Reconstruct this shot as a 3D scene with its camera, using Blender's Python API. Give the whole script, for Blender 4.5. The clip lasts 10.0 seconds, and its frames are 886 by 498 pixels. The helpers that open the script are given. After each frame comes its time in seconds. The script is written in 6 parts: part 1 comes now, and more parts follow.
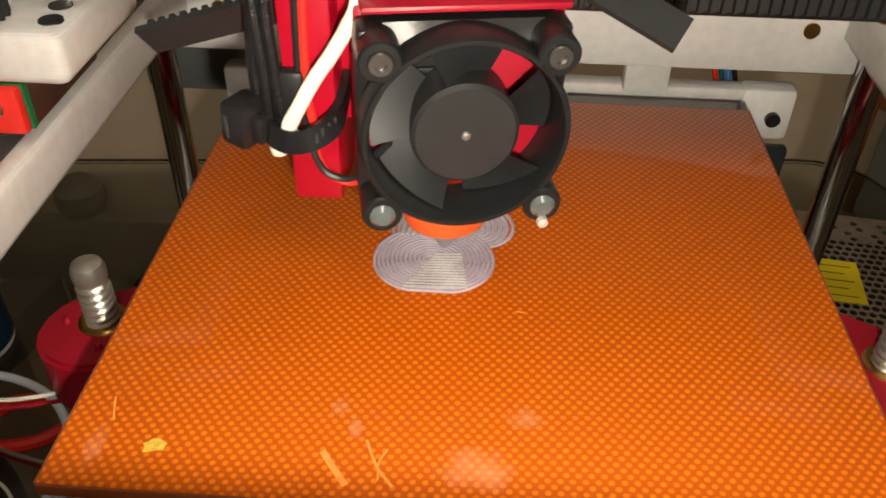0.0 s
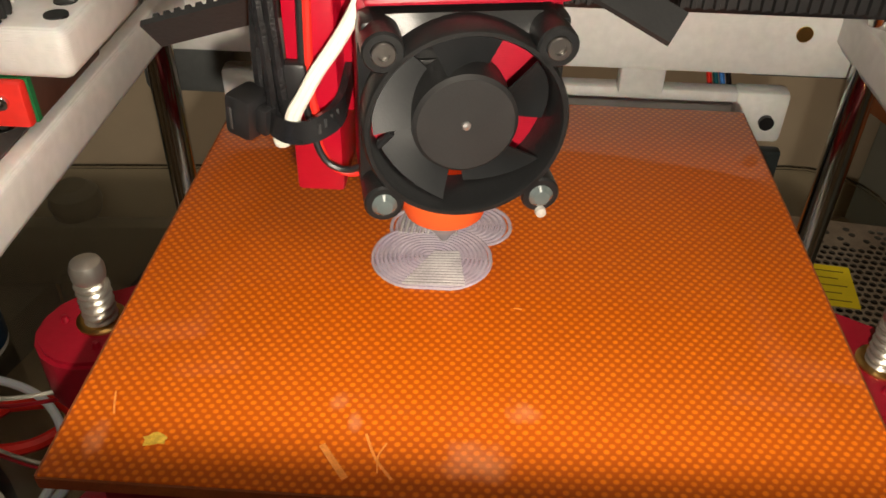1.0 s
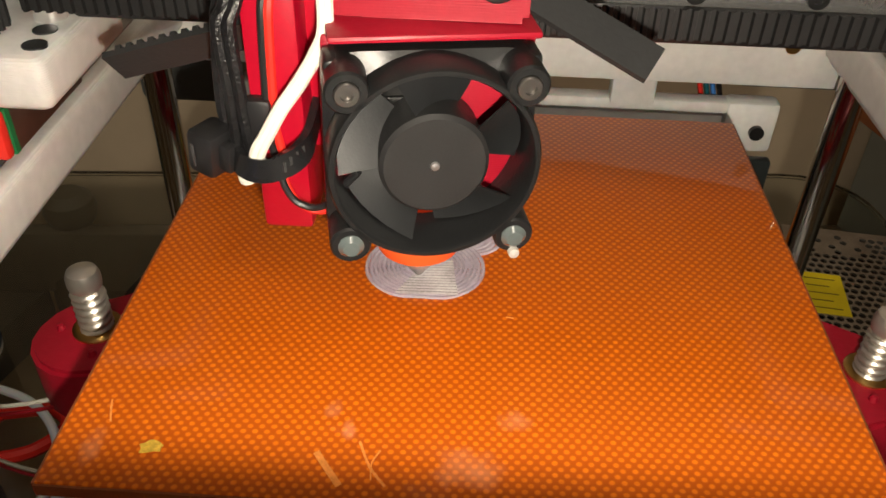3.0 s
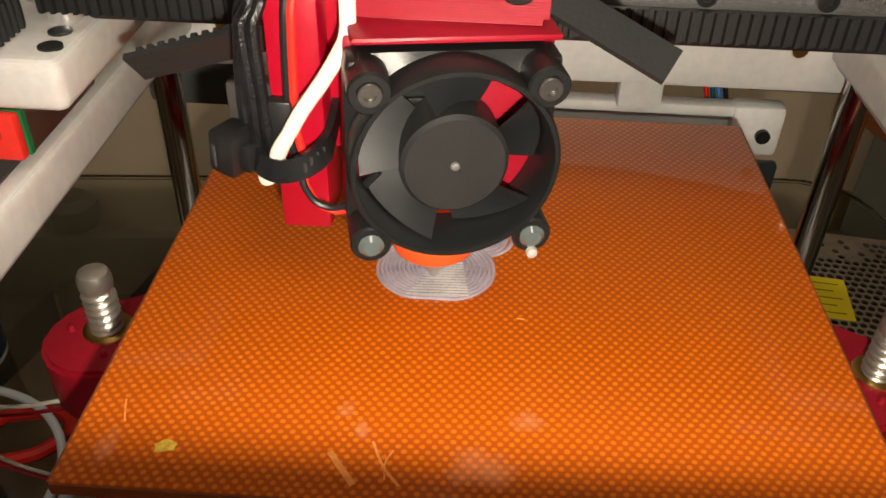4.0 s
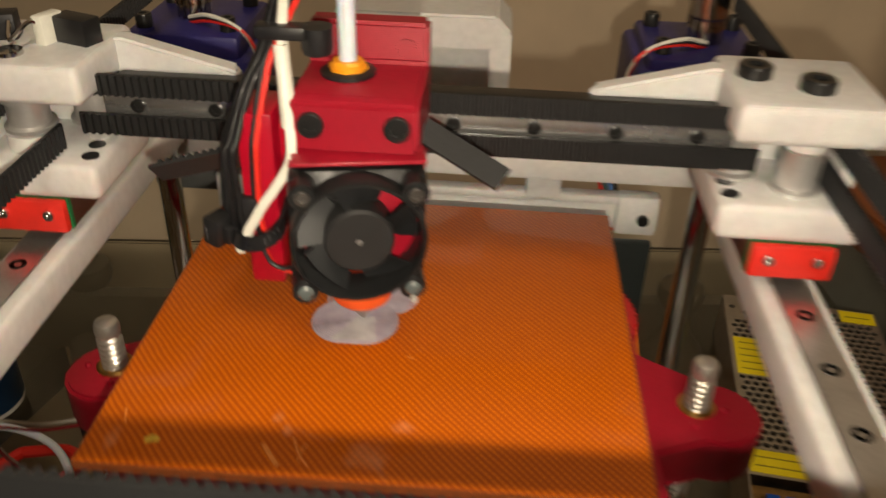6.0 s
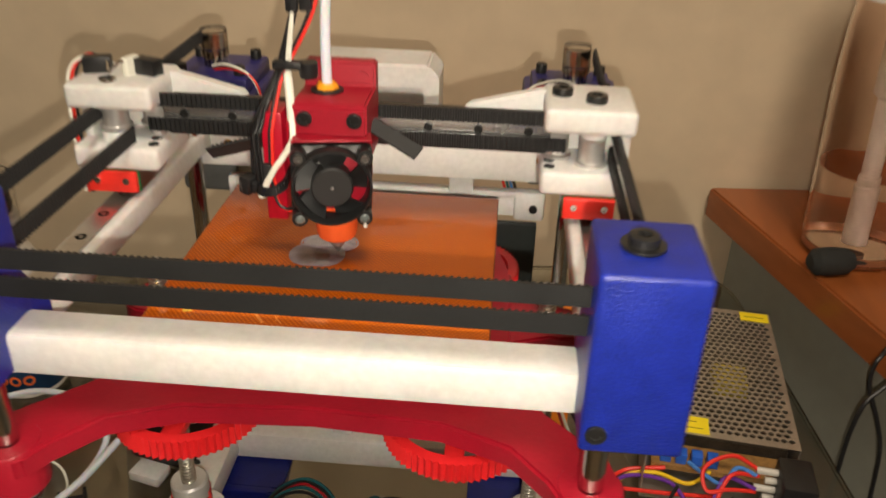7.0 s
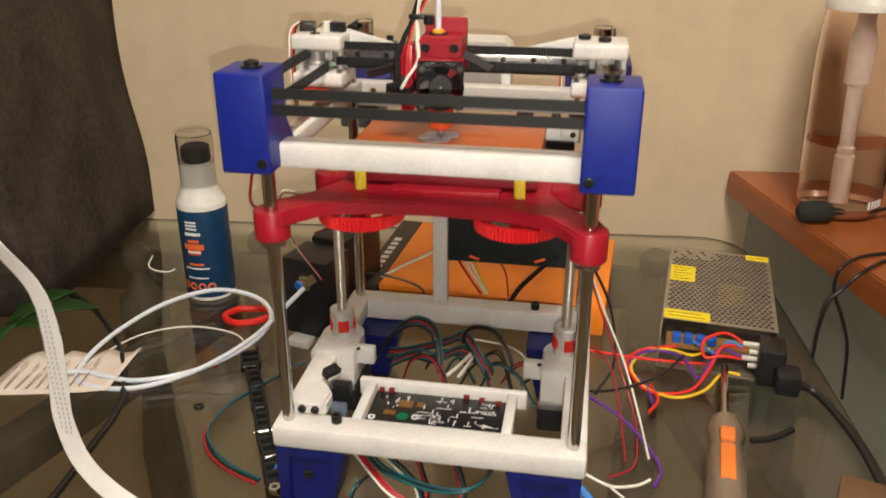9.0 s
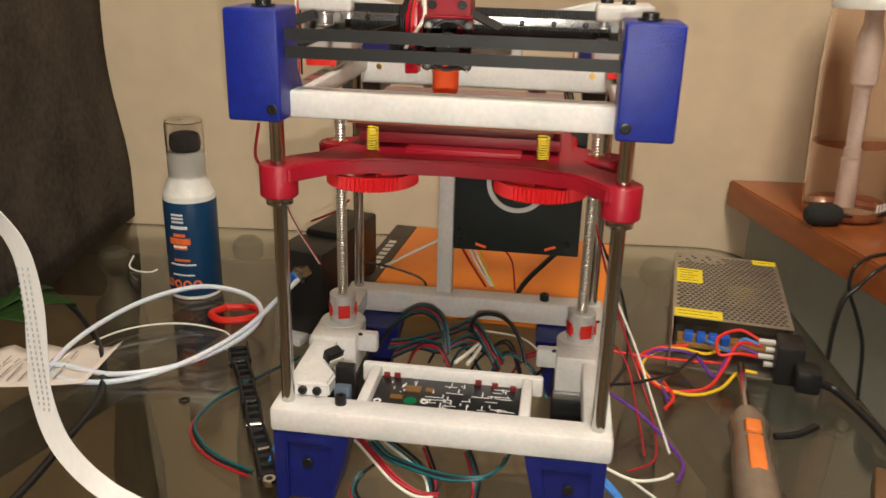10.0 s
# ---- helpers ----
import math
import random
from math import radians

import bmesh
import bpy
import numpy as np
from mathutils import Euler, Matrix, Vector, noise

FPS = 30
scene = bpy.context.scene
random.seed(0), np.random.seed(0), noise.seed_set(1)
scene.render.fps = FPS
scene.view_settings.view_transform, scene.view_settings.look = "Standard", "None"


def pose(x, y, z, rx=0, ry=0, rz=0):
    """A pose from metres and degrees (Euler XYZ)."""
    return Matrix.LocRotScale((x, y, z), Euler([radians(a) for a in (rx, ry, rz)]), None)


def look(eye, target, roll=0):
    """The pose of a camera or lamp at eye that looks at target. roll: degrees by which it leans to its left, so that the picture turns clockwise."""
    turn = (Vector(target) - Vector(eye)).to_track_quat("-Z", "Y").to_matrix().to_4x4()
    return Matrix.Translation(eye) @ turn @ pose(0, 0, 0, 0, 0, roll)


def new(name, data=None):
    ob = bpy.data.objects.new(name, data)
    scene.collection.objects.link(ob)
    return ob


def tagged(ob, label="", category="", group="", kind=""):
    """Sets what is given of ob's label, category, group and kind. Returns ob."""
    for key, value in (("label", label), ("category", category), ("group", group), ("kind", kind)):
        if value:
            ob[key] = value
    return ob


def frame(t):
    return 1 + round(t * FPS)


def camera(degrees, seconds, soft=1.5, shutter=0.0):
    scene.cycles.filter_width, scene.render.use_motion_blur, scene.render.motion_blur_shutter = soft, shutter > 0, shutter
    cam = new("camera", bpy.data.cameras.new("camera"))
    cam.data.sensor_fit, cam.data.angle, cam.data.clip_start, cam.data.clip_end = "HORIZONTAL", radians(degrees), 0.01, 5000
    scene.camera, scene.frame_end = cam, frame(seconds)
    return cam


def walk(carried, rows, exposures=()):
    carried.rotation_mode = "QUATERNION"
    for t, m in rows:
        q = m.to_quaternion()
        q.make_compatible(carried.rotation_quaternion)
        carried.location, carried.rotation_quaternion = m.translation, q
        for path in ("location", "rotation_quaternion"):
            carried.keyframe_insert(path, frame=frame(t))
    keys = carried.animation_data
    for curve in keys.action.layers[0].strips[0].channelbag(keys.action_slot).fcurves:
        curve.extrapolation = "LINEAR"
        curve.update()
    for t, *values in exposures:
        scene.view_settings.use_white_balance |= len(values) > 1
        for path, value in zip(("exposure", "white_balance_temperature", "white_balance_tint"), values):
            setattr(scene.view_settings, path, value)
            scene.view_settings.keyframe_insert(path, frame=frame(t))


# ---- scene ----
cam = camera(55.51, 10.0, soft=1.6, shutter=0.5)
PATH = [
    (0.0, (-0.00484, -0.02070, 0.33383), (-0.04985, 0.76179, -0.28721), 0.92),
    (0.5, (-0.00469, -0.02202, 0.33283), (-0.04783, 0.76385, -0.28406), 1.03),
    (1.0, (-0.00549, -0.02288, 0.33304), (-0.04353, 0.76592, -0.28044), 1.31),
    (1.5, (-0.00490, -0.02454, 0.33401), (-0.03907, 0.76685, -0.27633), 1.43),
    (2.0, (-0.00572, -0.02338, 0.33391), (-0.03634, 0.76956, -0.27462), 1.67),
    (2.5, (-0.00480, -0.02377, 0.33465), (-0.03641, 0.76965, -0.27320), 1.62),
    (4.0, (-0.00703, -0.02524, 0.33458), (-0.04037, 0.77231, -0.26775), 1.69),
    (4.5, (-0.00764, -0.02612, 0.33321), (-0.04298, 0.77326, -0.26658), 1.62),
    (5.0, (-0.00740, -0.02698, 0.33358), (-0.04480, 0.77452, -0.26324), 1.74),
    (5.5, (-0.00670, -0.02972, 0.33309), (-0.04948, 0.78048, -0.25150), 1.98),
    (5.7, (-0.00417, -0.03491, 0.34335), (-0.04864, 0.77663, -0.23925), 2.18),
    (5.8, (0.00322, -0.04627, 0.35618), (-0.04872, 0.77619, -0.21027), 1.58),
    (6.0, (0.01930, -0.07360, 0.37179), (-0.02495, 0.70643, -0.13270), 1.83),
    (6.2, (0.03212, -0.09602, 0.37347), (-0.00658, 0.69167, -0.11941), 2.26),
    (7.3, (0.08037, -0.23573, 0.44153), (-0.00975, 0.64544, -0.02262), 0.58),
    (7.5, (0.10023, -0.26199, 0.47013), (-0.01441, 0.61974, 0.01250), -0.33),
    (8.0, (0.11772, -0.34742, 0.48190), (-0.01661, 0.53863, 0.03819), -0.62),
    (8.5, (0.10537, -0.41080, 0.44983), (-0.04125, 0.48428, 0.02872), -0.39),
    (9.0, (0.08610, -0.44224, 0.39513), (-0.06900, 0.45947, -0.00843), 0.07),
    (9.5, (0.08061, -0.45720, 0.36093), (-0.05901, 0.46205, -0.00716), 1.24),
    (10.0, (0.05788, -0.43393, 0.33424), (-0.06759, 0.49547, -0.01285), 1.53),
]
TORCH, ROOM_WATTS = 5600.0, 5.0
EXPOSURES = [(0.0, 0.3, 6650, 10), (5.5, 0.3, 6750, 10), (6.2, 0.95, 7200, 11), (7.3, 1.95, 6500, 10), (8.0, 2.3, 6380, 10), (9.0, 2.45, 6280, 9), (10.0, 2.3, 6250, 9)]
walk(cam, [(t, look(eye, target, roll)) for t, eye, target, roll in PATH], EXPOSURES)

# ---- light: the torch of the filming phone and a dim room lamp ----
world = bpy.data.worlds.new("world")
scene.world = world
world.use_nodes = True
world.node_tree.nodes["Background"].inputs[0].default_value = (0.9, 0.62, 0.38, 1)
world.node_tree.nodes["Background"].inputs[1].default_value = 0.006

room_lamp = bpy.data.lights.new("ceiling_lamp_light", "AREA")
room_lamp.shape, room_lamp.size, room_lamp.energy, room_lamp.color = "DISK", 0.45, ROOM_WATTS, (1.0, 0.88, 0.72)
room_lamp_ob = new("ceiling_lamp_light", room_lamp)
room_lamp_ob.matrix_world = look((0.25, -0.75, 1.62), (0.0, 0.1, 0.2))


# ---- materials ----
def nodes_of(name):
    m = bpy.data.materials.new(name)
    m.use_nodes = True
    nt = m.node_tree
    return m, nt, nt.nodes["Principled BSDF"]


def add(nt, kind, **inputs):
    n = nt.nodes.new(kind)
    for k, v in inputs.items():
        n.inputs[k.replace("_", " ")].default_value = v
    return n


def surface(name, color, rough=0.45, metal=0.0, spread=0.12, scale=60.0, bump=0.0, bump_scale=400.0, lines=0.0, pitch=0.0004, coat=0.0, stretch=(1, 1, 1), trans=0.0, ior=1.46, alpha=1.0, sss=0.0, wear=0.2):
    """Plain material: base colour with two scales of variation, optional grain bump and layer lines along z."""
    m, nt, p = nodes_of(name)
    tc = nt.nodes.new("ShaderNodeTexCoord")
    mp = nt.nodes.new("ShaderNodeMapping")
    mp.inputs["Scale"].default_value = stretch
    nt.links.new(tc.outputs["Object"], mp.inputs["Vector"])
    n1 = add(nt, "ShaderNodeTexNoise", Scale=scale, Detail=5.0)
    n2 = add(nt, "ShaderNodeTexNoise", Scale=scale * 9, Detail=3.0)
    for n in (n1, n2):
        nt.links.new(mp.outputs[0], n.inputs["Vector"])
    mean = nt.nodes.new("ShaderNodeMath")
    mean.operation = "MULTIPLY_ADD"
    mean.inputs[1].default_value = 0.6
    half = nt.nodes.new("ShaderNodeMath")
    half.operation = "MULTIPLY"
    half.inputs[1].default_value = 0.4
    nt.links.new(n2.outputs["Fac"], half.inputs[0])
    nt.links.new(n1.outputs["Fac"], mean.inputs[0])
    nt.links.new(half.outputs[0], mean.inputs[2])
    ramp = nt.nodes.new("ShaderNodeMapRange")
    ramp.inputs["From Min"].default_value, ramp.inputs["From Max"].default_value = 0.3, 0.7
    nt.links.new(mean.outputs[0], ramp.inputs["Value"])
    mix = nt.nodes.new("ShaderNodeMix")
    mix.data_type = "RGBA"
    mix.inputs["A"].default_value = (*[c * (1 - spread) for c in color], 1)
    mix.inputs["B"].default_value = (*[min(1, c * (1 + spread)) for c in color], 1)
    nt.links.new(ramp.outputs[0], mix.inputs["Factor"])
    nt.links.new(mix.outputs["Result"], p.inputs["Base Color"])
    rr = nt.nodes.new("ShaderNodeMapRange")
    rr.inputs["To Min"].default_value, rr.inputs["To Max"].default_value = max(0.02, rough * (1 - wear)), min(1, rough * (1 + wear))
    nt.links.new(n1.outputs["Fac"], rr.inputs["Value"])
    nt.links.new(rr.outputs[0], p.inputs["Roughness"])
    p.inputs["Metallic"].default_value = metal
    p.inputs["IOR"].default_value = ior
    p.inputs["Coat Weight"].default_value = coat
    p.inputs["Transmission Weight"].default_value = trans
    p.inputs["Alpha"].default_value = alpha
    if sss:
        p.inputs["Subsurface Weight"].default_value = sss
        p.inputs["Subsurface Scale"].default_value = 0.004
    height = None
    if bump:
        nb = add(nt, "ShaderNodeTexNoise", Scale=bump_scale, Detail=3.0)
        nt.links.new(mp.outputs[0], nb.inputs["Vector"])
        height = nb.outputs["Fac"]
    if lines:
        sep = nt.nodes.new("ShaderNodeSeparateXYZ")
        nt.links.new(tc.outputs["Object"], sep.inputs[0])
        s = nt.nodes.new("ShaderNodeMath")
        s.operation = "MULTIPLY"
        s.inputs[1].default_value = 2 * math.pi / pitch
        w = nt.nodes.new("ShaderNodeMath")
        w.operation = "SINE"
        nt.links.new(sep.outputs["Z"], s.inputs[0])
        nt.links.new(s.outputs[0], w.inputs[0])
        k = nt.nodes.new("ShaderNodeMath")
        k.operation = "MULTIPLY"
        k.inputs[1].default_value = lines
        nt.links.new(w.outputs[0], k.inputs[0])
        if height is not None:
            a = nt.nodes.new("ShaderNodeMath")
            nt.links.new(height, a.inputs[0])
            nt.links.new(k.outputs[0], a.inputs[1])
            height = a.outputs[0]
        else:
            height = k.outputs[0]
    if height is not None:
        b = nt.nodes.new("ShaderNodeBump")
        b.inputs["Strength"].default_value = max(bump, lines)
        b.inputs["Distance"].default_value = 0.0004
        nt.links.new(height, b.inputs["Height"])
        nt.links.new(b.outputs[0], p.inputs["Normal"])
    return m


def bed_material():
    """Orange glass-fibre sheet: staggered woven knuckles under a glossy resin."""
    m, nt, p = nodes_of("woven_orange_sheet")
    tc = nt.nodes.new("ShaderNodeTexCoord")
    sep = nt.nodes.new("ShaderNodeSeparateXYZ")
    nt.links.new(tc.outputs["Object"], sep.inputs[0])

    def mt(op, a, b=None, c=None):
        n = nt.nodes.new("ShaderNodeMath")
        n.operation = op
        for i, v in enumerate((a, b, c)):
            if v is None:
                continue
            if isinstance(v, (int, float)):
                n.inputs[i].default_value = v
            else:
                nt.links.new(v, n.inputs[i])
        return n.outputs[0]

    warp = add(nt, "ShaderNodeTexNoise", Scale=60.0, Detail=3.0)
    nt.links.new(tc.outputs["Object"], warp.inputs["Vector"])
    drift = mt("MULTIPLY", mt("SUBTRACT", warp.outputs["Fac"], 0.5), 0.0011)
    px, py = mt("ADD", sep.outputs["X"], drift), mt("ADD", mt("MULTIPLY_ADD", sep.outputs["X"], -0.035, sep.outputs["Y"]), drift)
    yy = mt("DIVIDE", py, 0.00108)
    row = mt("FLOOR", yy)
    odd = mt("MULTIPLY", mt("FLOORED_MODULO", row, 2.0), 0.5)
    u = mt("SUBTRACT", mt("FRACT", mt("ADD", mt("DIVIDE", px, 0.00185), odd)), 0.5)
    v = mt("SUBTRACT", mt("FRACT", yy), 0.5)
    d = mt("SQRT", mt("ADD", mt("POWER", mt("MULTIPLY", u, 1.6), 2.0), mt("POWER", mt("MULTIPLY", v, 1.0), 2.0)))
    dot = nt.nodes.new("ShaderNodeMapRange")
    dot.interpolation_type = "SMOOTHSTEP"
    dot.inputs["From Min"].default_value, dot.inputs["From Max"].default_value = 0.56, 0.22
    nt.links.new(d, dot.inputs["Value"])
    big = add(nt, "ShaderNodeTexNoise", Scale=22.0, Detail=5.0)
    fine = add(nt, "ShaderNodeTexNoise", Scale=700.0, Detail=2.0)
    nt.links.new(tc.outputs["Object"], big.inputs["Vector"])
    nt.links.new(tc.outputs["Object"], fine.inputs["Vector"])
    fac = mt("MULTIPLY", dot.outputs[0], mt("MULTIPLY_ADD", fine.outputs["Fac"], 0.9, 0.45))
    mix = nt.nodes.new("ShaderNodeMix")
    mix.data_type = "RGBA"
    mix.inputs["A"].default_value = (0.46, 0.080, 0.0005, 1)
    mix.inputs["B"].default_value = (0.79, 0.192, 0.004, 1)
    nt.links.new(fac, mix.inputs["Factor"])
    tone = nt.nodes.new("ShaderNodeMix")
    tone.data_type, tone.blend_type = "RGBA", "MULTIPLY"
    tone.inputs["Factor"].default_value = 0.2
    nt.links.new(mix.outputs["Result"], tone.inputs["A"])
    nt.links.new(big.outputs["Fac"], tone.inputs["B"])
    # pale smears left by old glue
    smear = None
    speck = add(nt, "ShaderNodeTexNoise", Scale=420.0, Detail=4.0)
    nt.links.new(tc.outputs["Object"], speck.inputs["Vector"])
    for sx, sy, rx, ry in ((-0.0255, 0.0662, 0.0016, 0.0022), (-0.0225, 0.0625, 0.0012, 0.0022), (0.0035, 0.0660, 0.0028, 0.0026), (-0.0035, 0.0560, 0.0060, 0.0040), (-0.0610, 0.0560, 0.0020, 0.0040)):
        dd = mt("ADD", mt("POWER", mt("DIVIDE", mt("SUBTRACT", sep.outputs["X"], sx), rx), 2.0), mt("POWER", mt("DIVIDE", mt("SUBTRACT", sep.outputs["Y"], sy), ry), 2.0))
        one = mt("MULTIPLY", mt("MAXIMUM", mt("SUBTRACT", 1.0, mt("ADD", dd, mt("MULTIPLY_ADD", speck.outputs["Fac"], 2.2, -1.1))), 0.0), 0.30)
        smear = one if smear is None else mt("MAXIMUM", smear, one)
    glue = nt.nodes.new("ShaderNodeMix")
    glue.data_type = "RGBA"
    glue.inputs["B"].default_value = (0.80, 0.33, 0.16, 1)
    nt.links.new(mt("MINIMUM", smear, 0.4), glue.inputs["Factor"])
    nt.links.new(tone.outputs["Result"], glue.inputs["A"])
    nt.links.new(glue.outputs["Result"], p.inputs["Base Color"])
    p.inputs["Roughness"].default_value = 0.5
    p.inputs["Specular IOR Level"].default_value = 0.3
    p.inputs["Coat Weight"].default_value = 0.35
    p.inputs["Coat Roughness"].default_value = 0.03
    b = nt.nodes.new("ShaderNodeBump")
    b.inputs["Strength"].default_value = 0.25
    b.inputs["Distance"].default_value = 0.00025
    nt.links.new(dot.outputs[0], b.inputs["Height"])
    nt.links.new(b.outputs[0], p.inputs["Normal"])
    return m


def glass(name, color=(1, 1, 1), rough=0.0, ior=1.45):
    m, nt, p = nodes_of(name)
    p.inputs["Base Color"].default_value = (*color, 1)
    p.inputs["Roughness"].default_value = rough
    p.inputs["Transmission Weight"].default_value = 1.0
    p.inputs["IOR"].default_value = ior
    return m


def glow(name, color, strength):
    m = bpy.data.materials.new(name)
    m.use_nodes = True
    nt = m.node_tree
    nt.nodes.clear()
    e = nt.nodes.new("ShaderNodeEmission")
    e.inputs[0].default_value, e.inputs[1].default_value = (*color, 1), strength
    o = nt.nodes.new("ShaderNodeOutputMaterial")
    nt.links.new(e.outputs[0], o.inputs[0])
    return m


WHITE = surface("white_printed_plastic", (0.71, 0.695, 0.68), 0.40, spread=0.13, scale=38, bump=0.3, bump_scale=500, lines=0.25, sss=0.15)
BLUE = surface("blue_printed_plastic", (0.008, 0.020, 0.245), 0.36, spread=0.3, scale=140, bump=0.7, bump_scale=1300)
# The corner blue darkened: the feet carry their shade in the base colour.
SHADEDBLUE = surface("shaded_blue_printed_plastic", (0.006, 0.011, 0.13), 0.36, spread=0.3, scale=140, bump=0.4, bump_scale=1300)
DARKBLUE = surface("navy_printed_plastic", (0.022, 0.02, 0.14), 0.42, spread=0.15, bump=0.4, bump_scale=900)
RED = surface("red_printed_plastic", (0.33, 0.006, 0.020), 0.42, spread=0.12, bump=0.2, bump_scale=700, lines=0.15)
BRIGHTRED = surface("bright_red_plastic", (0.62, 0.02, 0.012), 0.4, spread=0.1)
SCARLET = surface("scarlet_end_cap_plastic", (0.75, 0.03, 0.02), 0.4, spread=0.1)
GREEN = surface("green_seal_plastic", (0.01, 0.16, 0.05), 0.5)
BED = bed_material()
BLACK = surface("black_plastic", (0.013, 0.013, 0.014), 0.42, spread=0.25, bump=0.15)
FAN = surface("fan_black_plastic", (0.012, 0.0125, 0.013), 0.36, spread=0.2, bump=0.12, bump_scale=1500)
FANHUB = surface("matt_fan_plastic", (0.019, 0.0192, 0.0195), 0.5, spread=0.15, scale=300, bump=0.1, bump_scale=3000)
FANBLADE = surface("glossy_fan_plastic", (0.012, 0.013, 0.014), 0.55, spread=0.3, scale=900, bump=0.06, bump_scale=2500)
BELT = surface("black_rubber_belt", (0.011, 0.0115, 0.012), 0.55, spread=0.2, bump=0.2, bump_scale=1200)
BELTTAIL = surface("cut_belt_rubber", (0.022, 0.023, 0.024), 0.55, spread=0.15, bump=0.2, bump_scale=1200)
STEEL = surface("polished_steel", (0.60, 0.59, 0.57), 0.13, metal=1.0, spread=0.06, scale=25, stretch=(1, 1, 0.15), wear=0.12)
SCREWSTEEL = surface("threaded_steel", (0.74, 0.71, 0.64), 0.33, metal=0.85, spread=0.1)
DULLSTEEL = surface("ground_rail_steel", (0.62, 0.61, 0.60), 0.3, metal=0.9, spread=0.15, scale=120)
ALU = surface("grey_aluminium", (0.58, 0.58, 0.58), 0.4, metal=0.9, spread=0.1)
BRASS = surface("brass", (0.65, 0.42, 0.14), 0.3, metal=1.0)
BLACKSTEEL = surface("black_oxide_steel", (0.02, 0.02, 0.02), 0.32, metal=0.3)
SPRING = surface("yellow_spring_paint", (0.75, 0.58, 0.04), 0.35)
SOCK = surface("orange_silicone", (0.95, 0.14, 0.03), 0.6, spread=0.06)
COLLET = surface("orange_collet_plastic", (0.95, 0.35, 0.02), 0.4)
TUBE = surface("white_ptfe_tube", (0.72, 0.77, 0.86), 0.3, spread=0.04, sss=0.3)
WHITEWIRE = surface("white_wire", (0.78, 0.77, 0.68), 0.45, spread=0.08)
REDWIRE = surface("red_wire", (0.75, 0.03, 0.02), 0.4, spread=0.1)
BLACKWIRE = surface("black_wire", (0.014, 0.014, 0.015), 0.4)
BRAID = surface("black_braided_sleeve", (0.010, 0.010, 0.011), 0.32, spread=0.6, scale=500, bump=0.6, bump_scale=1500)
LOOMRED = surface("wine_red_wire", (0.36, 0.012, 0.022), 0.35, spread=0.15)
BLUEWIRE = surface("blue_wire", (0.06, 0.22, 0.62), 0.4)
TEALWIRE = surface("dark_teal_wire", (0.01, 0.10, 0.12), 0.4)
PURPLEWIRE = surface("purple_wire", (0.13, 0.03, 0.30), 0.4)
YELLOWWIRE = surface("yellow_wire", (0.85, 0.55, 0.02), 0.4)


# ---- mesh helpers ----
def merge(bm, tmp):
    me = bpy.data.meshes.new("tmp")
    tmp.to_mesh(me)
    tmp.free()
    bm.from_mesh(me)
    bpy.data.meshes.remove(me)
    return bm


def box(bm, x0, x1, y0, y1, z0, z1, bevel=0.0, seg=2, m=None):
    t = bmesh.new()
    bmesh.ops.create_cube(t, size=1, matrix=Matrix.Translation(((x0 + x1) / 2, (y0 + y1) / 2, (z0 + z1) / 2)) @ Matrix.Diagonal((x1 - x0, y1 - y0, z1 - z0, 1)))
    if bevel:
        bmesh.ops.bevel(t, geom=t.edges[:], offset=bevel, segments=seg, profile=0.5, affect="EDGES")
    if m:
        bmesh.ops.transform(t, matrix=m, verts=t.verts[:])
    return merge(bm, t)


def cyl(bm, base, r, h, axis="z", seg=24, r2=None, bevel=0.0, m=None):
    t = bmesh.new()
    bmesh.ops.create_cone(t, cap_ends=True, segments=seg, radius1=r, radius2=r if r2 is None else r2, depth=h, matrix=Matrix.Translation((0, 0, h / 2)))
    if bevel:
        bmesh.ops.bevel(t, geom=[e for e in t.edges if len(e.link_faces) == 2 and e.calc_face_angle(0) > 0.8], offset=bevel, segments=2, affect="EDGES")
    turn = {"z": Matrix(), "y": pose(0, 0, 0, -90), "x": pose(0, 0, 0, 0, 90)}[axis]
    bmesh.ops.transform(t, matrix=(m or Matrix()) @ Matrix.Translation(base) @ turn, verts=t.verts[:])
    return merge(bm, t)


def prism(bm, outline, z0, z1, bevel=0.0, m=None):
    """Extrude an outline in x and y from z0 to z1."""
    t = bmesh.new()
    f = t.faces.new([t.verts.new((x, y, z0)) for x, y in outline])
    r = bmesh.ops.extrude_face_region(t, geom=[f])
    bmesh.ops.translate(t, vec=(0, 0, z1 - z0), verts=[v for v in r["geom"] if isinstance(v, bmesh.types.BMVert)])
    bmesh.ops.recalc_face_normals(t, faces=t.faces[:])
    if bevel:
        bmesh.ops.bevel(t, geom=[e for e in t.edges if e.calc_face_angle(0) > 0.6], offset=bevel, segments=2, affect="EDGES")
    if m:
        bmesh.ops.transform(t, matrix=m, verts=t.verts[:])
    return merge(bm, t)


def lathe(bm, profile, centre=(0, 0, 0), seg=32, m=None):
    """Turn a profile of (radius, height) round z."""
    t = bmesh.new()
    rings = []
    for r, z in profile:
        rings.append([t.verts.new((max(r, 1e-5) * math.cos(a), max(r, 1e-5) * math.sin(a), z)) for a in [2 * math.pi * k / seg for k in range(seg)]])
    for a, b in zip(rings, rings[1:]):
        for k in range(seg):
            t.faces.new((a[k], a[(k + 1) % seg], b[(k + 1) % seg], b[k]))
    bmesh.ops.recalc_face_normals(t, faces=t.faces[:])
    bmesh.ops.transform(t, matrix=(m or Matrix()) @ Matrix.Translation(centre), verts=t.verts[:])
    return merge(bm, t)


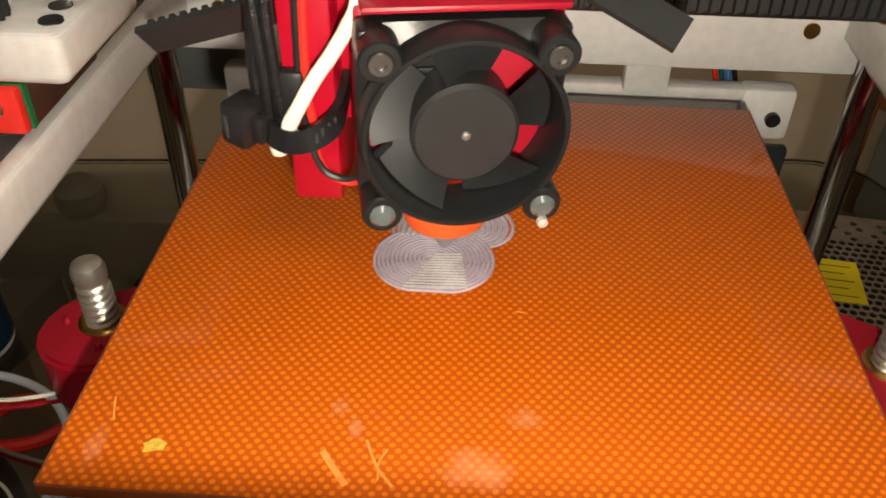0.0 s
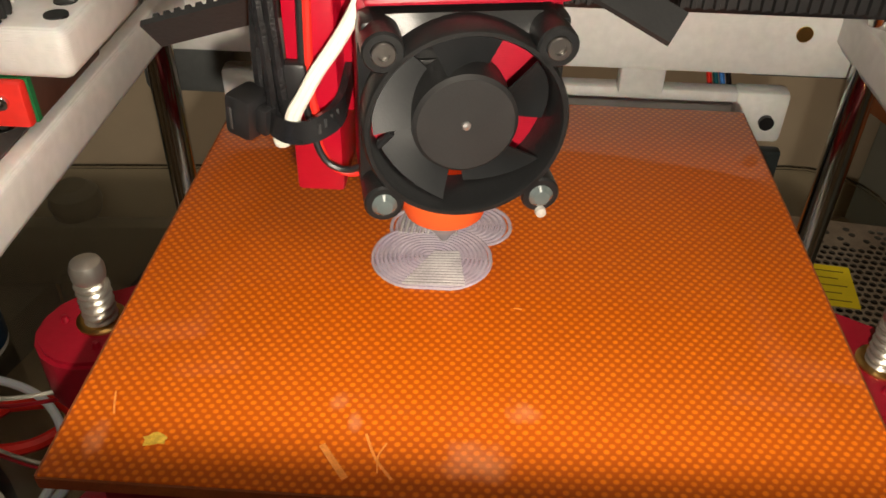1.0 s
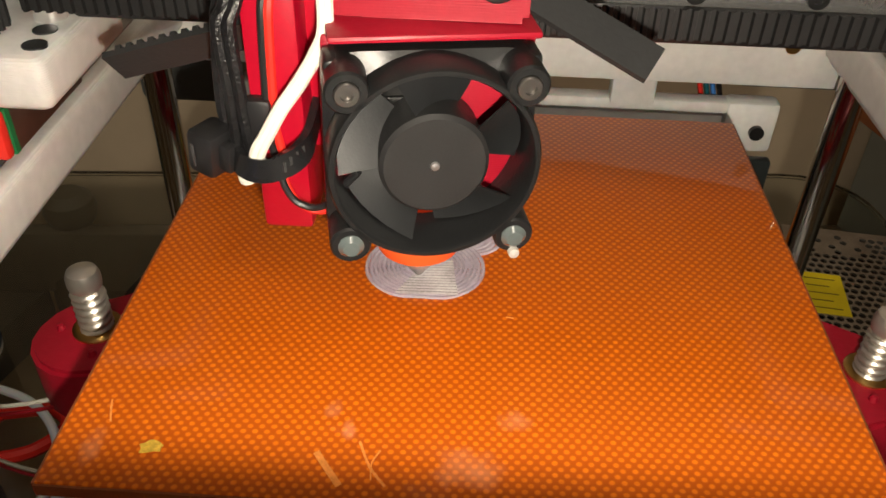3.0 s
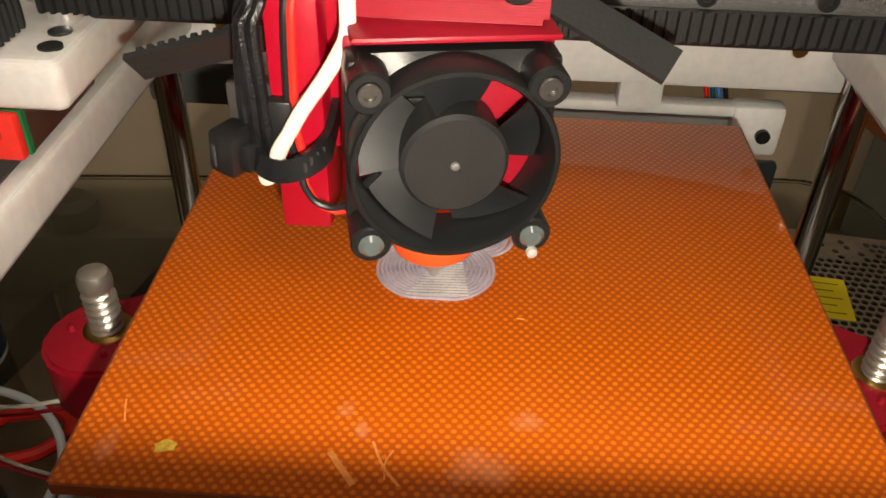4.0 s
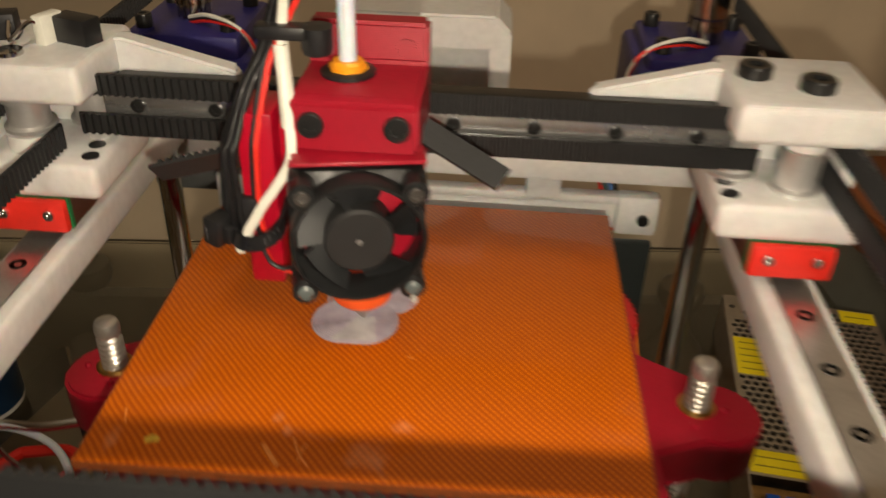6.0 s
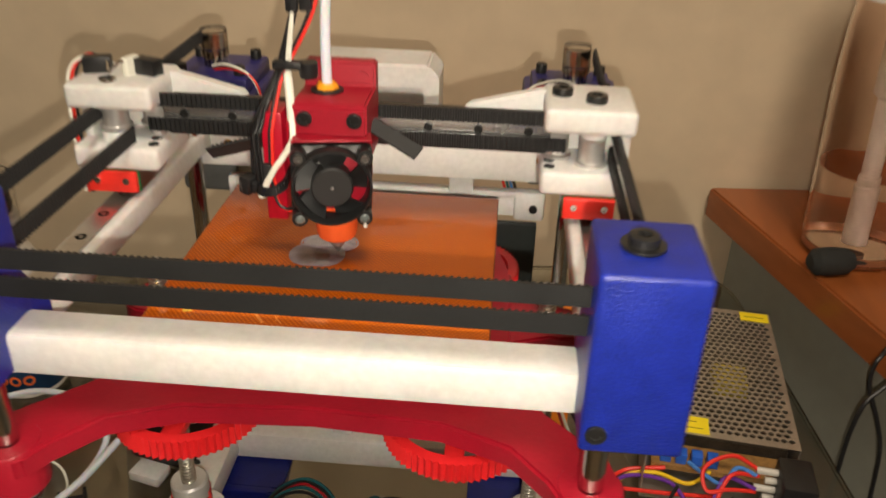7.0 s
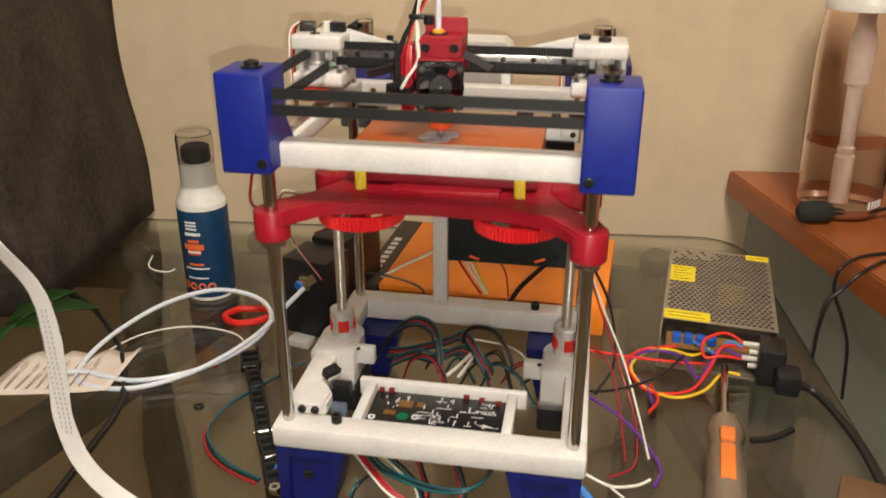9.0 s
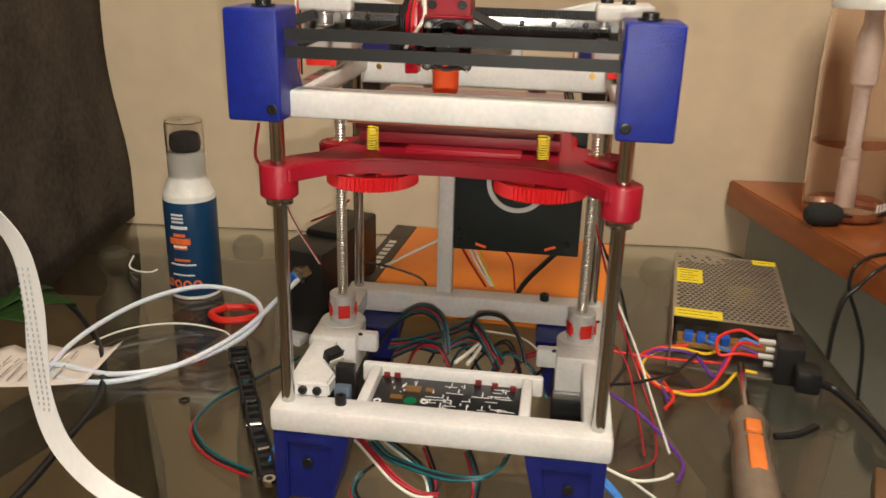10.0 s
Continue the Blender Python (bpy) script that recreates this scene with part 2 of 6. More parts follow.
def smooth(pts, steps=6):
    """Catmull-Rom through the points."""
    p = [Vector(q) for q in pts]
    p = [p[0] * 2 - p[1]] + p + [p[-1] * 2 - p[-2]]
    out = []
    for i in range(1, len(p) - 2):
        for k in range(steps):
            s = k / steps
            a, b, c, d = p[i - 1], p[i], p[i + 1], p[i + 2]
            out.append(0.5 * (2 * b + (c - a) * s + (2 * a - 5 * b + 4 * c - d) * s * s + (3 * b - a - 3 * c + d) * s ** 3))
    return out + [p[-2]]


def tube(bm, pts, r, seg=8, steps=6):
    line = smooth(pts, steps) if steps else [Vector(q) for q in pts]
    rings, side = [], None
    for i, q in enumerate(line):
        d = (line[min(i + 1, len(line) - 1)] - line[max(i - 1, 0)]).normalized()
        if side is None:
            side = d.orthogonal().normalized()
        side = (side - d * side.dot(d)).normalized()
        up = d.cross(side)
        rings.append([bm.verts.new(q + r * (math.cos(a) * side + math.sin(a) * up)) for a in [2 * math.pi * k / seg for k in range(seg)]])
    for a, b in zip(rings, rings[1:]):
        for k in range(seg):
            bm.faces.new((a[k], a[(k + 1) % seg], b[(k + 1) % seg], b[k]))
    bm.faces.new(rings[0][::-1])
    bm.faces.new(rings[-1])
    return bm


def band(bm, pts, width, thick, steps=8, up=None):
    """A flat strip along points; up: the direction of its width."""
    line = smooth(pts, steps) if steps else [Vector(q) for q in pts]
    rings = []
    for i, q in enumerate(line):
        d = (line[min(i + 1, len(line) - 1)] - line[max(i - 1, 0)]).normalized()
        u = Vector(up) if not callable(up) else Vector(up(i / (len(line) - 1)))
        u = (u - d * u.dot(d)).normalized() * width / 2
        n = d.cross(u).normalized() * thick / 2
        rings.append([bm.verts.new(q + s) for s in (u + n, u - n, -u - n, -u + n)])
    for a, b in zip(rings, rings[1:]):
        for k in range(4):
            bm.faces.new((a[k], a[(k + 1) % 4], b[(k + 1) % 4], b[k]))
    bm.faces.new(rings[0][::-1])
    bm.faces.new(rings[-1])
    return bm


def belt(bm, a, b, height=0.0062, thick=0.0009, tooth=(0, 0, 0)):
    """A straight toothed belt standing on edge from a to b; tooth: the side on which its teeth stand."""
    a, b = Vector(a), Vector(b)
    band(bm, [a, b], height, thick, 0, (0, 0, 1))
    t = Vector(tooth)
    if t.length:
        d, n = (b - a).normalized(), int((b - a).length / 0.002)
        w = Vector((0, 0, height / 2))
        for i in range(n):
            q = a + d * (0.001 + 0.002 * i) + t * thick * 0.45
            vs = [bm.verts.new(q + s * d * 0.00062 * k + t * o + v) for v in (w, -w) for s, k, o in ((-1, 1, 0), (-1, 0.6, 0.00085), (1, 0.6, 0.00085), (1, 1, 0))]
            for f in ((0, 1, 2, 3), (7, 6, 5, 4), (0, 4, 5, 1), (1, 5, 6, 2), (2, 6, 7, 3)):
                bm.faces.new([vs[k] for k in f])
    return bm


def screw_head(bm, at, r, h, axis="z", sign=1):
    """A socket-head screw with a hexagonal recess, standing out along the axis."""
    t = bmesh.new()
    lathe(t, [(0.0, h * 0.45), (r * 0.5, h * 0.45), (r * 0.5, h), (r * 0.9, h), (r, h * 0.85), (r, 0)], seg=18)
    turn = {"z": Matrix(), "y": pose(0, 0, 0, 90), "x": pose(0, 0, 0, 0, 90)}[axis]
    if sign < 0:
        turn = turn @ pose(0, 0, 0, 180)
    bmesh.ops.transform(t, matrix=Matrix.Translation(at) @ turn, verts=t.verts[:])
    return merge(bm, t)


def part(name, bm, material, parent=None, label="", sharp=35):
    me = bpy.data.meshes.new(name)
    bmesh.ops.recalc_face_normals(bm, faces=bm.faces[:])
    for f in bm.faces:
        f.smooth = True
    bm.to_mesh(me)
    bm.free()
    me.set_sharp_from_angle(angle=radians(sharp))
    me.materials.append(material)
    ob = new(name, me)
    if parent:
        ob.parent = parent
    return tagged(ob, label)


def thing(name, label, category, at=(0, 0, 0), group="", kind=""):
    ob = new(name)
    ob.empty_display_size = 0.01
    ob.location = at
    return tagged(ob, label, category, group, kind)


B = bmesh.new
GAP_YAW = 5.0  # the wall and the glass table stand a little askew to the machine


# ---- room ----
def room():
    wall_mat = surface("tan_painted_wall", (0.69, 0.56, 0.39), 0.6, spread=0.10, scale=3.5, bump=0.2, bump_scale=160)
    m = pose(0, 0.532, 0, 0, 0, GAP_YAW)
    tagged(part("wall_north", box(B(), -2.6, 2.6, 0.006, 0.12, -0.75, 1.75, m=m), wall_mat), "tan painted plaster wall with faint stains", "wall", kind="structure")
    tagged(part("wall_south", box(B(), -2.6, 2.6, -3.6, -3.5, -0.75, 1.75, m=m), wall_mat), "plain tan painted wall", "wall", kind="structure")
    tagged(part("wall_west", box(B(), -2.6, -2.5, -3.5, 0.006, -0.75, 1.75, m=m), wall_mat), "plain tan painted wall", "wall", kind="structure")
    tagged(part("wall_east", box(B(), 2.5, 2.6, -3.5, 0.006, -0.75, 1.75, m=m), wall_mat), "plain tan painted wall", "wall", kind="structure")
    tagged(part("ceiling", box(B(), -2.6, 2.6, -3.6, 0.12, 1.75, 1.85, m=m), surface("ceiling_paint", (0.7, 0.66, 0.6), 0.7)), "plain pale ceiling", "ceiling", kind="structure")
    floor = tagged(part("floor", box(B(), -2.6, 2.6, -3.6, 0.12, -0.85, -0.75, m=m), surface("brown_floor", (0.40, 0.29, 0.18), 0.35, spread=0.35, scale=6)), "brown polished floor under the glass table", "floor", kind="structure")
    tagged(part("baseboard", box(B(), -2.5, 2.5, -0.012, 0.004, -0.75, -0.66, 0.003, m=m), surface("baseboard_paint", (0.5, 0.4, 0.28), 0.5)), "tan baseboard", "baseboard", kind="structure")


def glass_table():
    t = thing("glass_table", "clear glass dining table on dark turned wooden legs", "table")
    m = pose(0, 0.532, 0, 0, 0, GAP_YAW)
    out = []
    for cx, cy, a0 in ((0.225, -0.075, 0), (-0.95, -0.075, 90), (-0.95, -1.25, 180), (0.225, -1.25, 270)):
        for k in range(7):
            a = radians(a0 + 15 * k)
            out.append((cx + 0.055 * math.cos(a), cy + 0.055 * math.sin(a)))
    part("glass_top", prism(B(), out, -0.010, 0.0, 0.002, m), glass("green_table_glass", (0.88, 0.91, 0.86), 0.0, 1.5), t, "greenish clear glass with a rounded corner")
    wood = surface("grey_brown_stained_wood", (0.20, 0.165, 0.12), 0.4, spread=0.35, scale=12, stretch=(1, 1, 0.2))
    prof = [(0.02, -0.75), (0.032, -0.745), (0.032, -0.70), (0.02, -0.66), (0.028, -0.45), (0.030, -0.3), (0.018, -0.20), (0.027, -0.14), (0.029, -0.105), (0.027, -0.080), (0.016, -0.066), (0.011, -0.056), (0.011, -0.042), (0.017, -0.034), (0.019, -0.026), (0.017, -0.018), (0.010, -0.0122), (0, -0.0120)]
    for x, y in ((0.180, 0.490), (-0.298, 0.466), (-0.430, 0.398), (-0.2, -0.45)):
        part("leg", lathe(B(), prof, (x, y, 0), 28), wood, t, "turned urn-shaped wooden leg")
    part("rail", box(B(), -0.9, 0.27, -0.06, -0.045, -0.09, -0.035, 0.004, m=m), wood, t)
    part("rail", box(B(), -0.06, -0.02, -1.2, -0.05, -0.14, -0.10, 0.004, m=m @ pose(-0.3, 0, 0, 0, 0, -20)), wood, t)
    part("rail", box(B(), -0.06, -0.02, -1.2, -0.05, -0.16, -0.12, 0.004, m=m @ pose(0.2, 0, 0, 0, 0, 12)), wood, t)


# ---- printer frame ----
S = 0.0935  # half the distance between the rods
YB = 0.184  # depth of the rear rods


def printer_frame():
    t = thing("printer_frame", "white printed printer frame with blue corners and steel rods", "printer frame")
    b = B()
    # base ring
    box(b, -0.1025, 0.1025, -0.0115, 0.009, 0.0505, 0.0670, 0.003)
    box(b, -0.1025, 0.1025, 0.176, 0.195, 0.0480, 0.0670, 0.003)
    for s in (-1, 1):
        x0, x1 = sorted((s * 0.0850, s * 0.1023))
        box(b, x0, x1, 0.006, 0.180, 0.0508, 0.0668, 0.002)
    box(b, -0.060, 0.060, 0.0545, 0.0605, 0.0530, 0.0665, 0.0015)
    for s in (-1, 1):
        x0, x1 = sorted((s * 0.0465, s * 0.0535))
        box(b, x0, x1, 0.006, 0.056, 0.0530, 0.0660, 0.0015)
    part("base_frame", b, WHITE, t, "white printed base ring with rounded corners")
    for s in (-1, 1):
        # motor mount: boss, ear, motor, coupler, lead screw
        b = B()
        xs = s * 0.0840 if s > 0 else -0.0885
        cyl(b, (xs, 0.113, 0.0400), 0.0165, 0.030, seg=28, bevel=0.001)
        box(b, xs - 0.0165, xs + 0.0165, 0.0830, 0.113, 0.0400, 0.0695, 0.002)
        box(b, *sorted((xs - s * 0.014, xs - s * 0.030)), 0.092, 0.100, 0.055, 0.0695, 0.002)
        box(b, *sorted((xs + s * 0.013, xs + s * 0.018)), 0.085, 0.125, 0.0508, 0.0665, 0.001)
        part("motor_mount", b, WHITE, t, "white printed motor mount")
        b = B()
        box(b, xs - 0.0175, xs + 0.0175, 0.0790, 0.1300, 0.0200, 0.0390, 0.002)
        part("stepper_motor", b, BLACK, t, "black stepper motor under its mount")
        b = B()
        box(b, xs - 0.0170, xs + 0.0170, 0.0780, 0.0815, 0.0392, 0.0450, 0.001)
        part("motor_flange", b, ALU, t)
        b = B()
        lathe(b, [(0, 0.0700), (0.0095, 0.0700), (0.0095, 0.0765)], (xs, 0.113, 0), 28)
        lathe(b, [(0.0095, 0.0815), (0.0095, 0.0905), (0.0085, 0.0915), (0.0035, 0.0915)], (xs, 0.113, 0), 28)
        lathe(b, [(0.0088, 0.0764), (0.0088, 0.0816)], (xs, 0.113, 0), 24)
        c = part("coupler", b, surface("satin_aluminium", (0.62, 0.62, 0.61), 0.42, metal=0.35, spread=0.08), t, "grey aluminium shaft coupler")
        b = B()
        for k in range(4):
            a = radians(20 + 90 * k)
            box(b, -0.0042, 0.0042, -0.0098, -0.0060, 0.0740, 0.0840, 0.0005, m=Matrix.Translation((xs, 0.113, 0)) @ pose(0, 0, 0, 0, 0, 20 + 90 * k))
        part("spider", b, BRIGHTRED, c, "red rubber coupling insert")
        b = B()
        xl = -0.0880 if s < 0 else 0.0835
        lathe(b, [(0.0027, 0.0905), (0.0027, 0.2150), (0.0035, 0.2158), (0.0037, 0.2166), (0.0037, 0.2186), (0.0032, 0.2200), (0.0020, 0.2207), (0, 0.2209)], (xl, 0.1115, 0), 24)
        n = 14 * 62
        tube(b, [(xl + 0.0032 * math.cos(2 * math.pi * k / 14), 0.1115 + 0.0032 * math.sin(2 * math.pi * k / 14), 0.0910 + 0.002 * k / 14) for k in range(n)], 0.00066, 6, 0)
        part("lead_screw", b, SCREWSTEEL, t, "threaded steel lead screw")
        # rods
        for y, z1 in ((0.0, 0.272), (YB, 0.262)):
            b = B()
            cyl(b, (s * S, y, 0.052), 0.0040, z1 - 0.052, seg=24)
            part("rod", b, STEEL, t, "polished steel guide rod")
        # feet
        for y0, y1, d in ((-0.0100, 0.0400, 1), (0.150, 0.196, -1)):
            x0, x1 = (-0.1010, -0.0540) if s < 0 else (0.0520, 0.1000)
            b = B()
            ht, out_x, in_x, up = (0.0502 if d > 0 else 0.0475), (x0 if s < 0 else x1), (x1 if s < 0 else x0), Matrix(((1, 0, 0, 0), (0, 0, 1, 0), (0, 1, 0, 0), (0, 0, 0, 1)))
            prism(b, [(out_x, ht), (in_x, ht), (in_x + s * 0.001, ht - 0.006), (in_x + s * 0.011, 0.0), (out_x - s * 0.0005, 0.0)], y0 + 0.004, y0 + 0.034, 0.001, up)
            prism(b, [(out_x, ht), (out_x - s * 0.009, ht), (out_x - s * 0.008, 0.0), (out_x - s * 0.0005, 0.0)], y0, y0 + 0.005, 0.001, up)
            prism(b, [(in_x + s * 0.009, ht), (in_x, ht), (in_x + s * 0.001, ht - 0.006), (in_x + s * 0.011, 0.0), (in_x + s * 0.018, 0.0)], y0, y0 + 0.005, 0.001, up)
            box(b, x0 + 0.006, x1 - 0.006, y0 + 0.0005, y0 + 0.006, ht - 0.008, ht - 0.0003, 0.0008)
            f = part("foot", b, SHADEDBLUE, t, "blue printed foot with shade put in its colour")
            b = B()
            screw_head(b, ((x0 + x1) / 2 + s * 0.003, y0 + 0.0036, 0.028), 0.0035, 0.002, "y", 1)
            part("bolt", b, BLACKSTEEL, f)
    # loose bolts on the base
    for x, y, z in ((-0.0610, 0.0010, 0.0670), (0.0565, 0.1830, 0.0670), (-0.0700, 0.090, 0.0695), (0.0660, 0.090, 0.0695), (-0.1000, 0.150, 0.0668), (0.0975, 0.150, 0.0668)):
        b = B()
        r = 0.0036 if z == 0.0670 else 0.0016
        screw_head(b, (x, y, z), r, 0.0055 if r > 0.002 else 0.001)
        part("bolt", b, BLACKSTEEL, t, "black socket-head bolt")
    # endstop bracket on the base
    b = B()
    prism(b, [(-0.0905, 0.0060), (-0.0700, 0.0060), (-0.0690, 0.0200), (-0.0780, 0.0330), (-0.0905, 0.0420)], 0.0665, 0.0765, 0.0015)
    br = part("endstop_bracket", b, WHITE, t)
    for x, y, z in ((-0.0860, 0.0058, 0.0715), (-0.0770, 0.0058, 0.0715)):
        b = B()
        screw_head(b, (x, y, z), 0.0028, 0.002, "y", 1)
        part("bolt", b, BLACKSTEEL, br)
    b = B()
    box(b, -0.0720, -0.0600, 0.0300, 0.0370, 0.0600, 0.0760, 0.0006, m=pose(0, 0, 0))
    part("endstop_switch", b, BLACK, t, "small black limit switch")
    b = B()
    box(b, -0.0055, 0.0055, -0.0035, 0.0035, 0.0, 0.0075, 0.0005, m=pose(-0.0790, 0.0470, 0.0720, 20, 0, 55))
    box(b, -0.0052, 0.0052, -0.0042, -0.0036, 0.0030, 0.0090, 0.0002, m=pose(-0.0790, 0.0470, 0.0720, 20, 0, 55))
    part("limit_switch", b, BLACK, t, "tilted black limit switch")
    part("switch_tape", box(B(), -0.0062, 0.0062, -0.0050, -0.0044, 0.0005, 0.0040, 0.0002, m=pose(-0.0790, 0.0470, 0.0720, 20, 0, 55)), WHITEWIRE, t)
    b = B()
    box(b, -0.0680, -0.0580, 0.0110, 0.0170, 0.0560, 0.0720, 0.0008)
    part("plug_housing", b, surface("slate_connector_plastic", (0.10, 0.13, 0.18), 0.5), t, "slate blue connector")
    # front beam
    part("front_beam", box(B(), -0.0875, 0.0875, 0.0020, 0.0180, 0.2405, 0.2555, 0.0022), WHITE, t, "white printed front beam")
    # blue corner blocks
    for s in (-1, 1):
        b = B()
        x0, x1 = sorted((s * 0.0860, s * 0.1150))
        box(b, x0, x1, -0.0140, 0.0190, 0.2410, 0.2985, 0.0016, 3)
        prism(b, [(0.018, 0.2405), (0.031, 0.2405), (0.031, 0.252), (0.018, 0.270)], x0 + 0.001, x1 - 0.001, 0.0008, Matrix(((0, 0, 1, 0), (1, 0, 0, 0), (0, 1, 0, 0), (0, 0, 0, 1))))
        c = part("corner_block", b, BLUE, t, "blue printed corner block with a mottled face")
        b = B()
        lathe(b, [(0, 0.2990), (0.0062, 0.2990), (0.0062, 0.2998), (0.0042, 0.2998), (0.0042, 0.3022), (0.0036, 0.3026), (0.0020, 0.3026), (0.0020, 0.3008), (0, 0.3008)], (s * 0.0985, 0.002, 0), 24)
        part("bolt", b, BLACKSTEEL, c, "black pulley bolt in a recess")
        b = B()
        screw_head(b, (s * 0.0905, -0.0138, 0.2478), 0.0030, 0.0012, "y", 1)
        part("bolt", b, BLACKSTEEL, c)
    # side beams with their linear rails
    for s in (-1, 1):
        b = B()
        box(b, *sorted((s * 0.0900, s * 0.1078)), 0.018, 0.200, 0.2365, 0.2432, 0.0028, 4)
        box(b, *sorted((s * 0.0885, s * 0.0938)), 0.018, 0.200, 0.2390, 0.2503, 0.0018, 3)
        box(b, *sorted((s * 0.1033, s * 0.1080)), 0.018, 0.200, 0.2390, 0.2455, 0.0011, 3)
        part("side_beam", b, WHITE, t, "white printed side beam")
        b = B()
        prism(b, [(-0.0045, 0), (0.0045, 0), (0.0045, 0.0022), (0.0036, 0.0032), (0.0045, 0.0042), (0.0045, 0.0064), (-0.0045, 0.0064), (-0.0045, 0.0042), (-0.0036, 0.0032), (-0.0045, 0.0022)], 0.030, 0.200, 0, Matrix.Translation((s * 0.0985, 0, 0.2430)) @ Matrix(((1, 0, 0, 0), (0, 0, 1, 0), (0, 1, 0, 0), (0, 0, 0, 1))))
        r = part("linear_rail", b, DULLSTEEL, t, "steel linear rail with bolt holes")
        for k in range(9):
            b = B()
            lathe(b, [(0, 0.2490), (0.0009, 0.2490), (0.0009, 0.2494), (0.0019, 0.2494), (0.0020, 0.24955), (0.0022, 0.24955), (0.0022, 0.2490)], (s * 0.0985, 0.036 + 0.020 * k, 0), 14)
            part("rail_bolt", b, BLACKSTEEL, r)
    # rear beam and plate
    b = B()
    box(b, -0.100, 0.100, 0.196, 0.210, 0.2290, 0.2480, 0.002)
    part("rear_beam", b, WHITE, t, "white printed rear beam")
    for x in (0.0795, -0.0795):
        b = B()
        cyl(b, (x, 0.1955, 0.2420), 0.0022, 0.003, "y", 16)
        part("threaded_insert", b, BRASS, t, "brass threaded insert")
    b = B()
    box(b, -0.082, 0.082, 0.203, 0.209, 0.2170, 0.2205, 0.001)
    for x in (-0.040, 0.040):
        box(b, x - 0.0065, x + 0.0065, 0.2015, 0.208, 0.2190, 0.2300, 0.001)
    for s in (-1, 1):
        box(b, *sorted((s * 0.068, s * 0.084)), 0.202, 0.2095, 0.2045, 0.2212, 0.002)
    box(b, -0.080, 0.080, 0.2045, 0.209, 0.2060, 0.2180, 0.001)
    p = part("rear_plate", b, WHITE, t, "white rear bracket with bolt holes")
    for s in (-1, 1):
        b = B()
        cyl(b, (s * 0.078, 0.2005, 0.2120), 0.0022, 0.002, "y", 16)
        part("bolt", b, BLACKSTEEL, p)
    part("stem", box(B(), -0.0300, -0.0180, 0.1830, 0.1950, 0.0660, 0.2200, 0.001), WHITE, t, "white upright between base and rear bracket")
    # black panel behind
    b = B()
    box(b, -0.0185, 0.0800, 0.188, 0.192, 0.1030, 0.2100, 0.001)
    pn = part("back_panel", b, surface("black_acrylic_panel", (0.02, 0.026, 0.026), 0.35), t, "black panel with slots and bolts")
    b = B()
    lathe(b, [(0.020, 0.0), (0.0235, 0.0), (0.0235, 0.002), (0.020, 0.002), (0.020, 0.0)], (0, 0, 0), 36, Matrix.Translation((0.030, 0.188, 0.160)) @ pose(0, 0, 0, 90))
    part("ring", b, WHITE, pn, "translucent white ring")
    for x, z in ((-0.012, 0.1120), (-0.014, 0.1200), (0.071, 0.1130)):
        b = B()
        screw_head(b, (x, 0.188, z), 0.0025, 0.002, "y", 1)
        part("bolt", b, BLACKSTEEL, pn)
    for x, z, a in ((0.058, 0.109, -20), (0.004, 0.1075, 18)):
        b = B()
        box(b, -0.0045, 0.0045, -0.0003, 0.0003, -0.0011, 0.0011, m=Matrix.Translation((x, 0.1873, z)) @ pose(0, 0, 0, 0, a, 0))
        part("slot", b, SOCK, pn, "slot through which orange shows")
    # rear motor housings
    for s in (-1, 1):
        b = B()
        x0, x1 = sorted((s * 0.0690, s * 0.1190))
        box(b, x0, x1, 0.212, 0.262, 0.2310, 0.2660 if s > 0 else 0.2620, 0.003, 2)
        box(b, x0 + 0.004, x1 - 0.004, 0.214, 0.260, 0.2600, 0.2700, 0.002, 2)
        h = part("motor_housing", b, DARKBLUE, t, "dark blue printed motor housing")
        b = B()
        lathe(b, [(0, 0.290), (0.0070, 0.290), (0.0072, 0.288), (0.0072, 0.276)], (s * 0.0955, 0.236, 0), 24)
        part("cap", b, glass("clear_cap_plastic", (0.95, 0.9, 0.85), 0.15), h, "clear plastic cap")
        b = B()
        lathe(b, [(0, 0.2885), (0.0060, 0.2880), (0.0060, 0.280), (0.0052, 0.279), (0.0052, 0.268)], (s * 0.0955, 0.236, 0), 24)
        for k in range(14):
            a = 2 * math.pi * k / 14
            box(b, -0.0005, 0.0005, -0.0063, -0.0058, 0.268, 0.279, 0, m=Matrix.Translation((s * 0.0955, 0.236, 0)) @ pose(0, 0, 0, 0, 0, math.degrees(a)))
        part("pulley", b, STEEL, h, "steel toothed pulley")
        for dx, dy in ((-0.0155, -0.0155), (0.0155, -0.0155), (-0.0155, 0.0155), (0.0155, 0.0155)):
            b = B()
            screw_head(b, (s * 0.0940 + dx, 0.237 + dy, 0.2695), 0.0030, 0.0055)
            part("bolt", b, BLACKSTEEL, h)
        b = B()
        box(b, *((0.0735, 0.1145, 0.2165, 0.2575, 0.2185) if s > 0 else (-0.1145, -0.0825, 0.2165, 0.2575, 0.2045)), 0.2305, 0.003)
        part("stepper_motor", b, surface("motor_grey_paint", (0.16, 0.17, 0.17), 0.45, metal=0.4), t, "grey stepper motor")
    # white hood behind
    b = B()
    prism(b, [(-0.0445, 0.2380), (-0.0445, 0.2710), (-0.0385, 0.2770), (0.0190, 0.2770), (0.0250, 0.2710), (0.0250, 0.2380), (0.0185, 0.2380), (0.0165, 0.2640), (-0.0360, 0.2640), (-0.0380, 0.2380)], 0.2300, 0.2600, 0.001, Matrix(((1, 0, 0, 0), (0, 0, 1, 0), (0, 1, 0, 0), (0, 0, 0, 1))))
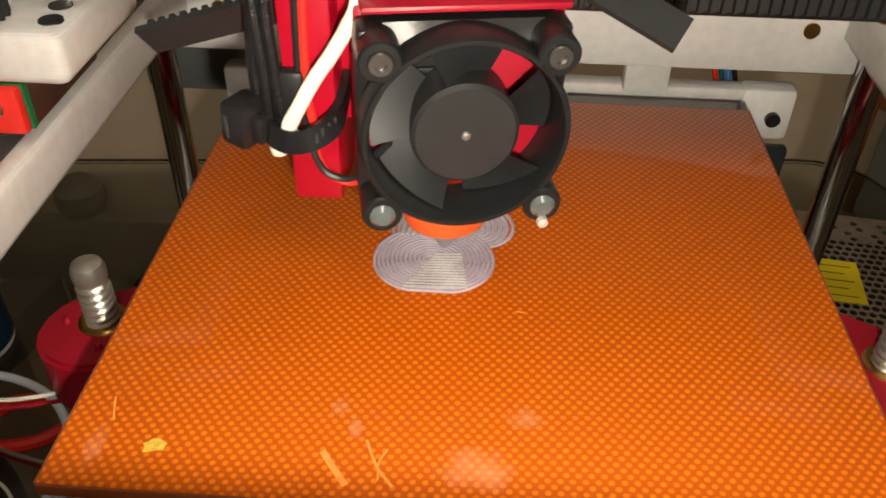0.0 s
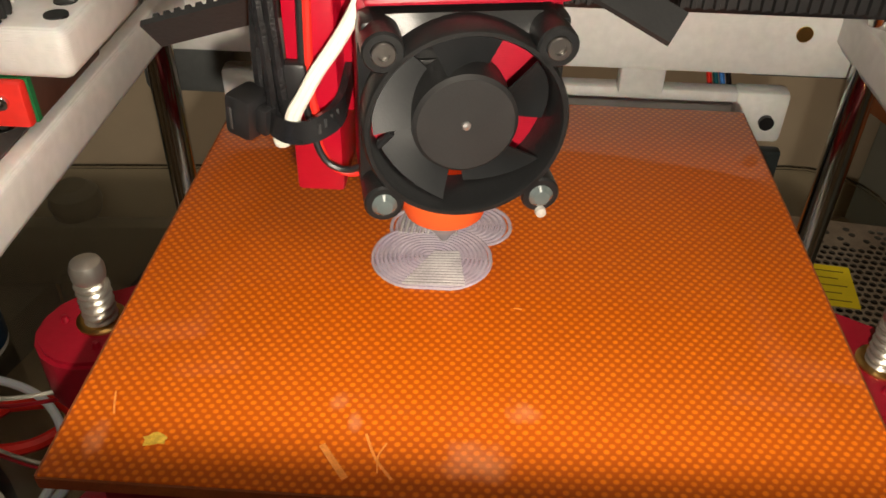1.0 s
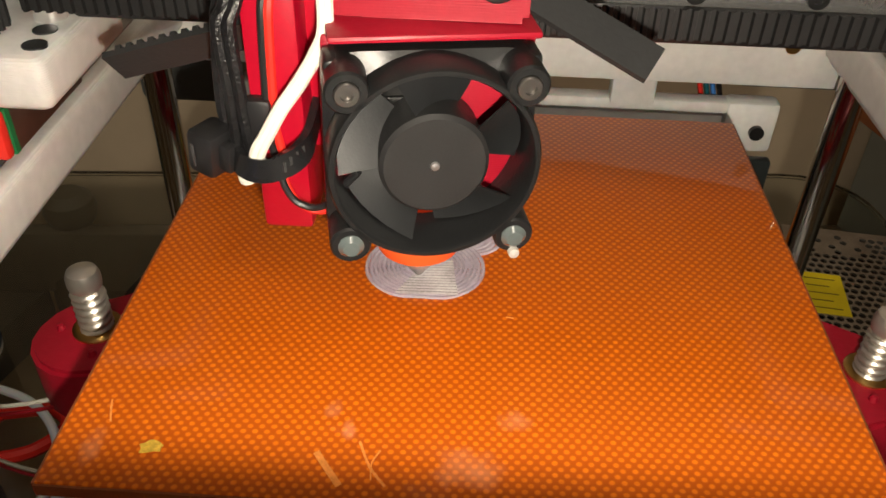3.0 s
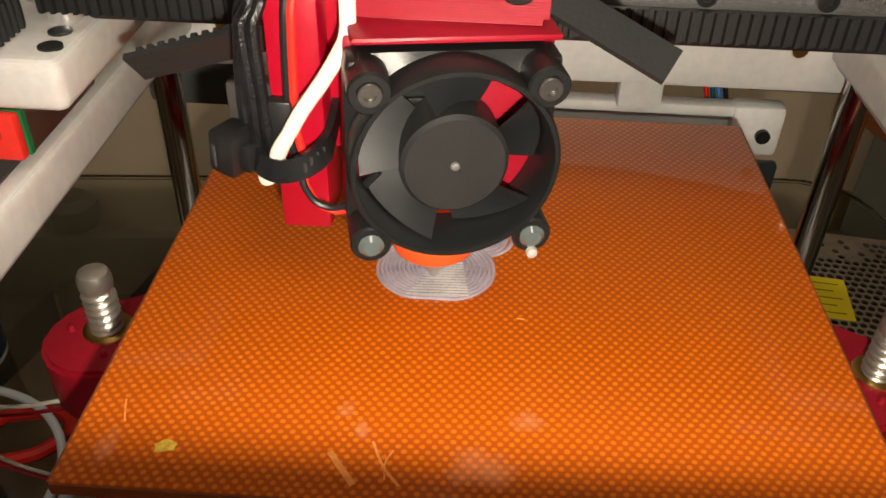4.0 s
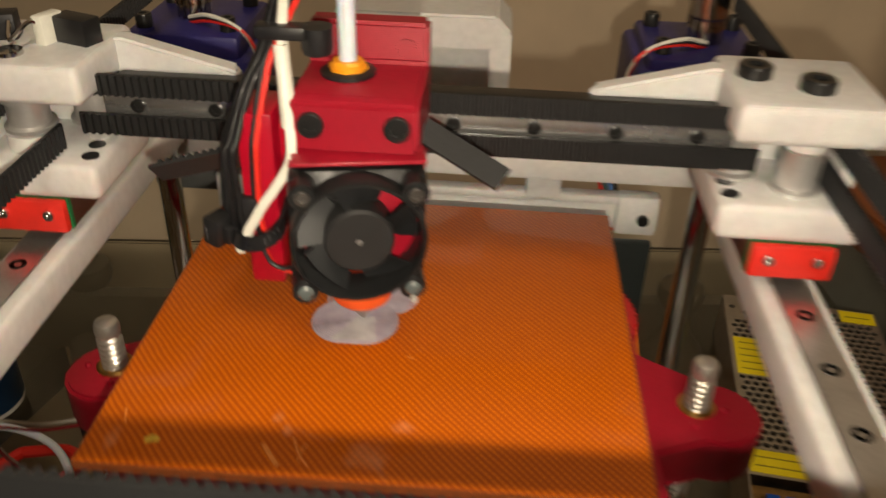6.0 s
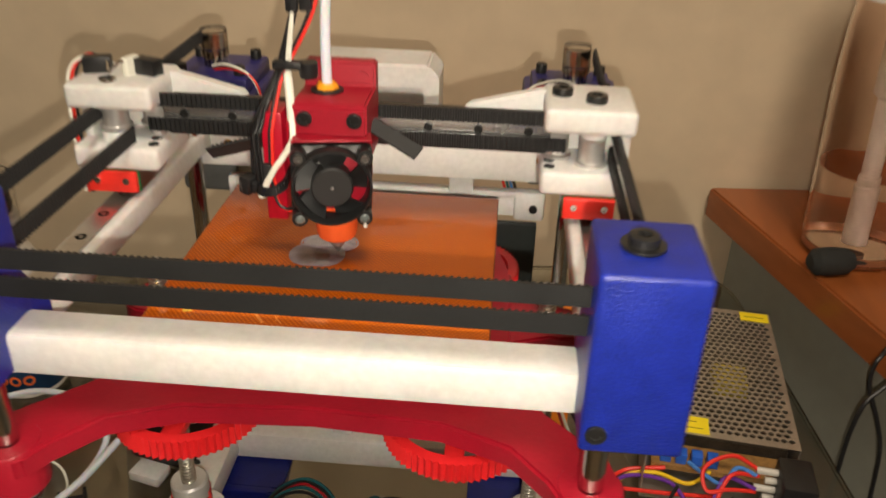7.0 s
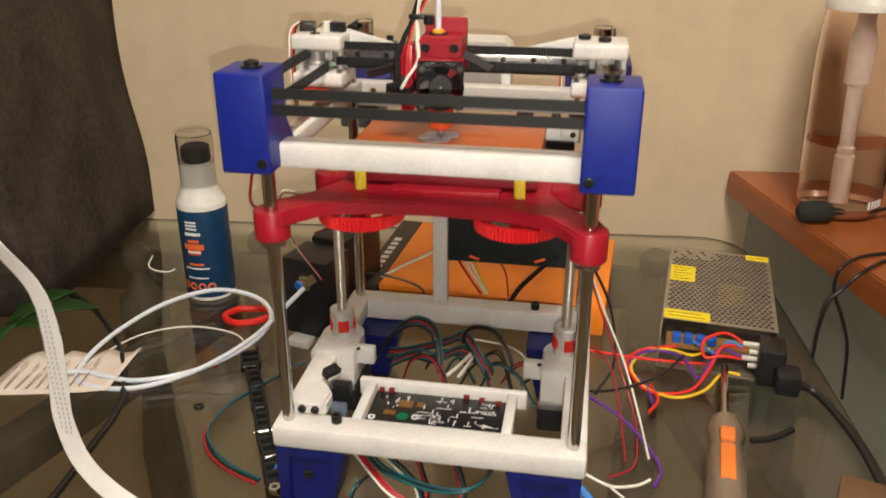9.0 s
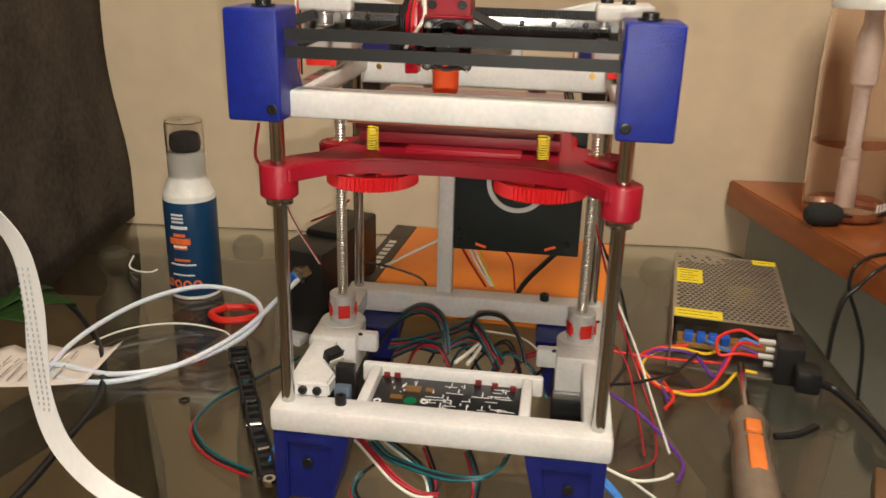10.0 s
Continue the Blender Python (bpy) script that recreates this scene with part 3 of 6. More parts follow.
    box(b, -0.0400, 0.0200, 0.2560, 0.2595, 0.2380, 0.2660)
    box(b, -0.0500, 0.0600, 0.2090, 0.2350, 0.2360, 0.2390, 0.001)
    part("hood", b, WHITE, t, "white printed rear hood")
    return t


def circuit_board():
    t = thing("circuit_board", "black control board with white tracery, gold pads and a green light", "circuit board")
    pcb = surface("black_solder_mask", (0.012, 0.012, 0.013), 0.35, spread=0.3)
    part("board", box(B(), -0.0465, 0.0465, 0.0095, 0.0540, 0.0575, 0.0590, 0.0004), pcb, t)
    silk = surface("white_silkscreen", (0.75, 0.75, 0.75), 0.6)
    rnd = random.Random(4)
    b = B()
    for k in range(46):
        x, y = rnd.uniform(-0.012, 0.040), rnd.uniform(0.020, 0.050)
        w, h = (0.0004, rnd.uniform(0.0015, 0.006)) if rnd.random() < 0.7 else (rnd.uniform(0.002, 0.006), 0.0004)
        box(b, x - w, x + w, y - h / 2, y + h / 2, 0.0590, 0.0593)
    for k in range(22):
        x = -0.040 + 0.0034 * k
        box(b, x, x + 0.0022, 0.0122, 0.0135, 0.0590, 0.0593)
    for k in range(10):
        x, y = rnd.uniform(-0.043, -0.020), rnd.uniform(0.034, 0.051)
        box(b, x, x + 0.0008, y, y + rnd.uniform(0.001, 0.005), 0.0590, 0.0593)
    part("printing", b, silk, t, "white printed tracery")
    for body, x, y, size in (("Version: V3.0", 0.0180, 0.0165, 0.0036), ("CE", 0.0040, 0.0300, 0.0052)):
        cu = bpy.data.curves.new("lettering", "FONT")
        cu.body, cu.size, cu.extrude = body, size, 0.00012
        tmp = new("lettering", cu)
        me = bpy.data.meshes.new_from_object(tmp)
        bpy.data.objects.remove(tmp)
        me.transform(pose(x, y, 0.0592, 0, 0, 180))
        me.materials.append(silk)
        ob = new("lettering", me)
        ob.parent = t
    gold = surface("gold_pads", (0.32, 0.17, 0.05), 0.35, metal=0.6)
    for x, y, w, h in ((-0.028, 0.036, 0.010, 0.008), (-0.015, 0.038, 0.005, 0.005), (-0.036, 0.026, 0.008, 0.005)):
        part("pad", box(B(), x, x + w, y, y + h, 0.0590, 0.0594), gold, t, "gold pad")
    b = B()
    lathe(b, [(0.0001, 0.0595), (0.0038, 0.0595), (0.0042, 0.0590)], (-0.0225, 0.0255, 0), 20)
    part("sticker", b, glow("green_indicator", (0.05, 0.55, 0.18), 0.05), t, "green lit spot")
    b = B()
    lathe(b, [(0.0014, 0.0590), (0.0014, 0.0594), (0.0026, 0.0594), (0.0026, 0.0590)], (-0.0135, 0.0255, 0), 20)
    lathe(b, [(0.0014, 0.0590), (0.0014, 0.0594), (0.0026, 0.0594), (0.0026, 0.0590)], (-0.0430, 0.0215, 0), 20)
    part("printed_ring", b, silk, t)
    maroon = surface("dark_red_component", (0.18, 0.02, 0.02), 0.4)
    for x, y in ((-0.043, 0.0525), (-0.036, 0.053), (0.018, 0.053), (0.029, 0.051), (0.041, 0.049)):
        part("chip", box(B(), x - 0.002, x + 0.002, y - 0.001, y + 0.001, 0.0590, 0.0625, 0.0003), maroon, t)


# ---- print bed ----
def print_bed():
    t = thing("print_bed", "orange woven fibreglass print bed on a red sprung carrier", "print bed")
    x0, x1, y0, y1 = -0.0668, 0.0595, 0.0490, 0.1690
    part("plate", box(B(), x0, x1, y0, y1, 0.2298, 0.2322, 0.0003), BED, t, "orange woven fibreglass sheet")
    # Brown cut fibre, made darker still for the front beam's shadow.
    edge = surface("shaded_sheet_edge", (0.20, 0.05, 0.012), 0.6, spread=0.3, scale=300)
    for xa, xb, ya, yb in ((x0 - 0.0004, x0, y0, y1), (x1, x1 + 0.0004, y0, y1), (x0, x1, y0 - 0.0004, y0), (x0, x1, y1, y1 + 0.0004)):
        part("cut_edge", box(B(), xa, xb, ya, yb, 0.2297, 0.2319), edge, t, "rough brown cut edge of the sheet, darkened for shade")
    part("heater", box(B(), x0 + 0.004, x1 - 0.004, y0 + 0.004, y1 - 0.004, 0.2250, 0.2296, 0.0005), surface("dark_heater_pad", (0.10, 0.012, 0.012), 0.5), t, "dark red heater plate")
    flake = surface("yellow_residue", (0.62, 0.40, 0.05), 0.6, spread=0.5, scale=900)
    chalk = surface("dried_glue", (0.80, 0.28, 0.06), 0.6, spread=0.3, scale=500)
    rnd = random.Random(7)
    b = B()
    prism(b, [(-0.0520 + (0.0012 + 0.0014 * rnd.random()) * math.cos(a), 0.0566 + (0.0008 + 0.0010 * rnd.random()) * math.sin(a)) for a in [0.5 * k for k in range(12)]], 0.2321, 0.2324)
    part("residue", b, flake, t, "yellow dried speck")
    b = B()
    for pts, w in (([(-0.0268, 0.0575), (-0.0250, 0.0550), (-0.0225, 0.0517)], 0.0010), ([(-0.0205, 0.0600), (-0.0185, 0.0555), (-0.0158, 0.0520)], 0.0004), ([(-0.0172, 0.0585), (-0.0182, 0.0560), (-0.0180, 0.0530)], 0.00025), ([(-0.0612, 0.0655), (-0.0605, 0.0630), (-0.0598, 0.0610)], 0.0003), ([(0.0020, 0.0905), (0.0034, 0.0903)], 0.0002)):
        band(b, [(x, y, 0.23225) for x, y in pts], w, 0.0002, 5, (1, 0.3, 0))
    part("scratch", b, chalk, t, "pale scratches")
    # carrier plate with arms to the rods and nuts
    out = [(-0.1040, 0.0), (-0.1010, -0.0080), (-0.0935, -0.0105), (-0.0850, -0.0080), (-0.0800, 0.0010), (-0.0680, 0.0150), (-0.0450, 0.0240), (0, 0.0270), (0.0450, 0.0240), (0.0680, 0.0150), (0.0800, 0.0010), (0.0850, -0.0080), (0.0935, -0.0105), (0.1010, -0.0080), (0.1040, 0.0),
           (0.1000, 0.0150), (0.0800, 0.0350), (0.0680, 0.0600), (0.0660, 0.0900), (0.0660, 0.1330),
           (0.0600, 0.1560), (-0.0600, 0.1560), (-0.0660, 0.1330), (-0.0660, 0.0900), (-0.0680, 0.0600), (-0.0800, 0.0350), (-0.1000, 0.0150)]
    b = B()
    prism(b, out, 0.2060, 0.2150, 0.0012)
    c = part("carrier", b, RED, t, "red printed carrier with arms to the rods")
    for s in (-1, 1):
        b = B()
        lathe(b, [(0.0048, 0.2155), (0.0100, 0.2155), (0.0106, 0.2145), (0.0106, 0.1980), (0.0098, 0.1970), (0.0048, 0.1970)], (s * S, 0, 0), 28)
        part("collar", b, RED, c, "red bearing collar round the rod")
        b = B()
        lathe(b, [(0.0042, 0.1980), (0.0076, 0.1980), (0.0076, 0.1945), (0.0070, 0.1938), (0.0076, 0.1934), (0.0074, 0.1925), (0.0042, 0.1922)], (s * S, 0, 0), 24)
        part("bearing", b, STEEL, c, "steel linear bearing")
        b = B()
        xn = -0.0880 if s < 0 else 0.0835
        pad = [(s * 0.0580, 0.0850), (s * 0.0720, 0.0925)] + [(s * 0.0890 + s * 0.0128 * math.sin(radians(a)), 0.1095 - 0.0128 * math.cos(radians(a))) for a in range(-20, 181, 20)] + [(s * 0.0740, 0.1310), (s * 0.0580, 0.1420)]
        prism(b, pad, 0.1880, 0.2035, 0.0010)
        box(b, *sorted((s * 0.0580, s * 0.0680)), 0.0860, 0.1410, 0.1890, 0.2075, 0.001)
        part("nut_arm", b, RED, c, "red arm round the lead screw nut")
        b = B()
        lathe(b, [(0.0037, 0.2034), (0.0054, 0.2034), (0.0055, 0.2040), (0.0050, 0.2043), (0.0037, 0.2043)], (xn, 0.1115, 0), 24)
        part("nut", b, BRASS, c, "brass lead screw nut")
        b = B()
        for dx, dy in ((-0.008, -0.001), (0.002, -0.0085)):
            lathe(b, [(0, 0.2050), (0.0007, 0.2048), (0.0011, 0.2033)], (xn - s * dx, 0.1115 + dy, 0), 10)
        part("pip", b, RED, c)
        # springs and thumbwheels
    for x, y in ((-0.0500, 0.0430), (0.0500, 0.0430), (0.0440, 0.1520), (-0.0440, 0.1520)):
        b = B()
        tube(b, [(x + 0.0033 * math.cos(k * 0.6), y + 0.0033 * math.sin(k * 0.6), 0.2155 + 0.000135 * k) for k in range(100)], 0.00045, 6, 0)
        part("spring", b, SPRING, t, "yellow coil spring")
        n, ring = 64, []
        for k in range(2 * n):
            r = 0.0275 if k % 2 else 0.0262
            ring.append((x + r * math.cos(math.pi * k / n), y + r * math.sin(math.pi * k / n)))
        w = thing_part_wheel(x, y, ring)
        w.parent = t
        b = B()
        cyl(b, (x, y, 0.1910), 0.0016, 0.033, seg=12)
        part("bolt", b, STEEL, w)
    # underside ribs
    b = B()
    for k in range(3):
        box(b, -0.030, 0.038 - 0.006 * k, 0.040 + 0.018 * k, 0.050 + 0.018 * k, 0.2150, 0.2185, 0.0005)
    part("rib", b, RED, t)
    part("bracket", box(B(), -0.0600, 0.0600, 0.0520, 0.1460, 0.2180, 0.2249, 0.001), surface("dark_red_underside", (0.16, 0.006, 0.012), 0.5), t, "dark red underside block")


def thing_part_wheel(x, y, ring):
    """A knurled thumbwheel with a rim, three spokes and a hub."""
    b = B()
    z0, z1 = 0.1968, 0.2045
    inner = [(x + 0.0225 * math.cos(math.pi * k / 64), y + 0.0225 * math.sin(math.pi * k / 64)) for k in range(128)]
    vs = [[b.verts.new((*p, z)) for p in loop] for loop, z in ((ring, z0), (ring, z1), (inner, z1), (inner, z0))]
    for i in range(4):
        a, c = vs[i], vs[(i + 1) % 4]
        for k in range(128):
            b.faces.new((a[k], a[(k + 1) % 128], c[(k + 1) % 128], c[k]))
    for k in range(3):
        box(b, 0.003, 0.0235, -0.0035, 0.0035, 0.1982, 0.2026, 0.0006, m=Matrix.Translation((x, y, 0)) @ pose(0, 0, 0, 0, 0, 30 + 120 * k))
    cyl(b, (x, y, 0.1950), 0.0058, 0.0112, seg=20, bevel=0.0006)
    return part("thumbwheel", b, surface("red_thumbwheel_plastic", (0.58, 0.015, 0.018), 0.38), None, "red knurled levelling wheel")


def printed_part():
    t = thing("printed_part", "translucent white first layer of a print with concentric bead lines", "print")
    m = surface("translucent_filament", (0.80, 0.74, 0.90), 0.14, spread=0.2, scale=300, trans=0.5, coat=1.0)
    z = 0.2323

    def stadium(cx, cy, rx, ry, flat, n=40):
        pts = []
        for k in range(n + 1):
            a = 2 * math.pi * k / n
            c, s = math.cos(a), math.sin(a)
            pts.append((cx + flat * (1 if c > 0 else -1) * min(1, abs(c) * 3) + rx * c, cy + ry * math.copysign(min(0.94 if s < 0 else 1.0, abs(s) ** 0.95), s), z + 0.0002))
        return pts

    for name, cx, cy, rx, ry, fl, n, turn, dz in (("front_lobe", -0.0137, 0.1036, 0.0103, 0.0096, 0.0010, 12, 0, 0.0), ("rear_lobe", -0.0106, 0.1142, 0.0075, 0.0070, 0.0045, 8, 8, -0.00012)):
        b = B()
        lathe(b, [(0, 0.0002), (0.98, 0.0002), (1.0, 0)], (0, 0, 0), 36, Matrix.Translation((cx, cy, z + dz)) @ pose(0, 0, 0, 0, 0, turn) @ Matrix.Diagonal(((rx + fl) * 0.95, ry * 0.95, 1, 1)))
        for k in range(n):
            s = 1 - 0.95 * k / n
            pts = [(Matrix.Translation((cx, cy, dz)) @ pose(0, 0, 0, 0, 0, turn)) @ Vector(q) for q in stadium(0, 0, rx * s, ry * s, fl * (0.5 + 0.5 * s))]
            tube(b, pts, 0.00042, 6, 0)
        part(name, b, m, t)
    # Infill rows; the front ones also stand in for the layer's white glare.
    b = B()
    for k in range(13):
        y = 0.0952 + 0.0008 * k
        w = 0.0052 - 0.00012 * k
        tube(b, [(-0.0134 - w + 0.0003 * k, y, z + 0.0005), (-0.0122 + w, y + 0.0004, z + 0.0005)], 0.00036, 6, 0)
    for k in range(11):
        x = -0.0205 + 0.0011 * k
        tube(b, [(x, 0.1105, z + 0.0005), (x + 0.0006, 0.1185, z + 0.0005)], 0.0004, 6, 0)
    part("infill", b, surface("glossy_filament_lines", (0.80, 0.78, 0.80), 0.12, spread=0.3, scale=250, coat=1.0, trans=0.45), t, "straight infill lines, the front rows doubling as glare")


# ---- moving gantry and tool head ----
ZU, ZL = 0.2856, 0.2764  # heights of the two belts
HUB = (-0.0080, 0.0790)  # rest place of the fan hub
GY = HUB[1] + 0.0400  # depth of the gantry's carriage bolts at rest


def gantry():
    t = thing("gantry", "cross gantry with steel rail, black belts and white carriages", "gantry", (0, GY, 0))
    b = B()
    box(b, -0.0790, 0.0790, 0.0030, 0.0150, 0.2740, 0.2893, 0.0015)
    beam = part("beam", b, surface("black_carbon_tube", (0.008, 0.008, 0.009), 0.35), t, "black square tube")
    b = B()
    box(b, -0.0790, 0.0790, 0.0004, 0.0030, 0.2802, 0.2892, 0.0006)
    r = part("rail", b, surface("satin_rail_steel", (0.68, 0.68, 0.67), 0.26, metal=0.9, spread=0.1), t, "steel linear rail")
    for k in range(8):
        b = B()
        screw_head(b, (-0.070 + 0.020 * k, 0.0005, 0.2846), 0.0018, 0.0008, "y", 1)
        part("rail_bolt", b, BLACKSTEEL, r)
    for z in (0.2906, 0.2800):
        b = B()
        belt(b, (-0.0850, -0.0012, z), (0.0850, -0.0012, z), 0.0054, tooth=(0, -1, 0))
        part("belt", b, BELT, t, "black toothed belt")
    for s in (-1, 1):
        xs = sorted((s * 0.0755, s * 0.1110))
        b = B()
        box(b, xs[0], xs[1], -0.0110, 0.0240, 0.2880, 0.2980, 0.0022, 3)
        box(b, xs[0], xs[1], -0.0120, 0.0240, 0.2628, 0.2728, 0.0022, 3)
        box(b, *sorted((s * 0.0760, s * 0.1105)), 0.0150, 0.0240, 0.2690, 0.2900, 0.001)
        box(b, *sorted((s * 0.1065, s * 0.1105)), 0.0000, 0.0200, 0.2690, 0.2900, 0.001)
        prism(b, [(s * 0.0770, 0.0120), (s * 0.0770, 0.0225), (s * 0.0470, 0.0195), (s * 0.0440, 0.0150), (s * 0.0440, 0.0120)], 0.2870, 0.2905, 0.0008)
        prism(b, [(s * 0.0470, 0.2870), (s * 0.0770, 0.2870), (s * 0.0770, 0.2975), (s * 0.0740, 0.2978), (s * 0.0450, 0.2905)], 0.0120, 0.0180, 0.0008, Matrix(((1, 0, 0, 0), (0, 0, 1, 0), (0, 1, 0, 0), (0, 0, 0, 1))))
        c = part("carriage", b, WHITE, t, "white printed carriage of two plates")
        c.location.x = -0.003 if s < 0 else 0.0
        b = B()
        for x, y, zc in ((s * 0.0955, -0.0010, 0.2785), (s * 0.0815, 0.0065, 0.2785)):
            lathe(b, [(0.0030, 0.2880), (0.0030, 0.2845), (0.0052, 0.2838), (0.0052, 0.2745), (0.0064, 0.2738), (0.0064, 0.2728), (0.0030, 0.2722), (0.0030, 0.2705)] if s > 0 else [(0.0030, 0.2880), (0.0064, 0.2872), (0.0064, 0.2860), (0.0052, 0.2855), (0.0052, 0.2795), (0.0064, 0.2790), (0.0064, 0.2780), (0.0030, 0.2775), (0.0030, 0.2705)], (x, y, 0), 24)
        part("idler", b, surface("satin_bearing_steel", (0.70, 0.69, 0.67), 0.3, metal=0.7, spread=0.1), c, "steel belt idler")
        b = B()
        lathe(b, [(0.0036, 0.2845), (0.0052, 0.2845), (0.0052, 0.2880), (0.0036, 0.2880)] if s > 0 else [(0.0045, 0.2705), (0.0065, 0.2705), (0.0065, 0.2772), (0.0045, 0.2772)], (s * 0.0955, -0.0010, 0), 24)
        part("spacer", b, WHITE, c)
        b = B()
        box(b, *sorted((s * 0.0855, s * 0.1055)), -0.0095, 0.0200, 0.2530, 0.2626, 0.0008)
        block = part("bearing_block", b, surface("brown_steel_block", (0.16, 0.09, 0.07), 0.35, metal=0.7), t, "dark steel bearing block")
        block.location.x = c.location.x
        b = B()
        box(b, *sorted((s * 0.0853, s * 0.1057)), -0.0135, -0.0108, 0.2536, 0.2627, 0.0008)
        part("end_cap", b, SCARLET, block, "red plastic end cap")
        b = B()
        box(b, *sorted((s * 0.0852, s * 0.1058)), -0.0108, -0.0094, 0.2536, 0.2626)
        part("seal", b, GREEN, block, "green seal")
        for dx in (-0.006, 0.006):
            b = B()
            screw_head(b, (s * 0.0955 + dx, -0.0134, 0.2590), 0.0014, 0.001, "y", 1)
            part("screw", b, STEEL, block)
        if s > 0:
            for x, y in ((0.0955, 0.0010), (0.0825, 0.0085)):
                b = B()
                screw_head(b, (x, y, 0.2978), 0.0042, 0.0032)
                part("bolt", b, BLACKSTEEL, c, "black socket-head bolt")
            for x, y in ((0.0790, -0.0060), (0.0790, 0.0005)):
                b = B()
                cyl(b, (x, y, 0.2722), 0.0022, 0.0009, seg=14)
                part("hole", b, BLACK, c)
        else:
            for x, y in ((-0.0790, -0.0060), (-0.0800, 0.0005)):
                b = B()
                cyl(b, (x, y, 0.2722), 0.0022, 0.0009, seg=14)
                part("hole", b, BLACK, c)
            # end-stop switches and their wires
            for x, a in ((-0.1040, 15), (-0.0830, -20)):
                b = B()
                box(b, -0.0055, 0.0055, -0.003, 0.003, 0.2978, 0.3045, 0.0004, m=Matrix.Translation((x, 0.008, 0)) @ pose(0, 0, 0, 0, 0, a))
                part("limit_switch", b, BLACK, c, "black limit switch")
            b = B()
            box(b, -0.0016, 0.0016, -0.0036, 0.0036, 0.2978, 0.3052, 0.0004, m=Matrix.Translation((-0.0895, 0.007, 0)) @ pose(0, 0, 0, 0, 0, -20))
            part("tape", b, WHITEWIRE, c)
            b = B()
            tube(b, [(-0.099, 0.006, 0.303), (-0.095, -0.002, 0.301), (-0.092, 0.003, 0.304), (-0.089, 0.006, 0.302)], 0.0006, 6)
            lathe(b, [(0, 0.2992), (0.0034, 0.2990), (0.0036, 0.2978)], (-0.0955, -0.003, 0), 16)
            part("solder_wire", b, STEEL, c, "bare wire and rivet")
            for dx, mat in ((0, REDWIRE), (0.0016, BLACKWIRE), (-0.0016, WHITEWIRE)):
                b = B()
                tube(b, [(-0.104, 0.012, 0.302), (-0.110, 0.012 + dx, 0.3035), (-0.1150 + dx, 0.008, 0.298), (-0.1155 + dx, 0.004, 0.285), (-0.1150 + dx, 0.002, 0.265), (-0.1155 + dx, 0.004, 0.245)], 0.0007, 6)
                part("wire", b, mat, c)
    return t


TILT = pose(0, 0, -0.0006, -0.5, 1.15, 12.7)  # the fan sits askew on its plate


def belt_end(b, a, c, up, teeth):
    """A short cut length of toothed belt from a to c; up: the direction of its width; teeth: on which side they stand, 0 for none."""
    a, c, u = Vector(a), Vector(c), Vector(up)
    d = (c - a).normalized()
    u = (u - d * u.dot(d)).normalized()
    n = d.cross(u).normalized()
    band(b, [a, c], 0.0061, 0.0011, 0, u)
    if teeth:
        m = Matrix((d, n, u)).transposed().to_4x4()
        for k in range(int((c - a).length / 0.002)):
            box(b, 0.0006 + 0.002 * k, 0.0016 + 0.002 * k, 0.0004, 0.0013, -0.00305, 0.00305, m=Matrix.Translation(a) @ m)


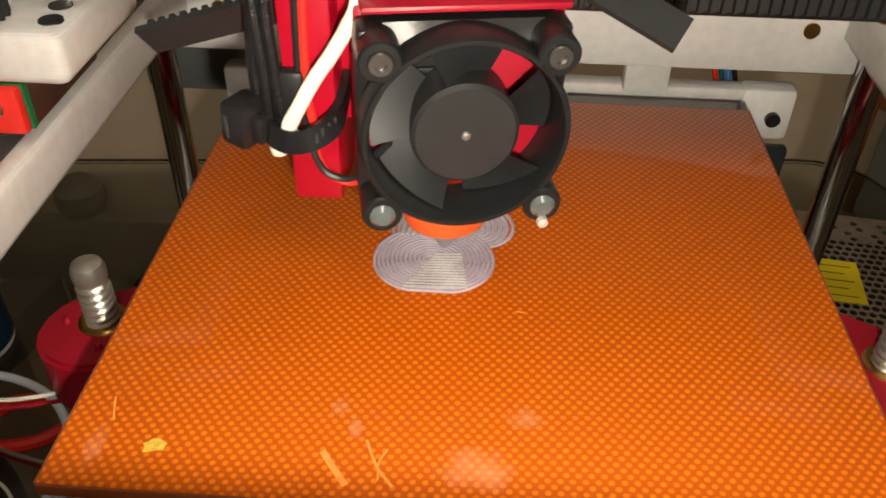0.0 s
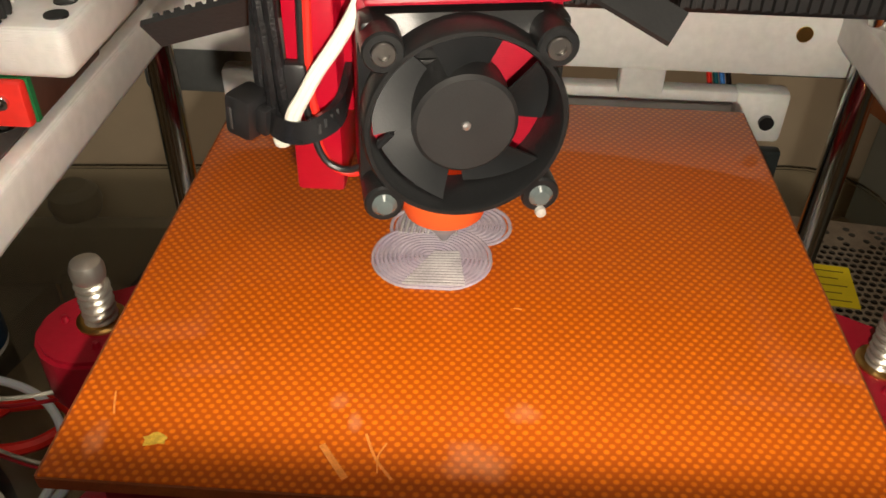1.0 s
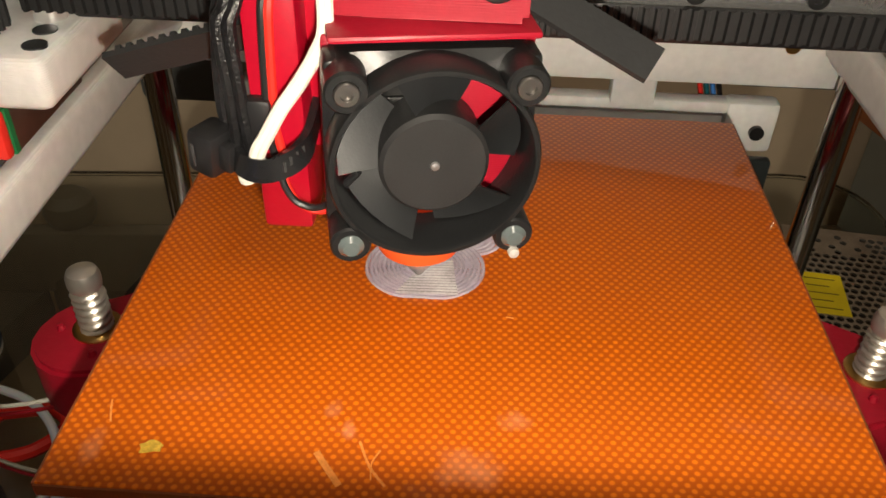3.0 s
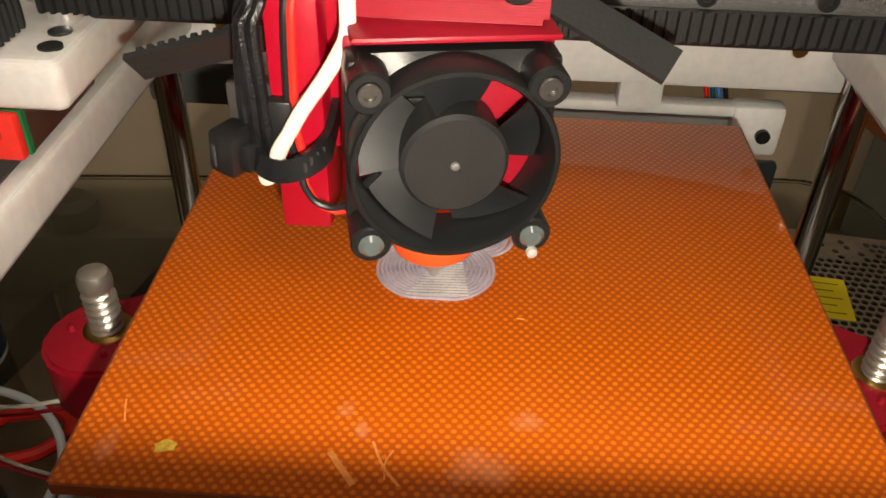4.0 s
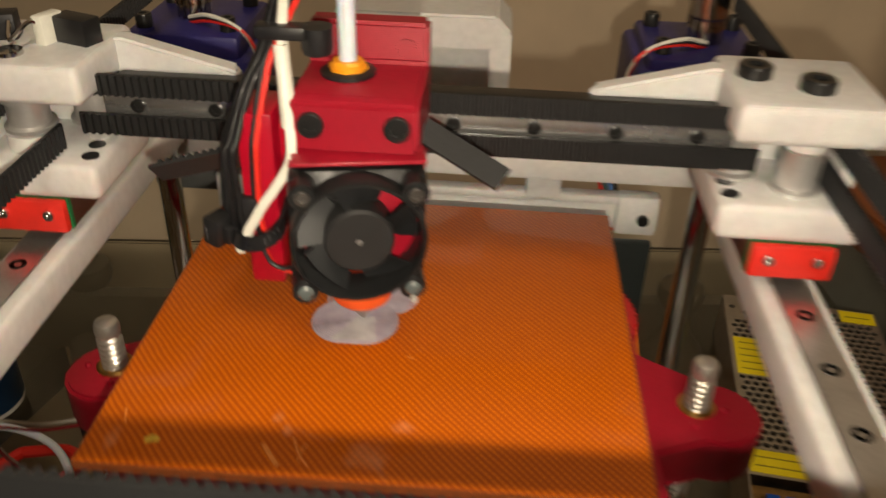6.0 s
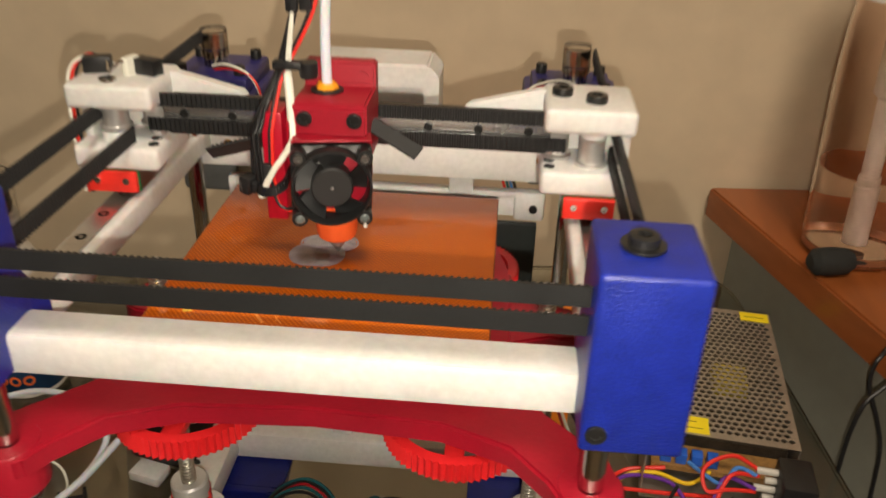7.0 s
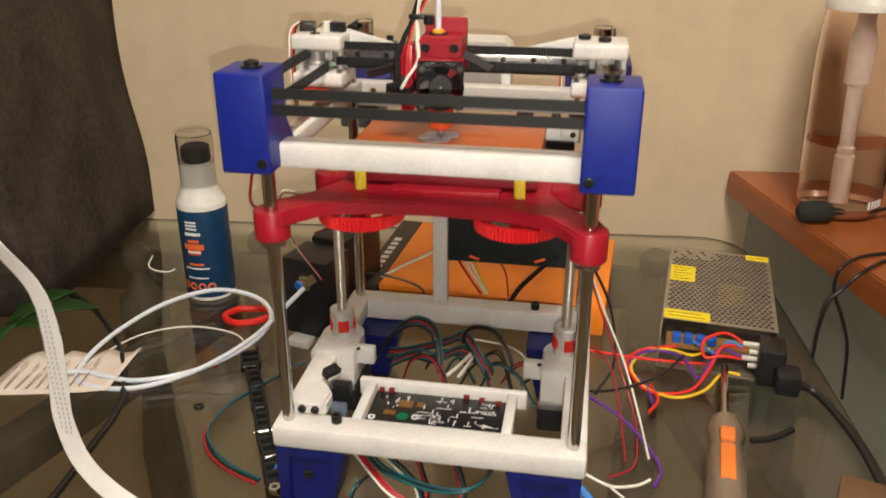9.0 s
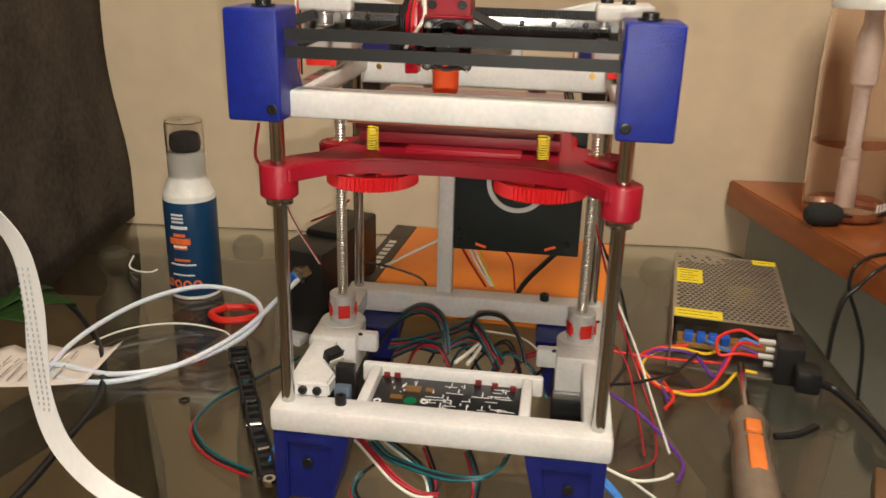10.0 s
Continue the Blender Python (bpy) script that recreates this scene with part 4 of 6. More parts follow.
def fan(parent):
    b = B()
    # square rear flange with a round opening, outer ring, corner lugs
    n = 64
    sq, ci = [], []
    for k in range(n):
        a = 2 * math.pi * k / n + math.pi / 4
        c, s = math.cos(a), math.sin(a)
        q = 0.0150 / max(abs(c), abs(s))
        q = min(q, 0.0192)
        sq.append((q * c, q * s))
        ci.append((0.0140 * c, 0.0140 * s))
    loops = [(sq, 0.0100), (sq, 0.0062), (ci, 0.0050), (ci, 0.0100)]
    vs = [[b.verts.new((x, y, z)) for x, z in l] for l, y in loops]
    for i in range(4):
        a, c = vs[i], vs[(i + 1) % 4]
        for k in range(n):
            b.faces.new((a[k], a[(k + 1) % n], c[(k + 1) % n], c[k]))
    turn = pose(0, 0, 0, 90)
    lathe(b, [(0.0138, -0.0100), (0.0138, -0.0006), (0.0141, 0.0), (0.0147, 0.0), (0.0150, -0.0005), (0.0150, -0.0072), (0.0150, -0.0100)], seg=64, m=turn)
    for sx in (-1, 1):
        for sz in (-1, 1):
            lathe(b, [(0.0018, 0.0), (0.0027, 0.0), (0.0030, -0.0004), (0.0030, -0.0100)], (sx * 0.0120, sz * 0.0120, 0), 24, turn)
            lathe(b, [(0.0, -0.0009), (0.0018, -0.0008), (0.0018, 0)], (sx * 0.0120, sz * 0.0120, 0), 20, turn)
            box(b, sx * 0.0128 - 0.0020, sx * 0.0128 + 0.0020, 0.0040, 0.0095, sz * 0.0128 - 0.0020, sz * 0.0128 + 0.0020, 0.0008)
    f = part("fan", b, FAN, parent, "small black cooling fan")
    f.matrix_local = TILT
    b = B()
    lathe(b, [(0, 0.0002), (0.0004, 0.0002), (0.0005, 0.0), (0.0072, 0.0), (0.0078, -0.0006), (0.0078, -0.0080)], (0, 0, -0.0012), 48, turn)
    part("hub", b, FANHUB, f, "matt black hub")
    b = B()
    lathe(b, [(0, 0.0), (0.0006, -0.0001), (0.0007, -0.0004)], (0, 0, -0.0008), 16, turn)
    part("hub_pin", b, ALU, f)
    for k in range(5):
        a0 = radians(84 + 72 * k)
        b = B()
        rows = []
        for i in range(7):
            r = 0.0076 + 0.0058 * i / 6
            row = []
            for j in range(7):
                u = j / 6
                a = a0 + radians(-27 + 54 * u) + radians(3) * (i / 6)
                y = 0.0022 + 0.0055 * (1 - u)
                row.append((r * math.cos(a), y + 0.0005 * math.sin(math.pi * u), r * math.sin(a)))
            rows.append(row)
        top = [[b.verts.new(p) for p in row] for row in rows]
        low = [[b.verts.new((p[0], p[1] + 0.0006, p[2])) for p in row] for row in rows]
        for i in range(6):
            for j in range(6):
                b.faces.new((top[i][j], top[i + 1][j], top[i + 1][j + 1], top[i][j + 1]))
                b.faces.new((low[i][j], low[i][j + 1], low[i + 1][j + 1], low[i + 1][j]))
        for i in range(6):
            b.faces.new((top[i][0], low[i][0], low[i + 1][0], top[i + 1][0]))
            b.faces.new((top[i][6], top[i + 1][6], low[i + 1][6], low[i][6]))
            b.faces.new((top[6][i], low[6][i], low[6][i + 1], top[6][i + 1]))
            b.faces.new((top[0][i], top[0][i + 1], low[0][i + 1], low[0][i]))
        part("blade", b, FANBLADE, f)
    for sx in (-1, 1):
        b = B()
        screw_head(b, (sx * 0.0120, 0.0006, 0.0120), 0.0017, 0.0012, "y", 1)
        part("screw", b, surface("dark_grey_screw", (0.16, 0.15, 0.14), 0.3, metal=0.8), f, "dark cap screw")
        b = B()
        lathe(b, [(0, 0.0010), (0.0012, 0.0009), (0.0019, 0.0002), (0.0019, -0.0006)], (sx * 0.0120, -0.0120, 0), 18, turn)
        part("glue_blob", b, surface("clear_grey_glue", (0.10, 0.12, 0.12), 0.12, coat=1.0), f, "glossy grey plug")
    b = B()
    lathe(b, [(0, 0.0012), (0.0008, 0.0008), (0.0009, 0)], (0.0122, -0.0148, 0), 12, turn)
    part("drip", b, surface("pale_glue_drip", (0.42, 0.40, 0.37), 0.3), f)


def toolhead():
    t = thing("toolhead", "red printed tool head with black fan and orange sock", "tool head", (HUB[0], HUB[1], 0.2735))
    fan(t)
    b = B()
    # back plate behind the fan, upper block with a rising rear wall
    box(b, -0.0150, 0.0155, 0.0101, 0.0165, -0.0130, 0.0160, 0.0012, m=TILT)
    box(b, -0.0140, 0.0150, 0.0060, 0.0330, 0.0160, 0.0171, 0.0005, m=TILT)
    prism(b, [(0.0100, 0.0165), (0.0100, 0.0275), (0.0125, 0.0290), (0.0320, 0.0290), (0.0330, 0.0380), (0.0395, 0.0380), (0.0395, 0.0040), (0.0150, 0.0040), (0.0150, 0.0165)], -0.0160, 0.0115, 0.0009, Matrix(((0, 0, 1, 0), (1, 0, 0, 0), (0, 1, 0, 0), (0, 0, 0, 1))))
    box(b, -0.0130, 0.0110, 0.0135, 0.0260, -0.0060, 0.0170, 0.001)
    body = part("body", b, RED, t, "red printed body")
    b = B()
    for k in range(6):
        box(b, -0.0140, 0.0005, 0.0086, 0.0100, -0.0020 + 0.0026 * k, -0.0008 + 0.0026 * k, 0.0002, m=TILT)
    box(b, -0.0138, 0.0003, 0.0092, 0.0101, -0.0030, 0.0140, 0.0002, m=TILT)
    part("heat_sink", b, surface("black_anodised_fins", (0.012, 0.012, 0.012), 0.35, metal=0.4), t, "black finned heat sink")
    for x in (0.0070, -0.0115):
        b = B()
        screw_head(b, (x, 0.0101, 0.0228), 0.0029, 0.0014, "y", 1)
        part("bolt", b, BLACKSTEEL, body, "black socket-head bolt")
    b = B()
    lathe(b, [(0, 0.0), (0.0022, 0.0), (0.0022, 0.0008)], (0.0065, 0.0325, -0.0329), 16, pose(0, 0, 0, 90))
    part("boss", b, RED, body)
    b = B()
    lathe(b, [(0, 0.0291), (0.0062, 0.0291), (0.0062, 0.0298), (0.0052, 0.0302), (0, 0.0302)], (-0.0056, 0.0245, 0), 24)
    part("socket", b, BLACK, t)
    b = B()
    lathe(b, [(0.0020, 0.0302), (0.0044, 0.0302), (0.0044, 0.0311), (0.0036, 0.0316), (0.0034, 0.0322), (0.0020, 0.0322)], (-0.0056, 0.0245, 0), 8)
    part("collet", b, COLLET, t, "orange tube collet")
    b = B()
    tube(b, [(-0.0056, 0.0245, 0.0300), (-0.0056, 0.0245, 0.0500), (-0.0042, 0.0240, 0.0750), (-0.0026, 0.0236, 0.1000), (-0.0004, 0.0240, 0.1190)], 0.0020, 14)
    part("bowden_tube", b, TUBE, t, "translucent white filament tube")
    # left fin
    b = B()
    box(b, -0.0283, -0.0203, 0.0110, 0.0250, -0.0198, 0.0240, 0.0008)
    box(b, -0.0215, -0.0125, 0.0170, 0.0250, -0.0080, 0.0200, 0.0010)
    duct = part("duct", b, surface("crimson_printed_plastic", (0.40, 0.004, 0.020), 0.3, spread=0.1, bump=0.15, bump_scale=900), t, "red printed side duct")
    # hot end
    b = B()
    lathe(b, [(0, -0.0348), (0.0050, -0.0346), (0.0076, -0.0328), (0.0084, -0.0300), (0.0084, -0.0120), (0, -0.0120)], (-0.0044, 0.0265, 0), 32)
    part("sock", b, SOCK, t, "orange silicone hot-end sock")
    b = B()
    lathe(b, [(0.0006, -0.0404), (0.0018, -0.0386), (0.0030, -0.0372), (0.0030, -0.0340)], (-0.0044, 0.0265, 0), 20)
    part("nozzle", b, ALU, t, "steel nozzle")
    # loose belt ends
    b = B()
    belt_end(b, (0.0110, 0.0224, 0.0174), (0.0302, 0.0150, 0.0094), (0.50, 0.73, 0.45), 0)
    part("belt_end", b, BELTTAIL, t, "loose cut end of toothed belt")
    b = B()
    belt_end(b, (-0.0218, 0.0231, 0.0107), (-0.0541, 0.0250, 0.0006), (0.0, -0.50, 0.86), 1)
    part("belt_end", b, BELTTAIL, t, "loose cut end of toothed belt")
    # cable tie round the duct
    b = B()
    band(b, [(-0.0312, 0.0092, -0.0046), (-0.0292, 0.0068, -0.0054), (-0.0262, 0.0058, -0.0058), (-0.0228, 0.0064, -0.0050), (-0.0203, 0.0086, -0.0036), (-0.0196, 0.0130, -0.0020), (-0.0196, 0.0240, 0.0010)], 0.0036, 0.0012, 6, (0, 0.25, 1))
    tie = part("cable_tie", b, surface("glossy_black_nylon", (0.012, 0.012, 0.013), 0.22, spread=0.2, bump=0.1), t, "black cable tie")
    b = B()
    box(b, -0.0026, 0.0026, -0.0030, 0.0030, -0.0036, 0.0036, 0.0009, m=Matrix.Translation((-0.0344, 0.0098, -0.0046)) @ pose(0, 0, 0, 0, 6, -28))
    box(b, 0.0020, 0.0046, -0.0014, 0.0022, -0.0024, 0.0022, 0.0006, m=Matrix.Translation((-0.0344, 0.0098, -0.0046)) @ pose(0, 0, 0, 0, 6, -28))
    tie_head = part("tie_head", b, BLACK, tie, "square locking head")
    b = B()
    box(b, -0.0013, 0.0013, -0.0033, -0.0029, -0.0020, 0.0018, 0.0002, m=Matrix.Translation((-0.0344, 0.0098, -0.0046)) @ pose(0, 0, 0, 0, 6, -62))
    part("slot_edge", b, surface("worn_black_nylon", (0.05, 0.05, 0.05), 0.3), tie)
    b = B()
    for k in range(4):
        box(b, -0.0002, 0.0002, -0.0002, 0.0002, -0.0008, 0.0008, m=Matrix.Translation((-0.0226 + 0.0008 * k, 0.0056 + 0.0008 * k, -0.0048 + 0.0005 * k)) @ pose(0, 0, 0, 0, 0, 35))
    part("raised_mark", b, surface("tie_mark", (0.045, 0.045, 0.045), 0.3), tie)
    # cables
    for pts, r in (([(-0.0302, 0.0100, -0.0090), (-0.0303, 0.0092, -0.0040), (-0.0303, 0.0090, 0.0004), (-0.0304, 0.0090, 0.0061), (-0.0308, 0.0090, 0.0150), (-0.0297, 0.0100, 0.0179), (-0.0267, 0.0135, 0.0283), (-0.0223, 0.0170, 0.0378), (-0.0150, 0.0175, 0.0620), (-0.0120, 0.0180, 0.0800), (-0.0050, 0.0210, 0.1050), (-0.0010, 0.0240, 0.1230)], 0.00100), ([(-0.0280, 0.0100, -0.0090), (-0.0283, 0.0092, -0.0040), (-0.0286, 0.0090, 0.0005), (-0.0289, 0.0090, 0.0062), (-0.0291, 0.0090, 0.0151), (-0.0282, 0.0100, 0.0180), (-0.0252, 0.0135, 0.0284), (-0.0209, 0.0170, 0.0379), (-0.0138, 0.0160, 0.0620), (-0.0110, 0.0170, 0.0800), (-0.0045, 0.0200, 0.1050), (-0.0010, 0.0230, 0.1230)], 0.00100), ([(-0.0310, 0.0140, -0.0090), (-0.0312, 0.0135, -0.0040), (-0.0325, 0.0125, -0.0015), (-0.0326, 0.0125, 0.0044), (-0.0318, 0.0125, 0.0136), (-0.0309, 0.0130, 0.0177), (-0.0266, 0.0160, 0.0286), (-0.0221, 0.0190, 0.0378), (-0.0150, 0.0195, 0.0620), (-0.0115, 0.0195, 0.0800), (-0.0050, 0.0225, 0.1050)], 0.0012)):
        b = B()
        tube(b, pts, r, 8)
        part("sleeved_cable", b, BRAID, t, "black braided cable")
    b = B()
    box(b, -0.0287, -0.0246, 0.0085, 0.0112, -0.0035, 0.0042, 0.0008)
    part("heat_shrink", b, BLACK, t)
    for mat, pts, r in ((BLACKWIRE, [(-0.0250, 0.0098, -0.0060), (-0.0255, 0.0098, -0.0011), (-0.0254, 0.0098, 0.0035), (-0.0249, 0.0098, 0.0149), (-0.0245, 0.0105, 0.0193), (-0.0227, 0.0135, 0.0298), (-0.0206, 0.0165, 0.0375), (-0.0090, 0.0190, 0.0620), (-0.0065, 0.0195, 0.0850), (-0.0010, 0.0225, 0.1200)], 0.00062), (REDWIRE, [(-0.0236, 0.0098, -0.0060), (-0.0244, 0.0098, -0.0010), (-0.0244, 0.0098, 0.0035), (-0.0239, 0.0098, 0.0150), (-0.0235, 0.0105, 0.0194), (-0.0216, 0.0135, 0.0299), (-0.0195, 0.0165, 0.0375), (-0.0075, 0.0190, 0.0620), (-0.0055, 0.0195, 0.0850), (0.0000, 0.0225, 0.1200)], 0.00070)):
        b = B()
        tube(b, pts, r, 8)
        part("fan_wire", b, mat, t)
    for mat, pts, r in ((BLACKWIRE, [(-0.0240, 0.0085, -0.0071), (-0.0236, 0.0080, -0.0096), (-0.0220, 0.0078, -0.0123), (-0.0192, 0.0076, -0.0132), (-0.0163, 0.0070, -0.0116), (-0.0142, 0.0050, -0.0076), (-0.0115, 0.0045, -0.0042)], 0.00058), (REDWIRE, [(-0.0237, 0.0090, -0.0074), (-0.0232, 0.0086, -0.0100), (-0.0215, 0.0084, -0.0132), (-0.0186, 0.0082, -0.0143), (-0.0158, 0.0080, -0.0132), (-0.0148, 0.0080, -0.0124)], 0.00052)):
        b = B()
        tube(b, pts, r, 8)
        part("fan_wire", b, mat, t)
    for pts in ([(-0.0304, 0.0100, -0.0072), (-0.0296, 0.0080, -0.0090), (-0.0278, 0.0078, -0.0078), (-0.0272, 0.0068, -0.0034), (-0.0253, 0.0068, -0.0000), (-0.0230, 0.0070, 0.0040), (-0.0203, 0.0075, 0.0078), (-0.0177, 0.0080, 0.0120), (-0.0162, 0.0085, 0.0158), (-0.0167, 0.0110, 0.0229), (-0.0178, 0.0145, 0.0310), (-0.0182, 0.0160, 0.0402), (-0.0147, 0.0155, 0.0620)], [(-0.0304, 0.0100, -0.0072), (-0.0296, 0.0080, -0.0090), (-0.0278, 0.0078, -0.0078), (-0.0263, 0.0068, -0.0034), (-0.0245, 0.0068, 0.0000), (-0.0222, 0.0070, 0.0040), (-0.0195, 0.0075, 0.0078), (-0.0170, 0.0080, 0.0120), (-0.0155, 0.0085, 0.0159), (-0.0159, 0.0110, 0.0229), (-0.0169, 0.0145, 0.0310), (-0.0174, 0.0160, 0.0402), (-0.0147, 0.0155, 0.0620)]):
        b = B()
        tube(b, pts, 0.00082, 8)
        part("thermistor_wire", b, WHITEWIRE, t, "cream sleeved wire")
    b = B()
    tube(b, [(-0.0164, 0.0110, 0.0212), (-0.0169, 0.0125, 0.0267), (-0.0176, 0.0145, 0.0328), (-0.0181, 0.0155, 0.0380)], 0.0017, 10)
    part("printed_sleeve", b, WHITEWIRE, t, "white sleeve with faint print")
    for x, y in ((-0.0150, 0.0140), (-0.0105, 0.0160)):
        b = B()
        box(b, x - 0.0022, x + 0.0022, y, y + 0.0030, 0.0600, 0.0760, 0.0006)
        part("connector", b, BLACK, t, "black inline connector")
        for dx in (-0.0010, 0.0010):
            b = B()
            tube(b, [(x + dx, y + 0.0015, 0.0750), (x + dx + 0.001, y + 0.0015, 0.0850), (x + 0.004 + dx, y + 0.003, 0.0980), (0.0000, 0.0220, 0.1200)], 0.0009, 6)
            part("wire", b, WHITEWIRE, t)
    b = B()
    box(b, -0.0230, -0.0125, 0.0130, 0.0175, 0.0395, 0.0425, 0.0006)
    lathe(b, [(0, 0), (0.0030, 0.0002), (0.0034, 0.0012), (0.0034, 0.0060), (0, 0.0062)], (-0.0105, 0.0165, 0.0360), 18)
    part("cable_tie", b, BLACK, t, "black cable tie")
    b = B()
    box(b, -0.0035, 0.0045, 0.0185, 0.0265, 0.1195, 0.1245, 0.0012)
    box(b, 0.0020, 0.0055, 0.0215, 0.0250, 0.1150, 0.1235, 0.0010)
    part("cable_tie", b, BLACK, t, "black cable tie round the bundle")
    return t


# ---- drive belts that stay ----
def drive_belts():
    for z in (ZU, ZL):
        b = B()
        belt(b, (-0.0985, -0.0035, z), (0.0985, -0.0035, z), 0.0062, tooth=(0, 1, 0))
        tagged(part("drive_belt", b, BELT), "black toothed belt across the front beam", "belt", "drive belts")
    for s in (-1, 1):
        b = B()
        belt(b, (s * 0.1035, 0.002, ZU if s < 0 else ZL), (s * 0.1035, GY + 0.004, ZU if s < 0 else ZL), tooth=(-s, 0, 0))
        tagged(part("drive_belt", b, BELT), "black toothed belt along the side rail", "belt", "drive belts")
        b = B()
        belt(b, (s * (0.0915 if s < 0 else 0.1045), 0.002, ZL if s < 0 else ZU), (s * (0.0905 if s < 0 else 0.1045), GY - 0.002 if s < 0 else 0.236, ZL if s < 0 else ZU), tooth=(-s, 0, 0))
        tagged(part("drive_belt", b, BELT), "black toothed belt along the side rail", "belt", "drive belts")
    b = B()
    belt(b, (-0.1015, GY + 0.010, 0.2853), (-0.1005, 0.236, 0.2870), 0.0062, 0.0009, (1, 0, 0))
    tagged(part("drive_belt", b, BELT), "black toothed belt running to the rear pulley", "belt", "drive belts")


# ---- things on the table ----
def power_supply():
    t = thing("power_supply", "perforated metal power supply with yellow labels and loose wires", "power supply", (0.2260, 0.3250, 0))
    t.rotation_euler = (0, 0, radians(-7.0))
    W, L0, L1, H = 0.0495, -0.0830, 0.0830, 0.034
    tin = surface("zinc_sheet", (0.50, 0.47, 0.42), 0.38, metal=0.85, spread=0.2, scale=80)
    b = B()
    nx, ny = 20, 32
    dx, dy = 2 * W / nx, (L1 - L0) / ny
    for j in range(ny):
        y0, off = L0 + j * dy, 0.5 * (j % 2)
        cells = [(-W + (i + off) * dx, -W + (i + 1 + off) * dx) for i in range(nx - (j % 2))]
        if j % 2:
            cells = [(-W, -W + dx / 2)] + cells + [(W - dx / 2, W)]
        for i, (x0, x1) in enumerate(cells):
            cx, cy = (x0 + x1) / 2, y0 + dy / 2
            sq = [(x1, cy), (x1, y0 + dy), (cx, y0 + dy), (x0, y0 + dy), (x0, cy), (x0, y0), (cx, y0), (x1, y0)]
            v = [b.verts.new((*p, H)) for p in sq]
            if i in (0, len(cells) - 1) or j < 1 or j > ny - 2 or (cy > 0.055 and cx < 0.0 and (i + j) % 3):
                b.faces.new(v)
                continue
            r = 0.0021
            h = [b.verts.new((cx + r * math.cos(math.pi * k / 4), cy + r * math.sin(math.pi * k / 4), H)) for k in range(8)]
            g = [b.verts.new((q.co.x, q.co.y, H - 0.001)) for q in h]
            for k in range(8):
                b.faces.new((v[k], v[(k + 1) % 8], h[(k + 1) % 8], h[k]))
                b.faces.new((h[k], h[(k + 1) % 8], g[(k + 1) % 8], g[k]))
    part("lid", b, tin, t, "perforated metal lid")
    b = B()
    box(b, -W, -W + 0.001, L0 - 0.026, L1, 0.0, H - 0.0005)
    box(b, W - 0.001, W, L0, L1, 0.0, H - 0.0005)
    box(b, -W, W, L1 - 0.001, L1, 0.0, H - 0.0005)
    box(b, -W, W, L0 - 0.028, L1, 0.0, 0.0012)
    part("case", b, tin, t, "zinc sheet case")
    part("interior", box(B(), -W + 0.004, W - 0.004, L0 + 0.012, L1 - 0.004, 0.002, 0.022), surface("dark_components", (0.05, 0.04, 0.03), 0.5, spread=0.6, scale=90), t)
    part("transformer", box(B(), 0.000, 0.024, -0.020, 0.010, 0.020, 0.0315, 0.001), surface("yellow_transformer_tape", (0.65, 0.5, 0.05), 0.5), t, "yellow taped transformer")
    yel = surface("yellow_label_paper", (0.90, 0.72, 0.02), 0.5, spread=0.05)
    ink = surface("label_ink", (0.25, 0.18, 0.02), 0.6)
    for x0, x1, y0, y1, bars in ((-0.0470, -0.0230, 0.0000, 0.0360, 5), (-0.0480, -0.0080, -0.0810, -0.0640, 2), (0.0260, 0.0480, 0.0690, 0.0815, 1)):
        lab = part("label", box(B(), x0, x1, y0, y1, H, H + 0.0004), yel, t, "yellow warning label")
        b = B()
        for k in range(bars):
            y = y0 + (y1 - y0) * (k + 0.7) / (bars + 0.6)
            box(b, x0 + 0.003, x1 - 0.004 - 0.004 * (k % 2), y, y + 0.0007, H + 0.0004, H + 0.0006)
        part("print_bar", b, ink, lab)
    # terminal strip
    part("circuit_strip", box(B(), -W + 0.006, W - 0.006, L0 - 0.012, L0 + 0.010, 0.012, 0.016), surface("brown_board", (0.30, 0.16, 0.05), 0.5, spread=0.5, scale=200), t)
    blue = surface("blue_terminal_plastic", (0.02, 0.12, 0.60), 0.4)
    for k in range(4):
        part("terminal", box(B(), -0.038 + 0.010 * k, -0.031 + 0.010 * k, L0 - 0.010, L0 - 0.002, 0.016, 0.024, 0.0006), blue, t, "blue terminal")
    for k in range(4):
        b = B()
        cyl(b, (0.0200 + 0.0060 * (k % 2), L0 - 0.020 - 0.001 * k, 0.030 - 0.0062 * k), 0.0024, 0.016, "x", 12)
        part("crimp", b, surface("clear_crimp_sleeve", (0.75, 0.72, 0.66), 0.2, trans=0.3), t, "clear crimp connector")
    part("switch_socket", box(B(), 0.0330, 0.0540, L0 - 0.040, L0 - 0.010, 0.002, 0.036, 0.002), BLACK, t, "black mains inlet")
